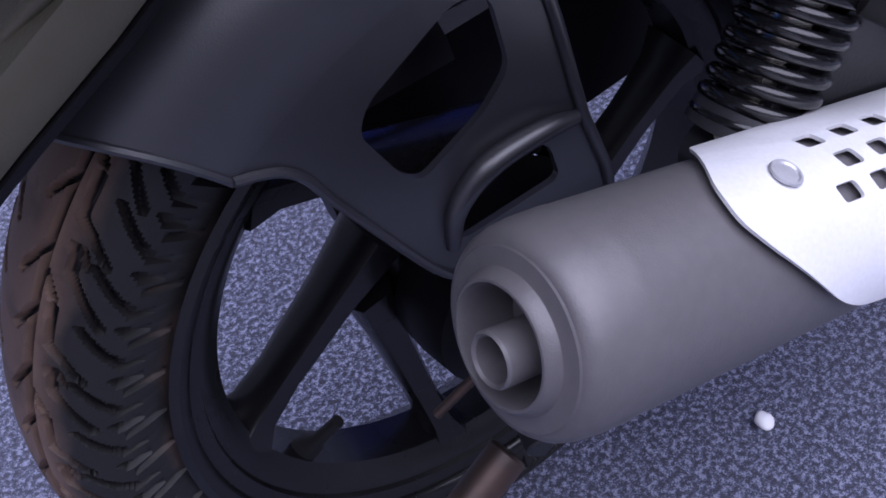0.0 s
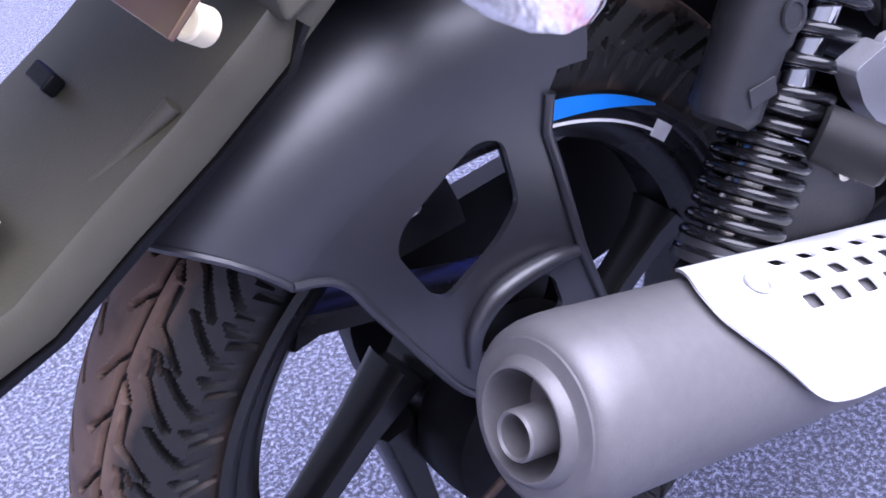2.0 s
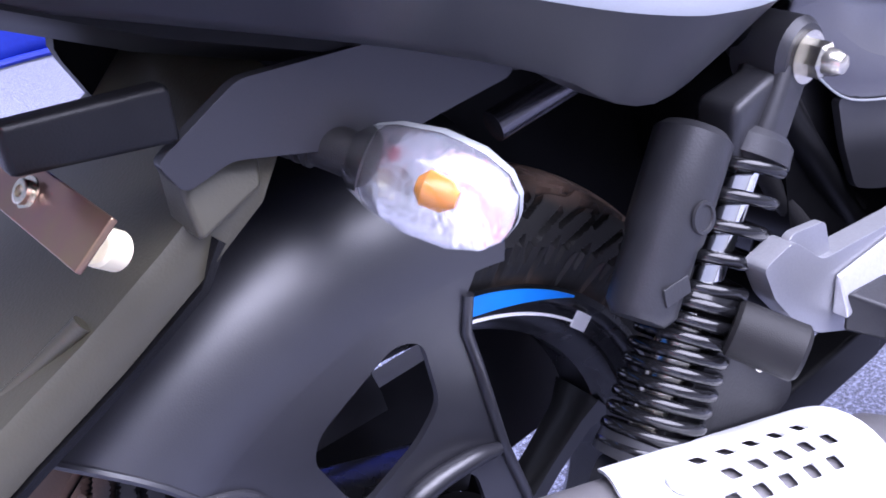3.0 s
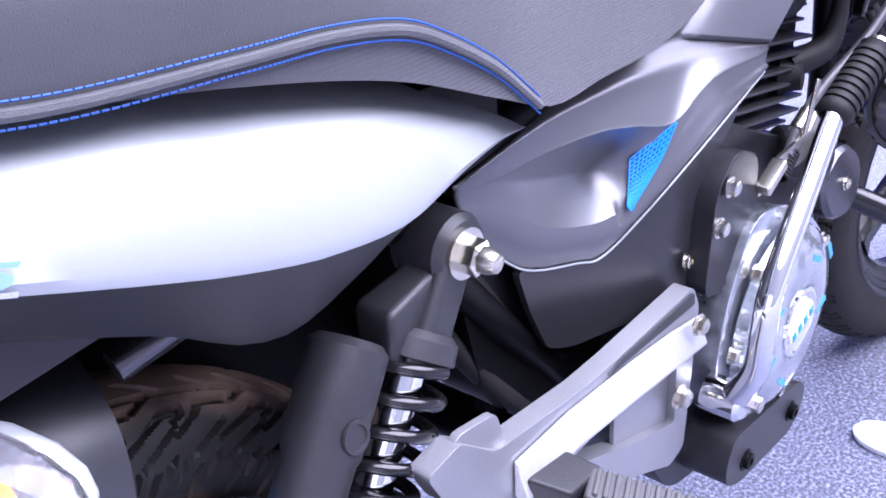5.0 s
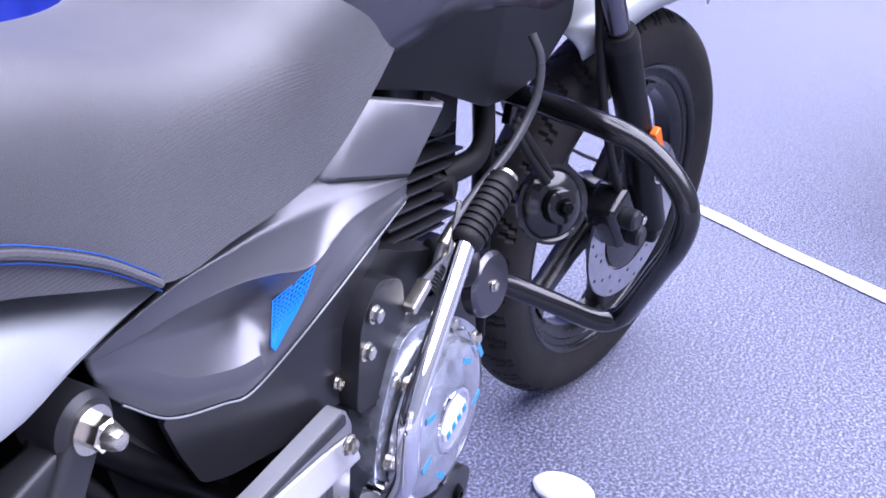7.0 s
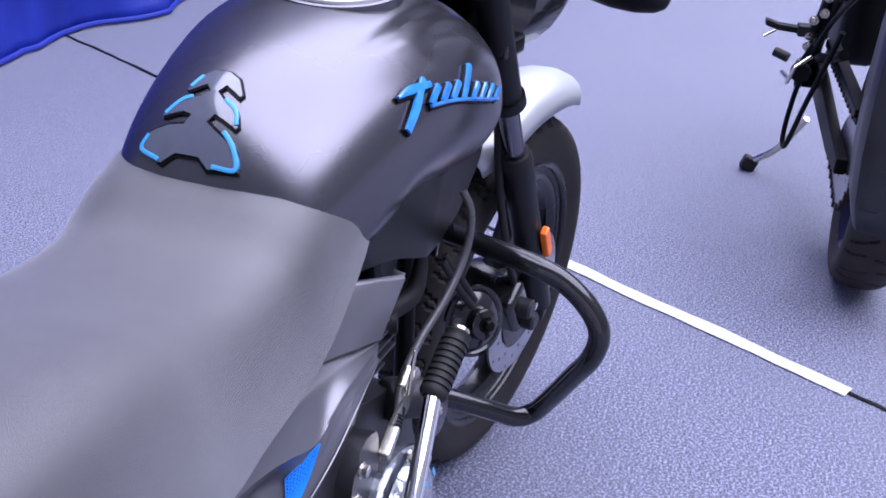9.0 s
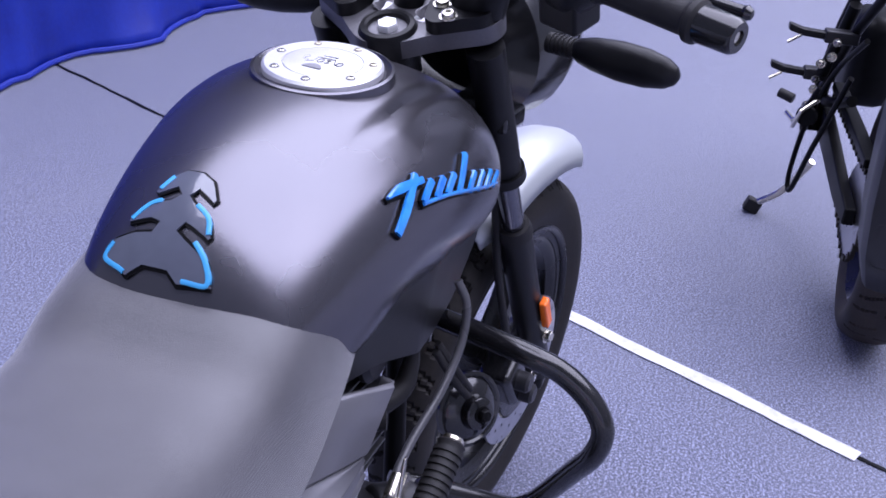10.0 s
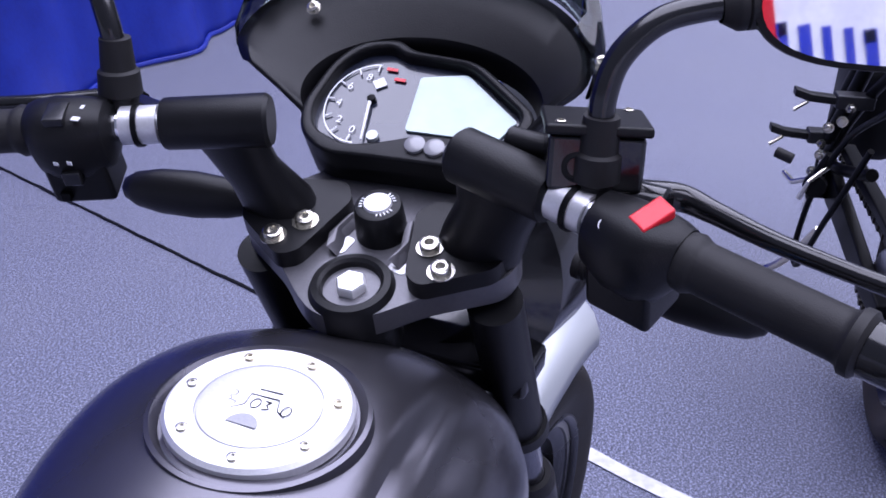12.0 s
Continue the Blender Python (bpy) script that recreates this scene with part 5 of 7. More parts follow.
def engine():
    e = new("engine")
    e.parent = BIKE
    case = rounded([(0.50, 0.49), (0.525, 0.575), (0.585, 0.600), (0.66, 0.560), (0.74, 0.530), (0.80, 0.47), (0.83, 0.36), (0.79, 0.27), (0.66, 0.225), (0.53, 0.25), (0.47, 0.34)], 0.03)
    part("crankcase", plate(case, side(-0.125), 0.25), ALU_DARK, e, "dark grey cast crankcase", bevel=0.012)
    rear = rounded([(0.520, 0.470), (0.528, 0.560), (0.56, 0.588), (0.60, 0.570), (0.605, 0.52), (0.58, 0.46)], 0.015)
    part("gear_cover", plate(rear, side(-0.150), 0.03), ALU_DARK, e, bevel=0.007)
    cover = rounded([(0.545, 0.450), (0.585, 0.520), (0.645, 0.510), (0.715, 0.470), (0.765, 0.420), (0.755, 0.355), (0.70, 0.300), (0.62, 0.285), (0.56, 0.33), (0.535, 0.39)], 0.03)
    part("clutch_cover_base", plate(cover, side(-0.158), 0.04), FILM, e, "side cover still wrapped in clear blue-printed film", bevel=0.012)
    c = Vector((0.642, -0.162, 0.400))
    part("clutch_cover", lathe([(0.0, 0.088), (0.010, 0.086), (0.018, 0.076), (0.021, 0.060), (0.0225, 0.036), (0.0205, 0.034), (0.0205, 0)], c, (0, -1, 0), 56), FILM, e, "round bright cover in clear protective film")
    part("emblem", lathe([(0.020, 0.034), (0.0245, 0.033), (0.0250, 0.029), (0.0235, 0.027), (0.0235, 0)], c, (0, -1, 0), 48), CHROME, e)
    part("emblem_bar", boxm(c + Vector((0, -0.0245, 0)), (0.046, 0.003, 0.013), pose(0, 0, 0, 0, -18, 0)), WHITE, e, bevel=0.001)
    for k in range(4):
        part("emblem_mark", boxm(c + Vector((-0.0165 + 0.011 * k, -0.0265, 0.0035 * (k - 1.5) - 0.001)), (0.006, 0.001, 0.008), pose(0, 0, 0, 0, -18, 0)), BLUE, e)
    for k, a in enumerate((25, 75, 130, 175, 225, 280, 330)):
        r = 0.094
        bolt(c + Vector((r * math.cos(radians(a)), -0.002, r * math.sin(radians(a)))), (0, -1, 0), 0.006, 0.008, ZINC, e, socket=False)
    patch = [(0.03, 0.05, 30), (-0.045, 0.03, 10), (0.055, -0.01, -20), (-0.02, -0.055, 40), (0.06, 0.045, 60), (-0.05, -0.02, -30)]
    for u, v, r in patch:
        part("film_print", boxm(c + Vector((u, -0.0215 - 0.000 * u, v)), (0.020, 0.0008, 0.006), pose(0, 0, 0, 0, r, 0)), BLUE_PAINT, e)
    part("sump_cover", plate(rounded([(0.545, 0.292), (0.560, 0.315), (0.700, 0.296), (0.722, 0.278), (0.712, 0.250), (0.690, 0.240), (0.575, 0.252), (0.548, 0.268)], 0.014), side(-0.172), 0.05), CASTING, e, "grey cast sump cover", bevel=0.010)
    for x, z in ((0.586, 0.274), (0.686, 0.268)):
        bolt((x, -0.172, z), (0, -1, 0), 0.008, 0.006, FRAME_BLACK, e)
    part("generator_cover", lathe([(0, 0.0), (0, 0.036), (0.012, 0.036), (0.017, 0.032), (0.018, 0)], (0.766, -0.150, 0.482), (-0.1, -1, 0.12), 40), PAINT_GREY, e, "round satin grey cover with a centre screw")
    bolt((0.764, -0.168, 0.484), (-0.1, -1, 0.12), 0.005, 0.004, ZINC, e)
    part("oil_filter_boss", rod((0.70, -0.12, 0.53), (0.735, -0.155, 0.52), 0.024), ALU_DARK, e, bevel=0.004)
    for at in ((0.545, -0.152, 0.562), (0.575, -0.152, 0.475), (0.535, -0.15, 0.53)):
        bolt(at, (0, -1, 0), 0.0065, 0.008, ZINC, e, socket=False)
    # finned cylinder leaning forward
    base, lean = Vector((0.735, -0.01, 0.500)), Vector((0.18, 0, 1)).normalized()
    q = lean.to_track_quat("Z", "X").to_matrix().to_4x4()
    part("barrel", boxm((0, 0, 0), (0.11, 0.12, 0.16), Matrix.Translation(base + lean * 0.075) @ pose(0, 0, 0, 0, 10.2, 0)), ALU_DARK, e, bevel=0.02)
    for k in range(10):
        h = 0.012 + k * 0.0145
        w = 0.172 if 1 < k < 8 else 0.15
        part("fin", boxm((0, 0, 0), (0.150, w, 0.0035), Matrix.Translation(base + lean * h) @ pose(0, 0, 0, 0, 10.2, 0)), FIN, e, bevel=0.0012)
    part("cylinder_head", boxm((0, 0, 0), (0.13, 0.14, 0.05), Matrix.Translation(base + lean * 0.182) @ pose(0, 0, 0, 0, 10.2, 0)), ALU_DARK, e, bevel=0.015)
    part("head_cover", lathe([(0, 0.0), (0, 0.036), (0.006, 0.036), (0.012, 0.030), (0.013, 0)], base + lean * 0.165 + Vector((0.02, -0.072, 0)), (0, -1, 0.1), 36), ALU_DARK, e)
    part("spark_plug_cap", tube([(0.800, -0.085, 0.575), (0.835, -0.105, 0.585), (0.850, -0.11, 0.610), (0.855, -0.11, 0.645)], [0.014, 0.013, 0.010, 0.007], steps=5), SOFT_RUBBER, e)
    part("plug_boot", lathe([(0, 0), (0, 0.020), (0.010, 0.022), (0.016, 0.016), (0.03, 0.014), (0.03, 0)], (0.795, -0.072, 0.565), (0.25, -1, 0.05), 28), SOFT_RUBBER, e)
    part("ignition_lead", tube([(0.855, -0.11, 0.645), (0.865, -0.10, 0.675), (0.89, -0.08, 0.70)], 0.0045, steps=6), SOFT_RUBBER, e)
    return e


FIN = shader("edge_worn_fins", (0.060, 0.060, 0.064), 0.34, metal=0.6, bump=0.05)
FILM = shader("film_wrapped_metal", (0.16, 0.165, 0.18), 0.13, metal=0.7, second=(0.62, 0.66, 0.72), scale=26, grain=90, mix=0.5, coat=1.0, bump=0.5, bump_scale=70)
engine()


def kick_starter():
    k = new("kick_lever")
    k.parent = BIKE
    part("arm", tube([(0.528, -0.180, 0.385), (0.516, -0.200, 0.425), (0.509, -0.206, 0.470), (0.516, -0.206, 0.503), (0.565, -0.202, 0.549), (0.632, -0.195, 0.603)], [0.012, 0.0105, 0.010, 0.0095, 0.009], steps=8), CHROME, k, "chrome kick lever")
    part("knuckle", lathe([(0, 0), (0, 0.017), (0.03, 0.017), (0.034, 0.013), (0.034, 0)], (0.530, -0.155, 0.378), (0, -1, 0), 28), CHROME, k)
    bolt((0.546, -0.187, 0.370), (0, -1, 0), 0.007, 0.010, ZINC, k, socket=False)
    a, b = Vector((0.628, -0.194, 0.600)), Vector((0.694, -0.201, 0.640))
    n = (b - a).length
    prof = [(0, 0.009), (0.002, 0.013)]
    for j in range(9):
        h = 0.006 + j * (n - 0.012) / 9
        prof += [(h, 0.0150), (h + 0.0045, 0.0150), (h + 0.0052, 0.0128), (h + 0.0072, 0.0128)]
    prof += [(n - 0.002, 0.0145), (n, 0.012), (n, 0)]
    part("pedal_rubber", lathe(prof, a, b - a, 28), SOFT_RUBBER, k, "ribbed rubber sleeve")
    part("pedal_pin", rod(b, b + (b - a).normalized() * 0.005, 0.011), ZINC, k)
    # clutch cable bracket and cable
    c = new("clutch_cable")
    c.parent = BIKE
    cable = [(0.66, -0.150, 0.545), (0.700, -0.142, 0.562), (0.745, -0.145, 0.585), (0.800, -0.160, 0.620), (0.840, -0.168, 0.660), (0.850, -0.167, 0.700), (0.852, -0.155, 0.725)]
    part("sheath", tube(cable, 0.0048, 10, steps=8), RUBBER_GREY, c, "grey sheathed cable")
    part("ferrule", rod((0.690, -0.143, 0.557), (0.715, -0.143, 0.568), 0.007), ZINC, c)
    pr = [(0, 0.006)]
    for j in range(8):
        pr += [(0.004 * j, 0.008), (0.004 * j + 0.002, 0.008), (0.004 * j + 0.0025, 0.0062)]
    part("boot", lathe(pr, (0.648, -0.150, 0.530), (0.9, 0.1, 0.45), 16), SOFT_RUBBER, c)
    part("bracket", plate(rounded([(0.60, 0.530), (0.62, 0.552), (0.70, 0.556), (0.72, 0.57), (0.735, 0.55), (0.70, 0.53)], 0.004), side(-0.152), 0.003), ZINC, c, "zinc-plated cable bracket")
    part("tongue", boxm((0.692, -0.154, 0.580), (0.008, 0.003, 0.05), pose(0, 0, 0, 0, 20, 0)), ZINC, c, bevel=0.001)
    part("arm", boxm((0.615, -0.156, 0.545), (0.035, 0.014, 0.010), pose(0, 0, 0, 0, -25, 0)), ZINC, c, bevel=0.002)


RUBBER_GREY = shader("cable_sheath", (0.06, 0.06, 0.065), 0.3)
kick_starter()


def crash_guard():
    g = new("crash_guard")
    g.parent = BIKE
    path = [(0.955, -0.03, 0.640), (0.930, -0.10, 0.632), (0.905, -0.175, 0.632), (0.890, -0.235, 0.628), (0.893, -0.275, 0.612), (0.890, -0.310, 0.585), (0.885, -0.328, 0.555), (0.890, -0.322, 0.515), (0.915, -0.300, 0.465), (0.950, -0.268, 0.395), (0.960, -0.250, 0.365), (0.945, -0.228, 0.362), (0.915, -0.185, 0.388), (0.880, -0.13, 0.418), (0.860, -0.09, 0.43)]
    part("tube", tube(path, 0.0135, 18, steps=8), GLOSS_BLACK, g, "black tubular loop")
    part("clamp", boxm((0.935, -0.105, 0.628), (0.012, 0.012, 0.07), pose(0, 0, 0, 0, 20, 0)), GLOSS_BLACK, g, bevel=0.002)
    h = new("horn")
    h.parent = BIKE
    c, w = Vector((0.938, -0.160, 0.503)), Vector((-0.62, -0.85, 0.30)).normalized()
    part("shell", lathe([(-0.02, 0), (-0.02, 0.02), (-0.008, 0.040), (0, 0.0475), (0.005, 0.0475), (0.006, 0.043), (0.004, 0.040), (0.010, 0.034), (0.014, 0.022), (0.026, 0.020), (0.028, 0.017), (0.028, 0)], c, w, 48), GLOSS_BLACK, h, "round black horn")
    bolt(c + w * 0.028, w, 0.008, 0.010, FRAME_BLACK, h, socket=False)
    q = frame_of(w)
    bolt(c + q @ Vector((0.0, 0.0, 0.006)) + Vector((0.022, 0, -0.020)), w, 0.008, 0.009, WHITE, h, "white_nut", socket=False)
    part("wire", tube([(0.905, -0.165, 0.545), (0.885, -0.15, 0.58), (0.878, -0.13, 0.615)], 0.005, steps=5), SOFT_RUBBER, h)
    part("wire", tube([(0.915, -0.165, 0.548), (0.892, -0.155, 0.582), (0.885, -0.13, 0.62)], 0.005, steps=5), SOFT_RUBBER, h)
    part("tag", boxm((0.885, -0.150, 0.520), (0.018, 0.002, 0.024), pose(0, 0, 20)), WHITE, h, "small white paper tag")


crash_guard()

# ---- steering: everything that turns with the bars ----
HEAD = Matrix.Translation((0.990, -0.020, 0.945)) @ pose(0, 0, 0, 0, 0, -9)


def st(f, s, u):
    """A point of the steering: ahead of the stem nut, to its left, above it."""
    return HEAD @ Vector((f, s, u))


def sv(f, s, u):
    return HEAD.to_3x3() @ Vector((f, s, u))


def front_end():
    w = new("front_wheel")
    w.parent = BIKE
    axle = st(0.358, -0.019, -0.627)
    turn = pose(0, 0, 0, 0, 0, -12) @ Matrix.Rotation(radians(3), 4, "X") @ Matrix.Scale(1.065, 4)
    tyre = tyre_mesh(0.296, 0.041, 0.222, 420, front_groove)
    tyre.transform(Matrix.Translation(axle) @ turn)
    part("tyre", tyre, RUBBER, w)
    alloy_rim("rim", w, axle, turn, 5, radians(70), half=0.034, hub_r=0.045, spoke_w=0.015)
    disc = bmesh.new()
    ringo = [(0.120 * math.cos(a), 0.120 * math.sin(a)) for a in np.linspace(0, 2 * math.pi, 72, endpoint=False)]
    ringi = [(0.078 * math.cos(a), 0.078 * math.sin(a)) for a in np.linspace(0, 2 * math.pi, 48, endpoint=False)]
    holes = [ringi]
    for k in range(30):
        a, r = 2 * math.pi * k / 30, (0.112, 0.100, 0.089)[k % 3]
        holes.append([(r * math.cos(a) + 0.0032 * math.cos(b), r * math.sin(a) + 0.0032 * math.sin(b)) for b in np.linspace(0, 2 * math.pi, 7, endpoint=False)])
    bm = plate(ringo, lambda u, v, d: (u, -0.062 + d, v), 0.004, holes)
    bm.transform(Matrix.Translation(axle) @ turn)
    part("brake_disc", bm, STEEL_DISC, w, "drilled steel brake disc")
    part("disc_carrier", lathe([(-0.066, 0), (-0.066, 0.05), (-0.062, 0.084), (-0.058, 0.084), (-0.04, 0.05), (-0.04, 0)], axle, sv(0, 1, 0), 40), GLOSS_RIM, w)
    fk = new("front_fork")
    fk.parent = BIKE
    for s in (-0.100, 0.100):
        def leg(u):
            return st(0.030 + 0.555 * -u, s, u)
        part("upper_tube", lathe([(0, 0), (0, 0.022), (0.205, 0.022), (0.205, 0.026), (0.22, 0.027), (0.225, 0.018)], leg(-0.014), leg(-0.2) - leg(-0.014), 28), MATT_BLACK, fk)
        part("stanchion", rod(leg(-0.1), leg(-0.40), 0.0155), STANCHION, fk, "smoke-grey fork tube")
        part("dust_seal", lathe([(0, 0.016), (0, 0.022), (0.012, 0.025), (0.02, 0.0255)], leg(-0.295), leg(-0.4) - leg(-0.29), 28), SOFT_RUBBER, fk)
        part("slider", lathe([(0, 0.020), (0.004, 0.025), (0.10, 0.0235), (0.30, 0.024), (0.385, 0.022), (0.395, 0.012), (0.395, 0)], leg(-0.305), leg(-0.65) - leg(-0.305), 32), MATT_BLACK, fk)
        part("axle_lug", boxm(leg(-0.645), (0.045, 0.03, 0.05)), MATT_BLACK, fk, bevel=0.008)
    part("lower_clamp", loft([[st(0.11 + f, s, -0.115 + u) for f, u in ((-0.035, -0.012), (0.03, -0.016), (0.03, 0.010), (-0.035, 0.012))] for s in (-0.12, -0.06, 0, 0.06, 0.12)]), GLOSS_BLACK, fk, bevel=0.005)
    refl = HEAD @ Matrix.Translation((0.030 + 0.555 * 0.475, -0.131, -0.475)) @ pose(0, 0, 0, 0, -29, 0)
    bm = boxm((0, 0, 0), (0.018, 0.012, 0.062))
    bm.transform(refl)
    part("side_reflector", bm, ORANGE, fk, "amber side reflector", bevel=0.003)
    bolt(st(0.030 + 0.555 * 0.535, -0.126, -0.535), sv(-0.2, -1, 0.1), 0.009, 0.010, ZINC, fk, socket=False)
    # caliper behind the leg
    cal = HEAD @ Matrix.Translation((0.262, -0.088, -0.585)) @ pose(0, 0, 0, 0, -35, 0)
    bm = boxm((0, 0, 0), (0.060, 0.055, 0.095))
    bm.transform(cal)
    part("brake_caliper", bm, GLOSS_BLACK, fk, "black single-piston brake caliper", bevel=0.012)
    for dz in (-0.03, 0.012):
        bm = lathe([(0, 0), (0, 0.016), (0.018, 0.016), (0.022, 0.012), (0.022, 0)], (-0.004, -0.026, dz), (0, -1, 0), 24)
        bm.transform(cal)
        part("caliper_piston_boss", bm, ALU_DARK, fk)
    bolt(cal @ Vector((0.022, -0.03, -0.03)), sv(0, -1, 0), 0.007, 0.009, ZINC, fk, socket=False)
    part("brake_hose", tube([st(0.255, -0.100, -0.545), st(0.215, -0.095, -0.46), st(0.19, -0.085, -0.36), st(0.17, -0.08, -0.25), st(0.14, -0.08, -0.15)], 0.0062, steps=8), SOFT_RUBBER, fk)
    m = new("front_mudguard")
    m.parent = BIKE
    bm = bmesh.new()
    rows = []
    for k in range(41):
        a = radians(60 + 62 * k / 40)
        e = abs(k / 20 - 1)
        half = 0.058 - 0.020 * max(0, e - 0.7) / 0.3
        rows.append([bm.verts.new(axle + turn @ Vector(((r + 0.006 * e) * math.cos(a), y * half, (r + 0.006 * e) * math.sin(a)))) for y, r in ((-1, 0.318), (-0.96, 0.334), (-0.8, 0.348), (-0.45, 0.358), (0, 0.362), (0.45, 0.358), (0.8, 0.348), (0.96, 0.334), (1, 0.318))])
    for a, b in zip(rows, rows[1:]):
        for j in range(8):
            bm.faces.new((a[j], a[j + 1], b[j + 1], b[j]))
    ob = part("guard", bm, PAINT_SILVER, m, "matt grey front mudguard")
    mod = ob.modifiers.new("thickness", "SOLIDIFY")
    mod.thickness = 0.003


STEEL_DISC = shader("brushed_disc", (0.42, 0.42, 0.44), 0.3, metal=1.0, scale=30)
STANCHION = shader("smoke_grey_tube", (0.16, 0.16, 0.18), 0.2, metal=0.9)
front_end()


def yoke():
    """Upper clamp with the stem nut, the ignition lock and the two bar risers."""
    y = new("upper_clamp")
    rake = radians(18)

    def yt(f, s, u):
        g = f + 0.012
        return st(-0.012 + g * math.cos(rake) - u * math.sin(rake), s, -0.004 + u * math.cos(rake) + g * math.sin(rake))
    up = sv(-math.sin(rake), 0, math.cos(rake))
    y.parent = BIKE
    half = [(0.132, 0.020), (0.125, 0.060), (0.062, 0.116), (0.030, 0.112), (-0.004, 0.058), (-0.026, 0.036), (-0.042, 0.014)]
    out = rounded(half + [(f, -s) for f, s in half[::-1]], 0.014)
    part("clamp_plate", plate(out, lambda f, s, d: yt(f, s, 0.004 - d), 0.022), CAST_GREY, y, "grey cast upper clamp", bevel=0.004)
    for sgn in (-1, 1):
        part("rib", loft([[yt(f + a, s * sgn + b, 0.004 + c) for a, b, c in ((-0.006, -0.006, 0), (0.006, -0.006, 0), (0.004, 0, 0.008 * k), (-0.004, 0.004, 0.008 * k))] for f, s, k in ((0.022, 0.026, 1), (0.036, 0.030, 1), (0.060, 0.024, 1))]), CAST_GREY, y, bevel=0.001)
    stem, way = yt(-0.010, -0.004, 0.0), up
    part("stem_boss", lathe([(-0.05, 0.033), (0.004, 0.033), (0.010, 0.030), (0.011, 0.025), (0.009, 0.0225), (-0.001, 0.0210), (-0.001, 0)], stem, way, 44), MATT_BLACK, y, "deep black cup round the stem nut")
    part("stem_nut", add_lathe(lathe([(-0.001, 0), (-0.001, 0.0203), (0.0025, 0.0203), (0.0035, 0.0190), (0.0035, 0.0115)], stem, way, 44), [(0.0035, 0.0122), (0.010, 0.0122), (0.012, 0.0105), (0.0125, 0.004), (0.0125, 0)], stem, way, 6), CHROME_SATIN, y, "bright hexagon stem nut")
    for f, s in ((0.030, 0.024), (0.022, -0.030)):
        part("paint_rub", plate(rounded([(f - 0.010, s - 0.006), (f + 0.008, s - 0.010), (f + 0.011, s + 0.004), (f - 0.006, s + 0.009)], 0.004), lambda f_, s_, d: yt(f_, s_, 0.0046 - d), 0.0006), ALU, y, "bare metal where paint has rubbed off")
    lock = yt(0.052, -0.002, 0.004)
    part("lock_barrel", lathe([(-0.03, 0.022), (0.018, 0.0195), (0.026, 0.0190), (0.0285, 0.0178), (0.0295, 0.015), (0.0295, 0)], lock, up, 40), MATT_BLACK, y, "black ignition lock")
    part("lock_cap", lathe([(0.0295, 0.0112), (0.0315, 0.0104), (0.032, 0)], lock, up, 36), ALU, y, "white round lock cover")
    across = sv(0, 1, 0)
    ahead = across.cross(up)
    for a0, n in ((200, 5), (300, 4), (80, 4)):
        for k in range(n):
            w = radians(a0 + 13 * k)
            way_out = ahead * math.cos(w) + across * math.sin(w)
            part("printed_bar", boxm((0, 0, 0), (0.0026, 0.0009, 0.0006), Matrix.Translation(lock + up * 0.0298 + way_out * 0.0132) @ Matrix((way_out, up.cross(way_out), up)).transposed().to_4x4()), WHITE, y)
    for sgn in (-1, 1):
        r = new("handlebar_riser")
        r.parent = BIKE
        pad = rounded([(0.050, 0.112), (0.024, 0.106), (-0.008, 0.058), (0.000, 0.044), (0.066, 0.027), (0.084, 0.040), (0.076, 0.085)], 0.008)
        part("foot", plate(pad, lambda f, s, d: yt(f, s * sgn, 0.020 - d), 0.016), MATT_BLACK, r, bevel=0.004)
        secs = []
        for u, f, s, wf, ws in ((0.015, 0.048, 0.080, 0.028, 0.034), (0.045, 0.038, 0.090, 0.024, 0.033), (0.075, 0.020, 0.104, 0.018, 0.031), (0.106, 0.004, 0.114, 0.014, 0.038)):
            secs.append([st(f + wf * math.cos(a), sgn * (s + ws * math.sin(a)), u) for a in np.linspace(0, 2 * math.pi, 20, endpoint=False)])
        part("post", loft(secs), MATT_BLACK, r)
        b0, b1 = bar(sgn, 0.074), bar(sgn, 0.150)
        part("bar_clamp", lathe([(0, 0), (0, 0.018), (0.003, 0.0205), (0.078, 0.0195), (0.080, 0.0185), (0.080, 0)], b0, b1 - b0, 32), MATT_BLACK, r)
        for f, s in ((0.010, 0.069), (0.031, 0.052)):
            bolt(yt(f, s * sgn, 0.020), up, 0.0078, 0.0065, ZINC, r, label="socket-head bolt")


def bar(sgn, s):
    """A point of the handlebar at s metres to the side of the stem."""
    return st(0.012 - 0.36 * (s - 0.085), sgn * s, 0.110 - 0.10 * max(0, s - 0.085))


CHROME_SATIN = shader("satin_zinc", (0.88, 0.88, 0.88), 0.34, metal=0.45)
CAST_GREY = shader("grey_cast_yoke", (0.115, 0.113, 0.122), 0.36, metal=0.5, scale=14, grain=300, bump=0.08, bump_scale=500)
yoke()


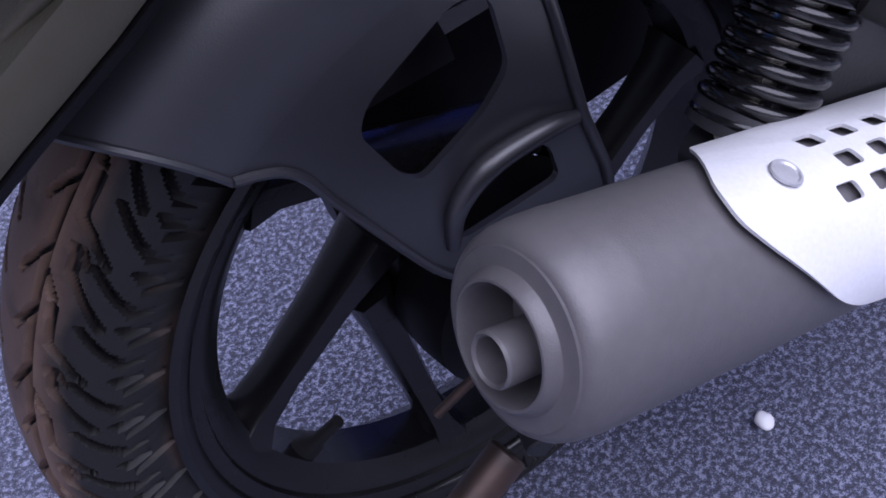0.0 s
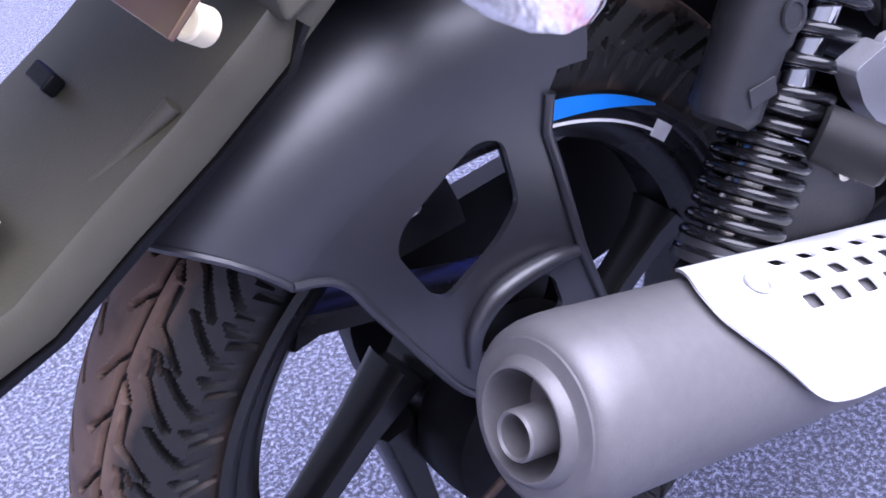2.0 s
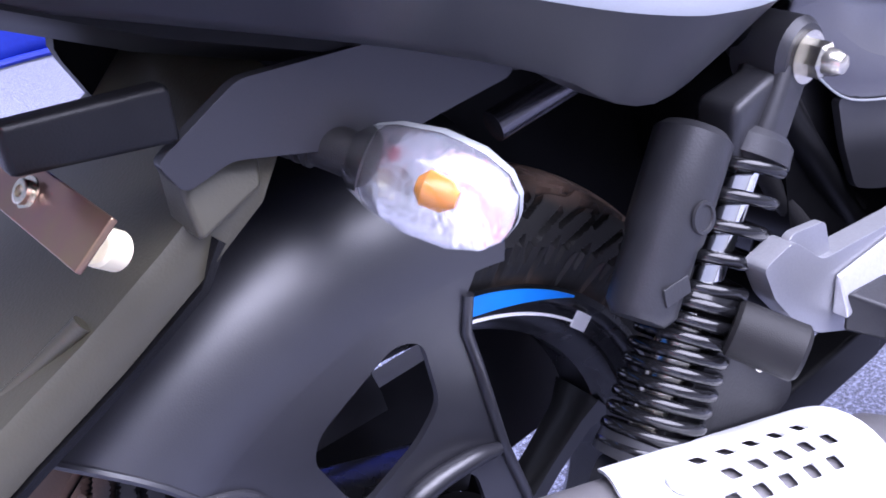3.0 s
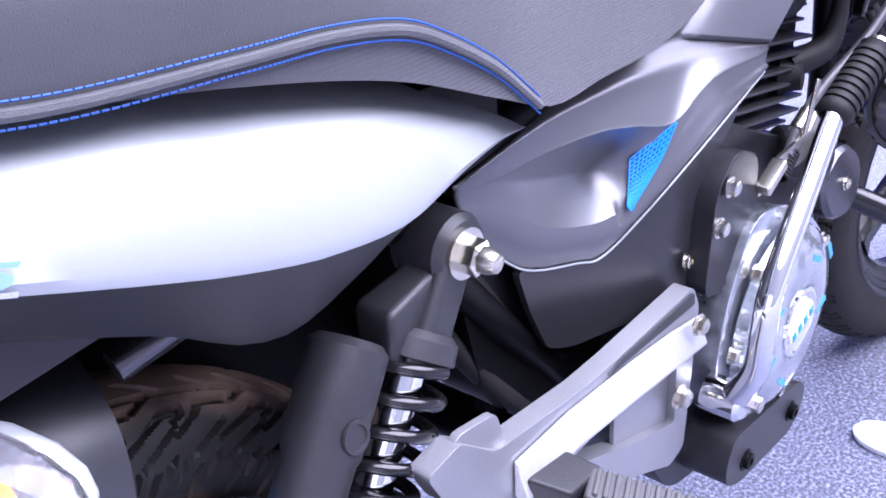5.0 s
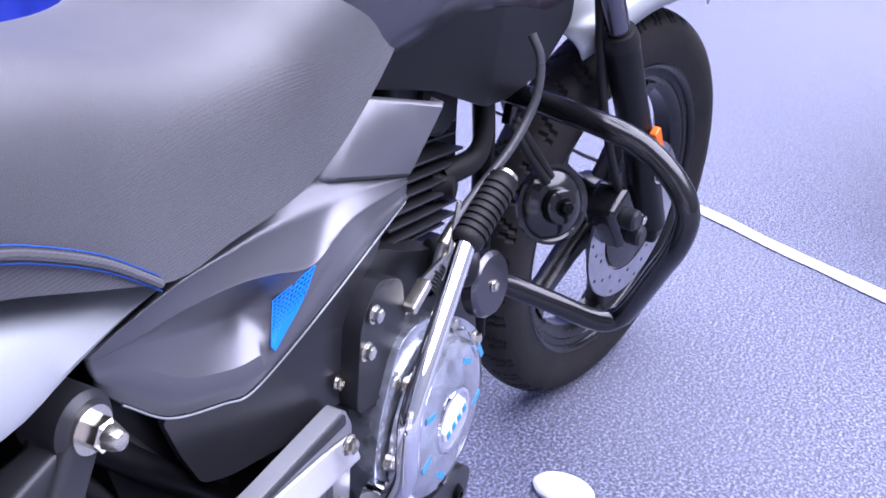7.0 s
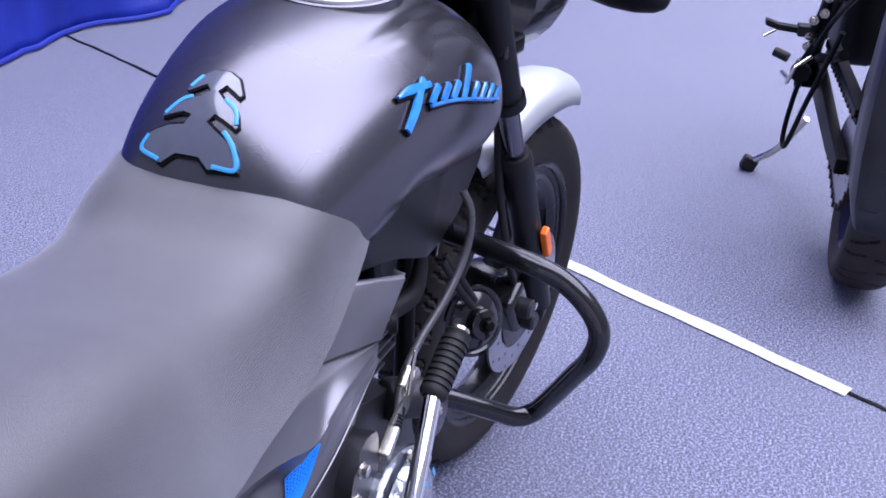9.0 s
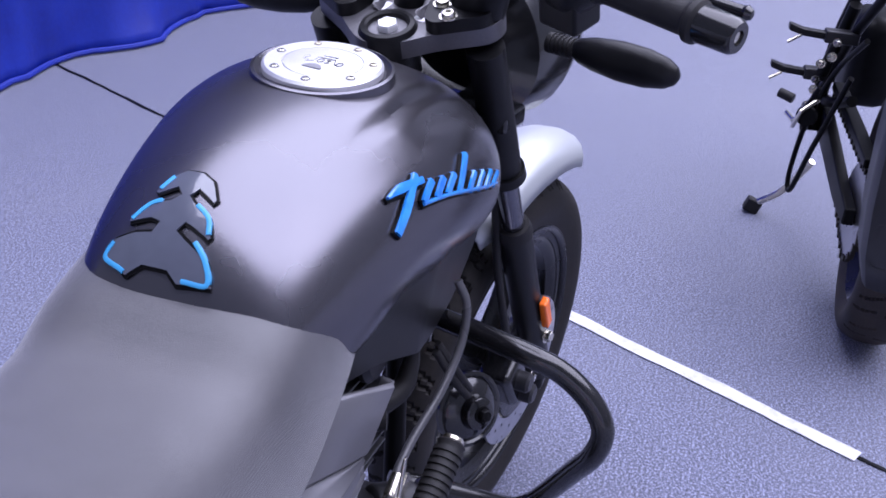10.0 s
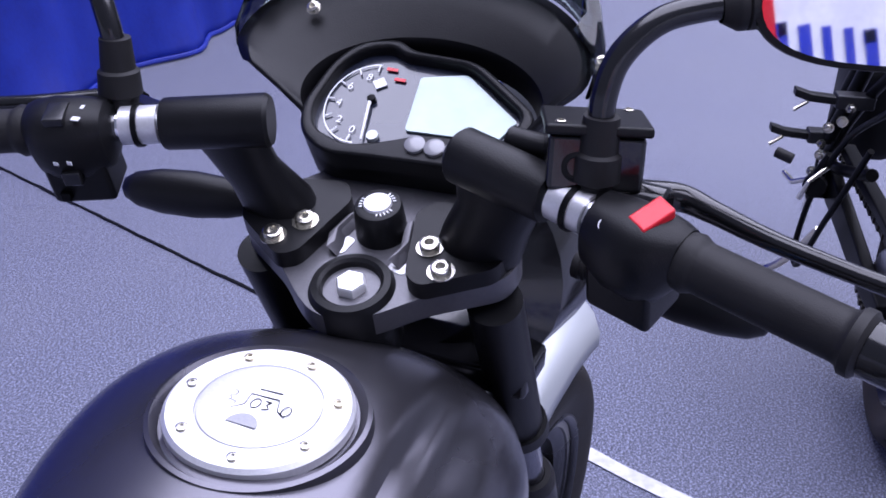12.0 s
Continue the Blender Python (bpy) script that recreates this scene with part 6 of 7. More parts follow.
def controls():
    for sgn, side_name in ((-1, "right"), (1, "left")):
        g = new("handlebar_grip")
        g.parent = BIKE
        part("bar", rod(bar(sgn, 0.14), bar(sgn, 0.375), 0.011), CHROME if sgn < 0 else CHROME, g)
        part("collar", lathe([(0, 0.0115), (0.0, 0.0145), (0.028, 0.0145), (0.028, 0.0115)], bar(sgn, 0.152), bar(sgn, 0.2) - bar(sgn, 0.15), 28), ALU, g, "bright aluminium collar")
        part("cable_tie", lathe([(0, 0.0148), (0, 0.0165), (0.004, 0.0165), (0.004, 0.0148)], bar(sgn, 0.165), bar(sgn, 0.2) - bar(sgn, 0.15), 24), FRAME_BLACK, g)
        d = bar(sgn, 0.3) - bar(sgn, 0.2)
        n = 0.108
        prof = [(0, 0.012), (0, 0.0185), (0.006, 0.0195), (0.010, 0.0175)]
        for k in range(30):
            h = 0.012 + k * 0.003
            prof += [(h, 0.0166), (h + 0.0015, 0.0164)]
        prof += [(0.104, 0.0172), (0.107, 0.0205), (0.113, 0.0205), (0.116, 0.017)]
        part("grip", lathe(prof, bar(sgn, 0.243), d, 36), SOFT_RUBBER, g, "black ribbed rubber grip")
        part("bar_end", lathe([(0, 0.010), (0, 0.0175), (0.034, 0.0165), (0.038, 0.014), (0.038, 0.007), (0.034, 0.0065), (0.034, 0)], bar(sgn, 0.352), d, 32), GLOSS_BLACK, g, "black bar-end weight")
        part("end_screw", rod(bar(sgn, 0.352) + d.normalized() * 0.030, bar(sgn, 0.352) + d.normalized() * 0.036, 0.006), ZINC, g)
        s = new("switch_gear")
        s.parent = BIKE
        c = bar(sgn, 0.215)
        dn = d.normalized()
        up = (sv(-0.35, 0, 1) - dn * sv(-0.35, 0, 1).dot(dn)).normalized()
        back = dn.cross(up)
        back = back if back.dot(sv(-1, 0, 0)) > 0 else -back

        def sp(a, b, e):
            return c + dn * a + back * b + up * e
        secs = []
        for a, rb, ru, ob_, ou in ((-0.034, 0.016, 0.016, 0, 0), (-0.030, 0.022, 0.024, 0.004, -0.002), (-0.012, 0.026, 0.030, 0.006, -0.004), (0.008, 0.027, 0.031, 0.006, -0.004), (0.022, 0.024, 0.027, 0.004, -0.003), (0.030, 0.018, 0.019, 0, 0)):
            secs.append([sp(a, ob_ + rb * math.copysign(abs(math.cos(t)) ** 0.8, math.cos(t)), ou + ru * math.copysign(abs(math.sin(t)) ** 0.8, math.sin(t))) for t in np.linspace(0, 2 * math.pi, 28, endpoint=False)])
        part("housing", loft(secs), MATT_BLACK, s, "black plastic switch housing")
        part("lower_box", loft([[sp(a, b, e) for a, b in ((-0.026, 0.026), (0.022, 0.026), (0.022, -0.014), (-0.026, -0.014))] for e in (-0.052, -0.015)]), MATT_BLACK, s, bevel=0.004)
        if sgn < 0:
            bm = loft([[sp(a, 0.008 + w, e) for a, w in ((-0.012, -0.008), (0.012, -0.008), (0.012, 0.008), (-0.012, 0.008))] for e in (0.020, 0.0275)])
            for v in bm.verts:
                v.co += up * (0.004 if (v.co - c).dot(dn) > 0 else -0.001)
            bm.transform(Matrix.Translation(c) @ Matrix.Rotation(radians(70), 4, up) @ Matrix.Translation(-c))
            part("kill_switch", bm, RED, s, "red rocker switch", bevel=0.0015)
            part("symbol", lathe([(0, 0.0042), (0.0008, 0.0042), (0.0008, 0.0034), (0, 0.0034)], sp(-0.014, 0.020, 0.0205), up + back * 0.6, 16), WHITE, s)
            part("symbol", lathe([(0, 0.0040), (0.0008, 0.0040), (0.0008, 0.0032), (0, 0.0032)], sp(-0.022, 0.012, 0.0205), up + back * 0.4, 16), WHITE, s)
        else:
            bm = loft([[sp(a, 0.014 + w, e) for a, w in ((-0.008, -0.011), (0.008, -0.011), (0.008, 0.011), (-0.008, 0.011))] for e in (0.020, 0.0275)])
            part("dip_switch", bm, GLOSS_BLACK, s, bevel=0.0015)
            for k in (-1, 1):
                part("symbol", boxm(sp(-0.016, 0.014 + 0.007 * k, 0.0245), (0.006, 0.004, 0.0008), frame_of(up).to_4x4()), WHITE, s)
            for k in (-1, 1):
                part("arrow_mark", boxm(sp(0.005 * k, 0.0335, -0.006), (0.004, 0.0008, 0.003), frame_of(up).to_4x4()), WHITE, s)
            bm = loft([[sp(a, b, e) for a, e in ((-0.010, -0.026), (0.004, -0.026), (0.004, -0.014), (-0.010, -0.014))] for b in (0.028, 0.036)])
            part("turn_switch", bm, GLOSS_BLACK, s, bevel=0.001)
            bm = loft([[sp(a, b, e) for a, e in ((0.006, -0.046), (0.014, -0.046), (0.014, -0.038), (0.006, -0.038))] for b in (0.026, 0.031)])
            part("horn_button", bm, FRAME_BLACK, s, bevel=0.001)


controls()


def brake_master():
    m = new("brake_reservoir")
    m.parent = BIKE
    c = st(0.012, -0.168, 0.118)
    t = HEAD.to_3x3().to_4x4() @ pose(0, 0, 0, 0, 8, 19)
    part("body", boxm((0, 0, 0), (0.054, 0.062, 0.038), Matrix.Translation(c + Vector((0, 0, 0.010))) @ t), GLOSS_BLACK, m, bevel=0.004)
    part("lid", boxm((0, 0, 0), (0.059, 0.068, 0.007), Matrix.Translation(c + Vector((0, 0, 0.033))) @ t), MATT_BLACK, m, "black reservoir lid with two screws", bevel=0.002)
    for k in (-1, 1):
        q = t @ Vector((0.022 * -k, 0.024 * k, 0.002))
        bolt(c + Vector((0, 0, 0.034)) + q, (0, 0, 1), 0.0032, 0.002, ZINC, m, "screw")
    part("sight_glass", lathe([(0, 0.010), (0.002, 0.010), (0.003, 0.007), (0.001, 0.006), (0.001, 0)], c + t.to_3x3() @ Vector((-0.027, 0.012, 0.008)), t.to_3x3() @ Vector((-1, 0, 0)), 24), MATT_BLACK, m)
    part("banjo", rod(c + sv(0.01, 0.026, 0.004), c + sv(0.014, 0.062, 0.006), 0.009), MATT_BLACK, m)
    part("cylinder", rod(c + sv(0, 0.02, -0.014), c + sv(-0.01, -0.055, -0.014), 0.014), GLOSS_BLACK, m)
    for sgn in (-1, 1):
        l = new("brake_lever" if sgn < 0 else "clutch_lever")
        l.parent = BIKE
        p = bar(sgn, 0.19)
        fwd = sv(1, 0, 0)
        part("perch", boxm(p + fwd * 0.030, (0.040, 0.05, 0.022), HEAD.to_3x3().to_4x4() @ pose(0, 0, 0, 0, 0, -19 * sgn)), GLOSS_BLACK, l, bevel=0.006)
        pts = [p + fwd * 0.052 + sv(0, 0.01 * sgn, 0.0), bar(sgn, 0.225) + fwd * 0.080, bar(sgn, 0.25) + fwd * 0.080, bar(sgn, 0.29) + fwd * 0.076, bar(sgn, 0.34) + fwd * 0.080, bar(sgn, 0.376) + fwd * 0.086]
        part("blade", tube(pts, [0.011, 0.010, 0.0080, 0.0068, 0.0062, 0.0065], 12, steps=7), GLOSS_BLACK, l, "glossy black lever")
        tip = pts[-1]
        part("ball_end", lathe([(-0.008, 0), (-0.006, 0.005), (0, 0.008), (0.006, 0.005), (0.008, 0)], tip, pts[-1] - pts[-2], 16), GLOSS_BLACK, l)


brake_master()


def mirrors():
    for sgn in (-1, 1):
        m = new("mirror")
        m.parent = BIKE
        b = st(-0.008, (0.188 if sgn > 0 else 0.176) * sgn, 0.118)
        part("base_nut", lathe([(-0.012, 0.012), (0.0, 0.013), (0.003, 0.0165), (0.020, 0.0155), (0.022, 0.013), (0.045, 0.0115), (0.046, 0)], b, (0, 0, 1), 28), SOFT_RUBBER, m, "rubber-booted stem base")
        if sgn < 0:
            stem = [b + Vector((0, 0, 0.03)), b + Vector((0.001, 0.0, 0.058)), b + sv(0.008, -0.006, 0.082), b + sv(0.022, -0.024, 0.102), b + sv(0.036, -0.048, 0.110), b + sv(0.044, -0.066, 0.112)]
        else:
            stem = [b + Vector((0, 0, 0.03)), b + sv(0.0, 0.004, 0.055), b + sv(0.010, 0.022, 0.085), b + sv(0.030, 0.060, 0.115), b + sv(0.045, 0.10, 0.128)]
        part("stem", tube(stem, 0.0085, 16, steps=8), GLOSS_BLACK, m, "black curved stem")
        tip = stem[-1]
        dr = (stem[-1] - stem[-2]).normalized()
        pr = [(0, 0.010), (0.008, 0.0145)]
        for k in range(4):
            pr += [(0.010 + 0.006 * k, 0.0155), (0.014 + 0.006 * k, 0.0155), (0.0145 + 0.006 * k, 0.0135)]
        pr += [(0.040, 0.016), (0.050, 0.012), (0.050, 0)]
        part("socket", lathe(pr, tip - dr * 0.010, dr, 28), SOFT_RUBBER, m)
        c = tip + sv(0.010, 0.082 * sgn, 0.026 if sgn > 0 else 0.012)
        w = sv(-1, 0.22 * sgn, 0.12).normalized()
        q = w.to_track_quat("Z", "Y").to_matrix()
        shell, glass = [], []
        for h, k in ((-0.030, 0.25), (-0.024, 0.7), (-0.010, 0.95), (0.0, 1.0), (0.003, 0.985)):
            shell.append([c + q @ Vector((k * 0.075 * math.copysign(abs(math.cos(a)) ** 0.75, math.cos(a)), k * 0.043 * math.copysign(abs(math.sin(a)) ** 0.75, math.sin(a)), h)) for a in np.linspace(0, 2 * math.pi, 40, endpoint=False)])
        part("shell", loft(shell), MATT_BLACK, m, "black mirror shell")
        for h in (0.0035, 0.0045):
            glass.append([c + q @ Vector((0.070 * math.copysign(abs(math.cos(a)) ** 0.75, math.cos(a)), 0.0385 * math.copysign(abs(math.sin(a)) ** 0.75, math.sin(a)), h)) for a in np.linspace(0, 2 * math.pi, 40, endpoint=False)])
        part("mirror_glass", loft(glass), MIRROR, m)


mirrors()

TILT = radians(30)


def gp(u, v, h=0.0):
    """A point on the instrument face: to the right, up the face, out of it."""
    return st(0.14 + v * math.cos(TILT) - h * math.sin(TILT), -u, 0.090 + v * math.sin(TILT) + h * math.cos(TILT))


def instruments():
    g = new("instrument_cluster")
    g.parent = BIKE
    bez = rounded([(-0.104, -0.022), (-0.096, 0.030), (-0.080, 0.056), (-0.046, 0.064), (-0.030, 0.054), (0.030, 0.052), (0.096, 0.004), (0.084, -0.038), (0.070, -0.058), (-0.030, -0.064), (-0.066, -0.068), (-0.094, -0.050)], 0.016)
    inner = rounded([(-0.095, -0.020), (-0.089, 0.026), (-0.074, 0.048), (-0.050, 0.055), (-0.036, 0.047), (0.024, 0.046), (0.085, 0.002), (0.074, -0.030), (0.010, -0.032), (-0.016, -0.045), (-0.050, -0.056), (-0.084, -0.044)], 0.012)
    part("bezel", plate(bez, lambda u, v, d: gp(u, v, 0.010 - d), 0.030, [inner]), MATT_BLACK, g, bevel=0.003)
    part("bezel_back", plate(bez, lambda u, v, d: gp(u, v, -0.008 - d), 0.03), MATT_BLACK, g)
    part("dial_face", plate(inner, lambda u, v, d: gp(u, v, -0.001 - d), 0.003), DIAL, g, "black dial face, tinted blue for the sky's reflection")
    lcd = rounded([(-0.017, 0.032), (0.022, 0.042), (0.078, 0.001), (0.067, -0.022), (-0.010, -0.026)], 0.003)
    part("lcd", plate(lcd, lambda u, v, d: gp(u, v, 0.0015 - d), 0.002), LCD, g, "pale green-white blank display")
    cu, cv = -0.052, -0.004
    bm = bmesh.new()
    R = 0.036
    arc = [radians(a) for a in range(95, 275, 4)]
    for k, a in enumerate(arc):
        w = 0.0016
        vs = []
        for r, aa in ((R, a), (R + 0.0012, a), (R + 0.0012, a + radians(4.2)), (R, a + radians(4.2))):
            vs.append(bm.verts.new(gp(cu + r * math.cos(aa), cv + 1.18 * r * math.sin(aa), 0.0012)))
        bm.faces.new(vs)
    part("scale_arc", bm, WHITE, g)
    for k in range(7):
        a = radians(98 + 28 * k)
        q0, q1 = gp(cu + 0.036 * math.cos(a), cv + 1.18 * 0.036 * math.sin(a), 0.0012), gp(cu + 0.030 * math.cos(a), cv + 1.18 * 0.030 * math.sin(a), 0.0012)
        part("scale_mark", rod(q0, q1, 0.0008, seg=6), WHITE, g)
    for k, digit in enumerate("86420"):
        a = radians(112 + 38 * k)
        text = bpy.data.curves.new("digit", "FONT")
        text.body, text.size, text.align_x, text.align_y = digit, 0.0105, "CENTER", "CENTER"
        tmp = bpy.data.objects.new("digit", text)
        me = bpy.data.meshes.new_from_object(tmp)
        bpy.data.objects.remove(tmp)
        u, v = cu + 0.0255 * math.cos(a), cv + 1.18 * 0.0255 * math.sin(a)
        o, ex, ey = gp(u, v, 0.0008), gp(u + 1, v, 0.0008) - gp(u, v, 0.0008), gp(u, v + 1, 0.0008) - gp(u, v, 0.0008)
        for w in me.vertices:
            w.co = o + ex * w.co.x + ey * w.co.y
        me.materials.append(WHITE)
        ob = new("dial_digit", me)
        ob.parent = g
    part("needle", tube([gp(cu + 0.002, cv, 0.003), gp(cu + 0.010, cv - 0.040, 0.003)], [0.0016, 0.0008], 6), WHITE, g)
    part("needle_hub", lathe([(0, 0.004), (0.004, 0.0035), (0.005, 0)], gp(cu + 0.002, cv + 0.004, 0), sv(-math.sin(TILT), 0, math.cos(TILT)), 24), FRAME_BLACK, g)
    part("knob", lathe([(0, 0.0055), (0.003, 0.005), (0.003, 0)], gp(-0.034, -0.038, 0.001), sv(-math.sin(TILT), 0, math.cos(TILT)), 20), PAINT_SILVER, g)
    for k in range(3):
        part("tell_tale", lathe([(0, 0.0085), (0.003, 0.0085), (0.004, 0.007), (0.004, 0)], gp(0.0085 + 0.0165 * k, -0.046, 0.0100), sv(-math.sin(TILT), 0, math.cos(TILT)), 24), TELL, g, "round grey warning lamp")
    part("logo", boxm((0, 0, 0), (0.010, 0.010, 0.0008), Matrix.Translation(gp(-0.050, 0.019, 0.0008)) @ (HEAD.to_3x3() @ Euler((0, -TILT, 0)).to_matrix()).to_4x4() @ pose(0, 0, 0, 0, 0, 40)), WHITE, g)
    for u, v in ((-0.045, 0.036), (-0.034, 0.026)):
        part("warning_mark", boxm((0, 0, 0), (0.003, 0.010, 0.0008), Matrix.Translation(gp(u, v, 0.0008)) @ (HEAD.to_3x3() @ Euler((0, -TILT, 0)).to_matrix()).to_4x4()), RED, g)
    # headlamp fairing, its inner hood and the smoked screen
    h = new("headlamp_fairing")
    h.parent = BIKE
    secs = []
    for k in range(41):
        a = radians(-28 + 236 * k / 40)
        c, q = math.cos(a), math.sin(a)
        ring = []
        for f, hh in ((0.0, -0.010), (0.12, 0.010), (0.45, 0.020), (0.8, 0.026), (1.0, 0.020)):
            u0, v0 = -0.004 + 0.098 * c, -0.002 + 0.062 * q
            u1, v1 = -0.030 + 0.158 * c, 0.040 + (0.105 if q > 0 else 0.075) * q
            ring.append(gp(u0 + (u1 - u0) * f, v0 + (v1 - v0) * f, hh))
        secs.append(ring)
    ob = part("hood", loft(secs, close=False), MATT_BLACK, h, "black inner hood round the instruments")
    mod = ob.modifiers.new("thickness", "SOLIDIFY")
    mod.thickness = 0.004
    secs = []
    for k in range(41):
        a = radians(-10 + 200 * k / 40)
        c, q = math.cos(a), math.sin(a)
        ring = []
        for f, hh, up in ((1.0, 0.022, 0.0), (1.02, 0.045, 0.012), (0.98, 0.070, 0.026), (0.88, 0.092, 0.036)):
            ring.append(gp(-0.030 + 0.162 * f * c, 0.040 + up + 0.110 * f * (q if q > 0 else 0.7 * q), hh * (0.55 + 0.45 * max(0, q))))
        secs.append(ring)
    ob = part("screen", loft(secs, close=False), SMOKE, h, "smoked plastic fly screen")
    mod = ob.modifiers.new("thickness", "SOLIDIFY")
    mod.thickness = 0.003
    secs = []
    for k in range(33):
        a = 2 * math.pi * k / 32
        secs.append([st(0.17 + 0.03 * math.sin(a) + f, 0.140 * w * math.cos(a) * (1 - 0.15 * math.sin(a)), -0.02 + t * math.sin(a) - (0.03 if t > 0.05 else 0)) for f, w, t in ((-0.045, 0.45, 0.06), (-0.02, 0.9, 0.105), (0.06, 1.0, 0.115), (0.14, 0.9, 0.105), (0.18, 0.5, 0.06))])
    part("headlamp_shell", loft(secs, close=False), GLOSS_BLACK, h, "gloss black headlamp shell")
    for u, v, hh in ((-0.125, 0.066, 0.030), (0.135, 0.050, 0.030)):
        bolt(gp(u, v, hh), sv(-0.7, 0, 0.6), 0.005, 0.005, ZINC, h, "screw")


TELL = shader("grey_lens", (0.20, 0.20, 0.21), 0.25, coat=0.6)
instruments()
for sgn in (-1, 1):
    indicator(st(0.150, 0.135 * sgn, -0.028), st(0.120, 0.300 * sgn, -0.030), sv(1, 0, 0.3), MATT_BLACK, 0.92, body=MATT_BLACK)


# ---- the second motorcycle ----
def second_bike():
    b = thing("parked_motorcycle", "dark grey motorcycle seen from behind beside the tape", "motorcycle")
    c = Vector((2.30, -0.815, 0.300))
    turn = Matrix.Rotation(radians(6), 4, "Z")
    wheel_turn = Matrix.Rotation(radians(-2), 4, "Z")
    w = new("rear_wheel")
    w.parent = b

    def wide_groove(t, y, r):
        if r < 0.262:
            return 0
        u = (t * 0.30 / 0.11) % 1 * 0.11
        d = min(near_line(u, y, 0.02, 0.004, 0.045, 0.055), near_line(u, y, 0.075, -0.004, 0.100, -0.055), near_line(u, y, 0.070, 0.020, 0.085, 0.060), near_line(u, y, 0.015, -0.020, 0.030, -0.060))
        return 0.005 if d < 0.0030 else 0
    t = tyre_mesh(0.300, 0.066, 0.218, 500, wide_groove)
    t.transform(Matrix.Translation(c) @ wheel_turn)
    part("tyre", t, RUBBER_DUSTY, w, "wide road tyre with brown-grey dust")
    part("rim", lathe([(-0.05, 0.220), (-0.055, 0.21), (-0.03, 0.19), (0.03, 0.19), (0.055, 0.21), (0.05, 0.220)], c, wheel_turn.to_3x3() @ Vector((0, 1, 0)), 48), GLOSS_RIM, w)
    for k in range(6):
        a = radians(60 * k + 12)
        part("spoke", rod(c, c + turn.to_3x3() @ Vector((0.195 * math.cos(a), 0, 0.195 * math.sin(a))), 0.014), GLOSS_RIM, w)

    def at(x, y, z):
        return c + turn @ Vector((x, y, z - 0.300))
    teeth = [((0.105 + (0.006 if k % 2 else 0)) * math.cos(2 * math.pi * k / 84), (0.105 + (0.006 if k % 2 else 0)) * math.sin(2 * math.pi * k / 84)) for k in range(84)]
    part("sprocket", plate(teeth, lambda u, v, d: at(u, 0.085 + d, 0.30 + v), 0.006), STEEL_DISC, w)
    for side_y in (0.105, -0.105):
        bm = loft([[at(x, side_y + dy, z + dz) for dy, dz in ((-0.014, -h), (0.014, -h), (0.014, h), (-0.014, h))] for x, z, h in ((-0.05, 0.30, 0.02), (0.1, 0.31, 0.030), (0.3, 0.34, 0.035), (0.52, 0.37, 0.04))])
        part("swingarm", bm, FRAME_BLACK, b, bevel=0.005)
    ch = new("drive_chain")
    ch.parent = b
    for z0, z1 in ((0.405, 0.42), (0.195, 0.345)):
        for k in range(28):
            f = k / 28
            p = at(0.0 + 0.50 * f, 0.088, z0 + (z1 - z0) * f)
            part("chain_link", boxm(p, (0.015, 0.014 if k % 2 else 0.010, 0.013)), STEEL_DARK, ch)
    for k in range(18):
        a = radians(95 + 170 * k / 17)
        part("chain_link", boxm(at(0.112 * math.cos(a), 0.088, 0.30 + 0.112 * math.sin(a)), (0.013, 0.014 if k % 2 else 0.010, 0.013)), STEEL_DARK, ch)
    # rear guard with a label, tail above
    g = new("rear_guard")
    g.parent = b
    secs = []
    for x, z, hw in ((-0.325, 0.33, 0.060), (-0.335, 0.40, 0.078), (-0.330, 0.50, 0.088), (-0.30, 0.62, 0.090), (-0.25, 0.74, 0.085), (-0.20, 0.86, 0.07)):
        secs.append([c + wheel_turn @ Vector((x + o, hw * 1.08 * s, z - 0.37)) for o, s in ((0.12, -1.05), (0.03, -1), (0.006, -0.9), (-0.004, -0.6), (-0.008, 0), (-0.004, 0.6), (0.006, 0.9), (0.03, 1), (0.12, 1.05))])
    ob = part("guard", loft(secs, close=False), GUARD_GREY, g, "grey moulded rear guard")
    mod = ob.modifiers.new("thickness", "SOLIDIFY")
    mod.thickness = 0.004
    part("rim_frame", tube([at(-0.332, 0.053, 0.54), at(-0.345, 0.058, 0.44), at(-0.345, 0.053, 0.38)], 0.006), GUARD_GREY, g)
    part("label", boxm((0, 0, 0), (0.004, 0.085, 0.045), Matrix.Translation(c + wheel_turn @ Vector((-0.3445, -0.012, 0.125))) @ wheel_turn @ pose(0, 0, 0, 4, -3, 0)), WHITE, g, "white paper label")
    part("label_mark", boxm((0, 0, 0), (0.002, 0.040, 0.008), Matrix.Translation(c + wheel_turn @ Vector((-0.3475, -0.012, 0.112))) @ wheel_turn @ pose(0, 0, 0, 4, -3, 0)), BLUE, g)
    part("label_mark", boxm((0, 0, 0), (0.002, 0.014, 0.012), Matrix.Translation(c + wheel_turn @ Vector((-0.3475, 0.002, 0.134))) @ wheel_turn @ pose(0, 0, 0, 4, -3, 0)), BLUE, g)
    part("label_mark", boxm((0, 0, 0), (0.002, 0.016, 0.010), Matrix.Translation(c + wheel_turn @ Vector((-0.3475, 0.020, 0.137))) @ wheel_turn), RED, g)
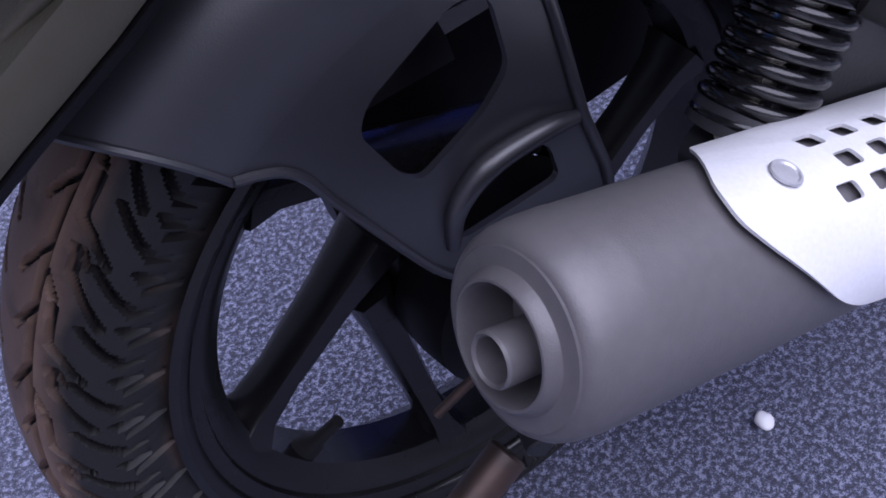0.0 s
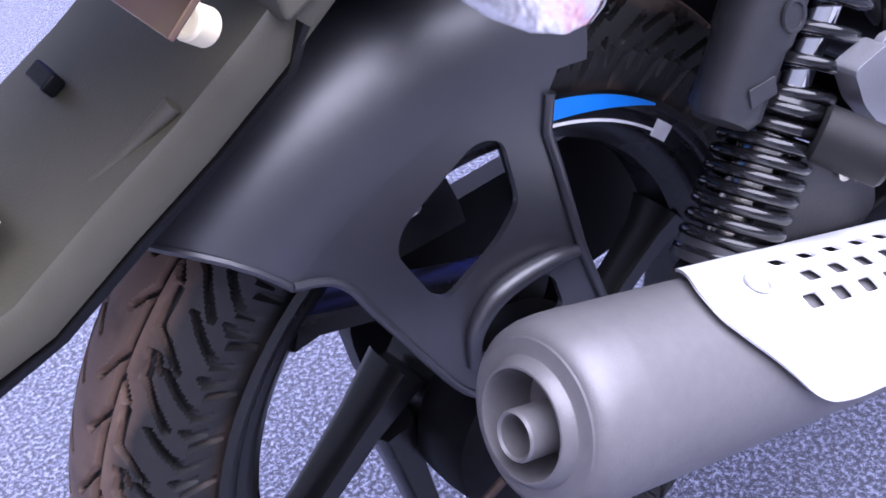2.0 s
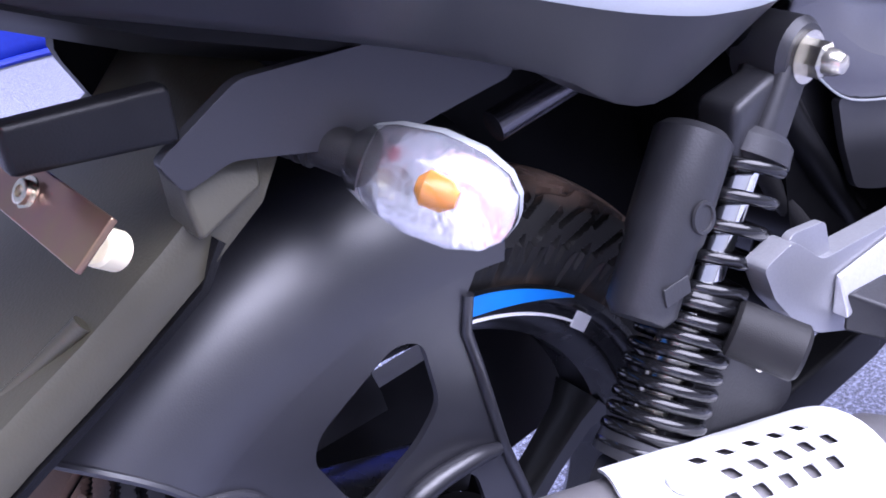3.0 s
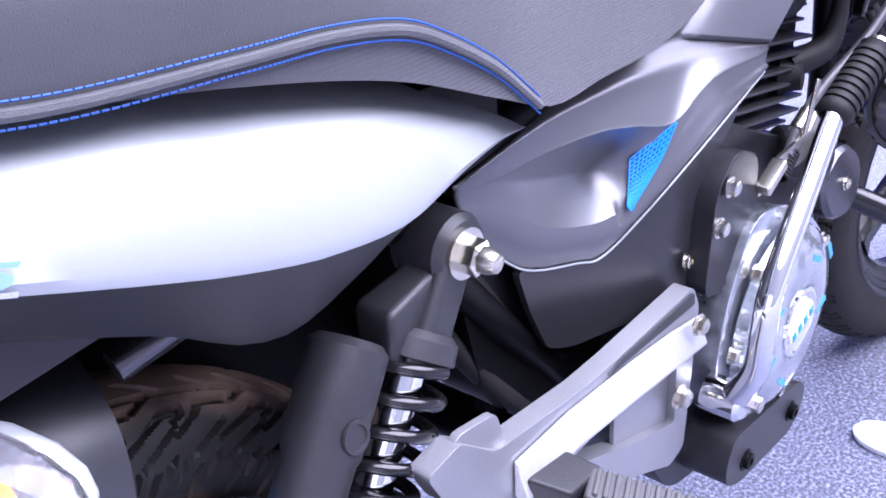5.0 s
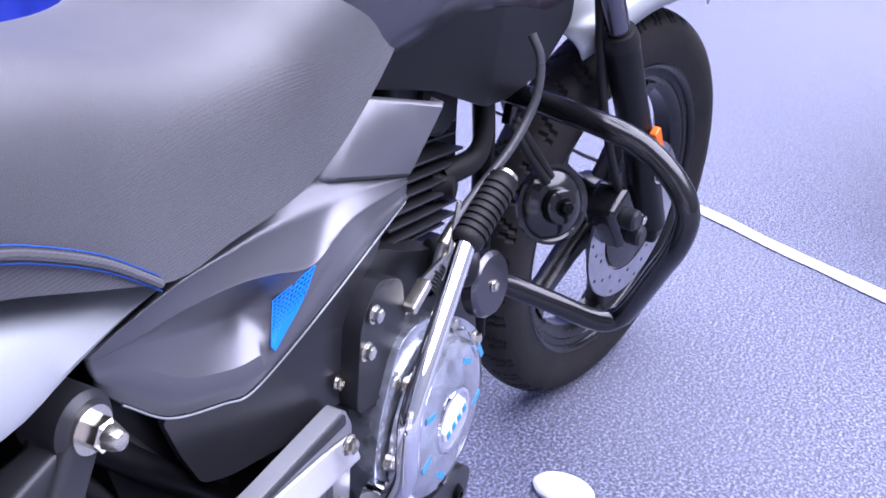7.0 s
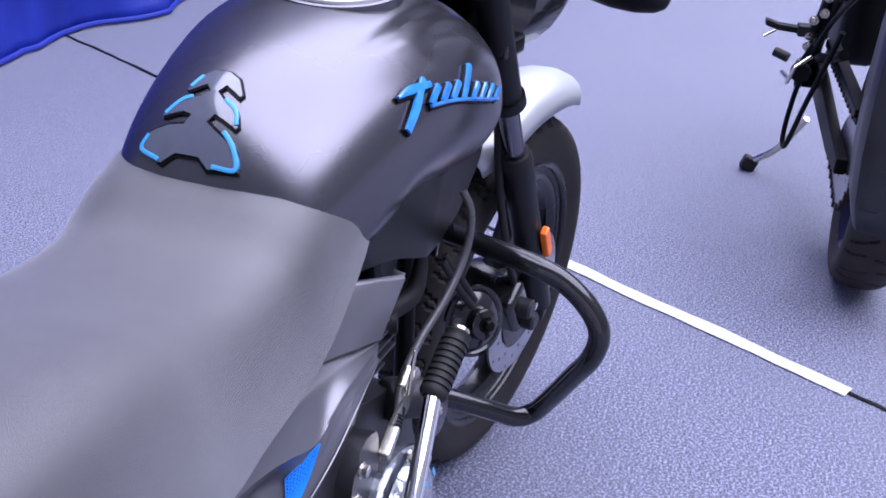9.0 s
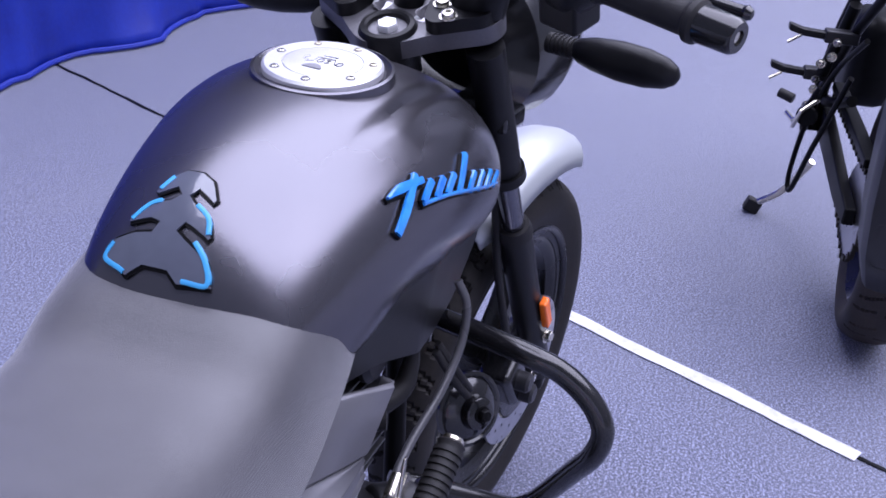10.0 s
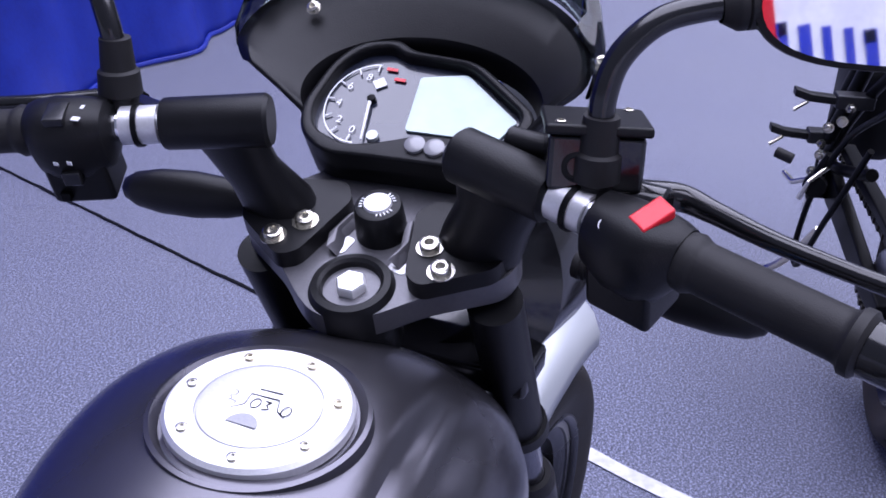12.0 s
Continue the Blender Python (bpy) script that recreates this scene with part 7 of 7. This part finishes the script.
    for zz, hh, ww in ((0.245, 0.085, 0.10), (0.06, 0.10, 0.05)):
        y0 = 0.045 if ww < 0.08 else 0.0
        frame_out = rounded([(y0 - ww / 2, zz - hh / 2), (y0 + ww / 2, zz - hh / 2), (y0 + ww / 2, zz + hh / 2), (y0 - ww / 2, zz + hh / 2)], 0.012)
        frame_in = rounded([(y0 - ww / 2 + 0.006, zz - hh / 2 + 0.006), (y0 + ww / 2 - 0.006, zz - hh / 2 + 0.006), (y0 + ww / 2 - 0.006, zz + hh / 2 - 0.006), (y0 - ww / 2 + 0.006, zz + hh / 2 - 0.006)], 0.009)
        part("raised_frame", plate(frame_out, lambda y, z, d: c + wheel_turn @ Vector((-0.3400 + 0.22 * max(0, z - 0.14) + d + 6.0 * max(0, abs(y) - 0.03) ** 2, y, z)), 0.012, [frame_in]), GUARD_GREY, g)
    # body, frame and hangers ahead of the wheel
    part("tail", loft([[at(x, hw * math.cos(a) - 0.04, z + hh * math.sin(a)) for a in np.linspace(0, 2 * math.pi, 20, endpoint=False)] for x, z, hw, hh in ((-0.25, 0.95, 0.04, 0.03), (0.0, 0.92, 0.07, 0.05), (0.3, 0.88, 0.08, 0.06), (0.6, 0.87, 0.09, 0.07), (0.9, 0.92, 0.10, 0.09), (1.15, 0.90, 0.08, 0.06))]), PAINT_GREY, b)
    part("engine_block", boxm(at(0.82, -0.05, 0.45), (0.26, 0.15, 0.26), turn), FRAME_BLACK, b, bevel=0.05)
    for p, r in (([at(0.10, 0.10, 0.80), at(0.30, 0.12, 0.62), at(0.46, 0.13, 0.44)], 0.012), ([at(0.30, 0.12, 0.78), at(0.42, 0.13, 0.60), at(0.50, 0.13, 0.44)], 0.014), ([at(0.12, 0.125, 0.66), at(0.30, 0.14, 0.53), at(0.40, 0.16, 0.36), at(0.44, 0.165, 0.20), at(0.40, 0.16, 0.17), at(0.30, 0.15, 0.33), at(0.16, 0.13, 0.56)], 0.007)):
        part("frame_tube", tube(p, r, 12, steps=5), FRAME_BLACK, b)
    for x, z, nm in ((0.44, 0.485, "footrest"), (0.28, 0.625, "footrest")):
        f = new(nm)
        f.parent = b
        part("hanger", loft([[at(x + dx, y, z + dz) for dx, dz in ((-0.02, -0.015), (0.02, -0.015), (0.02, 0.015), (-0.02, 0.015))] for y in (0.11, 0.16, 0.19)]), ALU_DARK, f, bevel=0.004)
        part("peg", loft([[at(x + dx, y, zz + dz) for dx, dz in ((-0.014, -0.009), (0.014, -0.009), (0.014, 0.008), (-0.014, 0.008))] for y, zz in ((0.18, z), (0.24, z + 0.004), (0.275, z + 0.014))]), MATT_BLACK, f, bevel=0.003)
        part("peg_pin", rod(at(x - 0.01, 0.245, z - 0.004), at(x - 0.02, 0.275, z - 0.022), 0.004), ZINC, f)
        bolt(at(x - 0.022, 0.16, z - 0.01), turn.to_3x3() @ Vector((-1, 0, 0)), 0.008, 0.010, ZINC, f, socket=False)
    for p, r in (([at(0.30, 0.13, 0.70), at(0.36, 0.14, 0.58), at(0.40, 0.15, 0.50)], 0.016), ([at(0.46, 0.12, 0.52), at(0.47, 0.13, 0.42), at(0.44, 0.13, 0.33)], 0.020), ([at(0.36, 0.15, 0.47), at(0.38, 0.17, 0.40), at(0.42, 0.16, 0.34)], 0.011), ([at(0.18, 0.11, 0.50), at(0.32, 0.12, 0.45), at(0.42, 0.12, 0.42)], 0.014)):
        part("frame_tube", tube(p, r, 12, steps=5), FRAME_BLACK, b)
    for x, y, z in ((0.37, 0.165, 0.53), (0.41, 0.160, 0.45), (0.43, 0.165, 0.40), (0.33, 0.15, 0.56)):
        bolt(at(x, y, z), turn.to_3x3() @ Vector((-1, 0.3, 0.2)), 0.009, 0.014, ZINC, b, socket=False)
    part("brake_disc_cover", lathe([(0, 0), (0, 0.028), (0.012, 0.026), (0.014, 0)], at(0.36, 0.17, 0.395), turn.to_3x3() @ Vector((-1, 0.4, 0)), 24), FRAME_BLACK, b)
    part("chain_guard", loft([[at(x, y, z) for y, z in ((0.075, z0 - 0.010), (0.108, z0 - 0.010), (0.108, z0 + 0.012), (0.075, z0 + 0.012))] for x, z0 in ((-0.06, 0.435), (0.15, 0.445), (0.45, 0.455))]), FRAME_BLACK, b, bevel=0.004)
    gs = new("gear_lever")
    gs.parent = b
    part("arm", tube([at(0.55, 0.14, 0.33), at(0.60, 0.16, 0.30), at(0.66, 0.17, 0.30)], 0.007), ZINC, gs)
    part("toe_piece", rod(at(0.60, 0.17, 0.36), at(0.62, 0.21, 0.37), 0.014), SOFT_RUBBER, gs)
    part("heel_guard", tube([at(0.36, 0.15, 0.44), at(0.34, 0.19, 0.41), at(0.36, 0.20, 0.36)], 0.006), ZINC, gs)
    part("linkage", rod(at(0.40, 0.15, 0.46), at(0.44, 0.16, 0.30), 0.008), ZINC, gs)
    sd = new("side_stand")
    sd.parent = b
    part("leg", tube([at(0.50, 0.10, 0.22), at(0.56, 0.15, 0.10), at(0.60, 0.20, 0.04)], 0.010, steps=5), ZINC, sd)
    part("foot", boxm(at(0.61, 0.215, 0.022), (0.035, 0.045, 0.042), turn @ pose(0, 0, 0, 20, 0, 0)), SOFT_RUBBER, sd, bevel=0.006)


RUBBER_DUSTY = shader("dusty_wide_tyre", (0.014, 0.0125, 0.012), 0.6, second=(0.042, 0.033, 0.027), scale=12, grain=200, spec=0.3, bump=0.1)
STEEL_DARK = shader("oiled_steel", (0.05, 0.045, 0.04), 0.35, metal=0.9)
GUARD_GREY = shader("grey_black_plastic", (0.014, 0.014, 0.017), 0.38, bump=0.05)
second_bike()


# ---- litter on the carpet ----
def speck(at, r, name, label):
    bm = bmesh.new()
    bmesh.ops.create_icosphere(bm, subdivisions=3, radius=r)
    for v in bm.verts:
        v.co *= 1 + 0.35 * noise.noise(v.co * 90 + Vector(at))
        v.co.z *= 0.7
    bm.transform(Matrix.Translation((at[0], at[1], r * 0.6)))
    tagged(part(name, bm, WHITE), label, "litter", group="litter on the carpet")


speck((0.190, -0.118, 0), 0.009, "paper_scrap", "small white scrap lying on the carpet")
bm = tube([(2.95 + 0.05 * math.cos(a), 1.05 + 0.03 * math.sin(a), 0.003) for a in np.linspace(0, 2 * math.pi, 24)], 0.003, 8)
tagged(part("rubber_band", bm, CREAM), "loop of cream rubber band on the carpet", "litter", group="litter on the carpet")


# ---- badges, decals and writing on the motorcycle ----
def on_tank(x, t):
    """A point of the tank's skin: t runs from the crown (0) down its right flank (1)."""
    top, half, mid, bot, e1, e2 = spline(TANK, x)
    a = math.pi / 2 * (1 - t)
    c, s = math.cos(a), math.sin(a)
    return Vector((x, TANK_Y + (-half * c ** e1 if c > 0 else half * (-c) ** e1), mid + (top - mid) * s ** e1))


def tank_normal(x, t):
    a, b = on_tank(x + 0.004, t) - on_tank(x - 0.004, t), on_tank(x, t + 0.01) - on_tank(x, t - 0.01)
    n = b.cross(a).normalized()
    return n if n.z > 0 or n.y < 0 else -n


def skin_plate(outline, thick, lift, name, material, parent, label=""):
    """A thin shape laid on the tank's skin, its outline given as (along, round)."""
    bm = plate(outline, lambda u, v, d: (u, v, d), thick)
    for k in range(1, 14):
        bmesh.ops.bisect_plane(bm, geom=bm.verts[:] + bm.edges[:] + bm.faces[:], plane_co=(0.53 + 0.008 * k, 0, 0), plane_no=(1, 0, 0))
    for k in range(-9, 5):
        bmesh.ops.bisect_plane(bm, geom=bm.verts[:] + bm.edges[:] + bm.faces[:], plane_co=(0, 0.05 * k + 0.0007, 0), plane_no=(0, 1, 0))
    for v in bm.verts:
        x, t, d = v.co
        v.co = on_tank(x, t) + tank_normal(x, t) * (lift + thick - d)
    return part(name, bm, material, parent, label)


def skin_ribbon(points, width, thick, lift, name, material, parent, label=""):
    """A raised stroke along points (along, round) of the tank's skin."""
    secs = []
    pts = smooth_path([(x, t, 0) for x, t in points], 6)
    for k, q in enumerate(pts):
        a, b = pts[max(0, k - 1)], pts[min(len(pts) - 1, k + 1)]
        way = (on_tank(b.x, b.y) - on_tank(a.x, a.y)).normalized()
        n = tank_normal(q.x, min(0.97, q.y))
        side_v = way.cross(n).normalized()
        o = on_tank(q.x, q.y)
        w = width if not isinstance(width, (list, tuple)) else float(np.interp(k / (len(pts) - 1), np.linspace(0, 1, len(width)), width))
        secs.append([o + side_v * (i * w) + n * h for i, h in ((-1, lift), (-0.9, lift + thick), (0, lift + thick * 1.15), (0.9, lift + thick), (1, lift))])
    return part(name, loft(secs), material, parent, label)


def tank_trim():
    p = new("tank_pad")
    p.parent = BIKE
    # one tree of three winged tiers up the back of the tank
    tree = [(0.551, -0.447), (0.539, -0.261), (0.544, -0.168), (0.543, -0.040), (0.538, 0.005), (0.540, 0.168), (0.553, 0.120), (0.562, 0.013), (0.568, -0.044), (0.571, -0.030), (0.563, 0.075), (0.567, 0.092), (0.579, 0.055), (0.588, -0.018), (0.593, -0.049), (0.597, -0.036),
            (0.588, 0.036), (0.593, 0.052), (0.608, 0.008), (0.615, -0.049), (0.616, -0.124), (0.609, -0.182), (0.595, -0.230), (0.591, -0.205), (0.597, -0.124), (0.593, -0.102), (0.589, -0.133), (0.586, -0.226), (0.575, -0.316), (0.570, -0.305), (0.572, -0.190), (0.570, -0.146), (0.566, -0.164), (0.566, -0.252), (0.563, -0.376)]
    skin_plate(tree, 0.0016, 0.0005, "pad_edge", FRAME_BLACK, p)
    inner = []
    for k in range(len(tree)):
        (xa, ta), (x, t), (xb, tb) = tree[k - 1], tree[k], tree[(k + 1) % len(tree)]
        nx, nt = (tb - ta) * 0.2, -(xb - xa)  # inward, with the round measured in metres
        n = math.hypot(nx, nt) or 1
        inner.append((x + 0.0020 * nx / n, t + 0.0020 / 0.2 * nt / n))
    skin_plate(inner, 0.0030, 0.0006, "pad_body", PAD_FILM, p, "smoky translucent resin")
    for run in (((0.560, -0.375), (0.551, -0.418), (0.5425, -0.275)), ((0.562, 0.028), (0.5525, 0.100), (0.5425, 0.138), (0.5415, 0.020)), ((0.568, 0.070), (0.578, 0.045), (0.586, -0.012)), ((0.574, -0.295), (0.584, -0.225), (0.587, -0.170)), ((0.597, -0.205), (0.608, -0.165))):
        skin_ribbon(run, 0.0022, 0.0036, 0.0006, "pad_stripe", BLUE_PAINT, p, "blue edge stripe")
    b = new("tank_emblem")
    b.parent = BIKE
    # slanted row of plain blue strokes rising towards the front
    strokes = [([(0.684, 0.640), (0.704, 0.655), (0.735, 0.700)], [0.0015, 0.0050, 0.0035]), ([(0.730, 0.655), (0.700, 0.745), (0.676, 0.805)], [0.0035, 0.0048, 0.0042])]
    for x0, t0, x1, t1 in ((0.724, 0.790, 0.746, 0.735), (0.744, 0.825, 0.764, 0.765), (0.762, 0.850, 0.783, 0.790), (0.783, 0.890, 0.818, 0.745), (0.806, 0.925, 0.826, 0.860), (0.830, 0.955, 0.850, 0.890), (0.855, 0.975, 0.876, 0.912), (0.884, 0.985, 0.905, 0.930)):
        strokes.append(([(x0, t0), ((x0 + x1) / 2 - 0.001, (t0 + t1) / 2), (x1, t1)], 0.0037))
    strokes.append(([(0.722, 0.795), (0.760, 0.850), (0.806, 0.920), (0.856, 0.972), (0.900, 0.980)], 0.0020))
    for line, w in strokes:
        big = [v + 0.0016 for v in w] if isinstance(w, list) else w + 0.0016
        skin_ribbon([(x - 0.0015, t + 0.006) for x, t in line], big, 0.0026, 0.0003, "stroke_edge", FRAME_BLACK, b)
        skin_ribbon(line, w, 0.0050, 0.0006, "stroke", EMBLEM_BLUE, b, "bright blue raised stroke")


PAD_FILM = shader("smoky_resin", (0.060, 0.066, 0.090), 0.15, coat=1.0)
tank_trim()


def kerb_pad():
    """A white rounded plastic cap lying on the carpet ahead of the engine."""
    bm = lathe([(0.0, 0.0), (0.0, 0.029), (0.008, 0.031), (0.013, 0.028), (0.016, 0.018), (0.017, 0)], (1.040, -0.182, 0.0), (0, 0, 1), 36)
    for v in bm.verts:
        v.co.y = -0.182 + (v.co.y + 0.182) * 1.5
    tagged(part("plastic_cap", bm, WHITE), "white rounded plastic cap lying on the carpet", "litter", group="litter on the carpet")


kerb_pad()


def banner():
    """A printed sheet standing behind the motorcycle, seen in its mirror."""
    b = thing("banner", "white printed banner with bold blue bars and red stripes", "banner", at=(-1.6, -1.4, 0))
    part("sheet", boxm((-1.6, -1.45, 0.95), (0.012, 1.9, 1.5)), WHITE, b, bevel=0.003)
    for k in range(23):
        for row, (z, h) in enumerate(((0.76, 0.24), (1.05, 0.18))):
            y = -2.32 + 0.064 * k + 0.02 * row
            part("blue_bar", boxm((-1.591, y, z), (0.004, 0.026 + 0.010 * (k % 3 == 0), h), pose(0, 0, 0, -14)), INK_BLUE, b)
            if (k + row) % 2:
                part("blue_bar", boxm((-1.591, y + 0.022, z + h * (0.38 if k % 4 else -0.38)), (0.004, 0.034, 0.040), pose(0, 0, 0, -14)), INK_BLUE, b)
    for y, mat in ((-0.875, RED), (-0.835, ORANGE), (-0.78, RED)):
        part("stripe", boxm((-1.591, y, 0.95), (0.004, 0.045, 1.45), pose(0, 0, 0, -14)), mat, b)
    for y in (-2.38, -0.52):
        part("post", rod((-1.62, y, 0), (-1.62, y, 1.75), 0.018), ZINC, b)


INK_BLUE = shader("printed_blue", (0.02, 0.035, 0.42), 0.5)
banner()
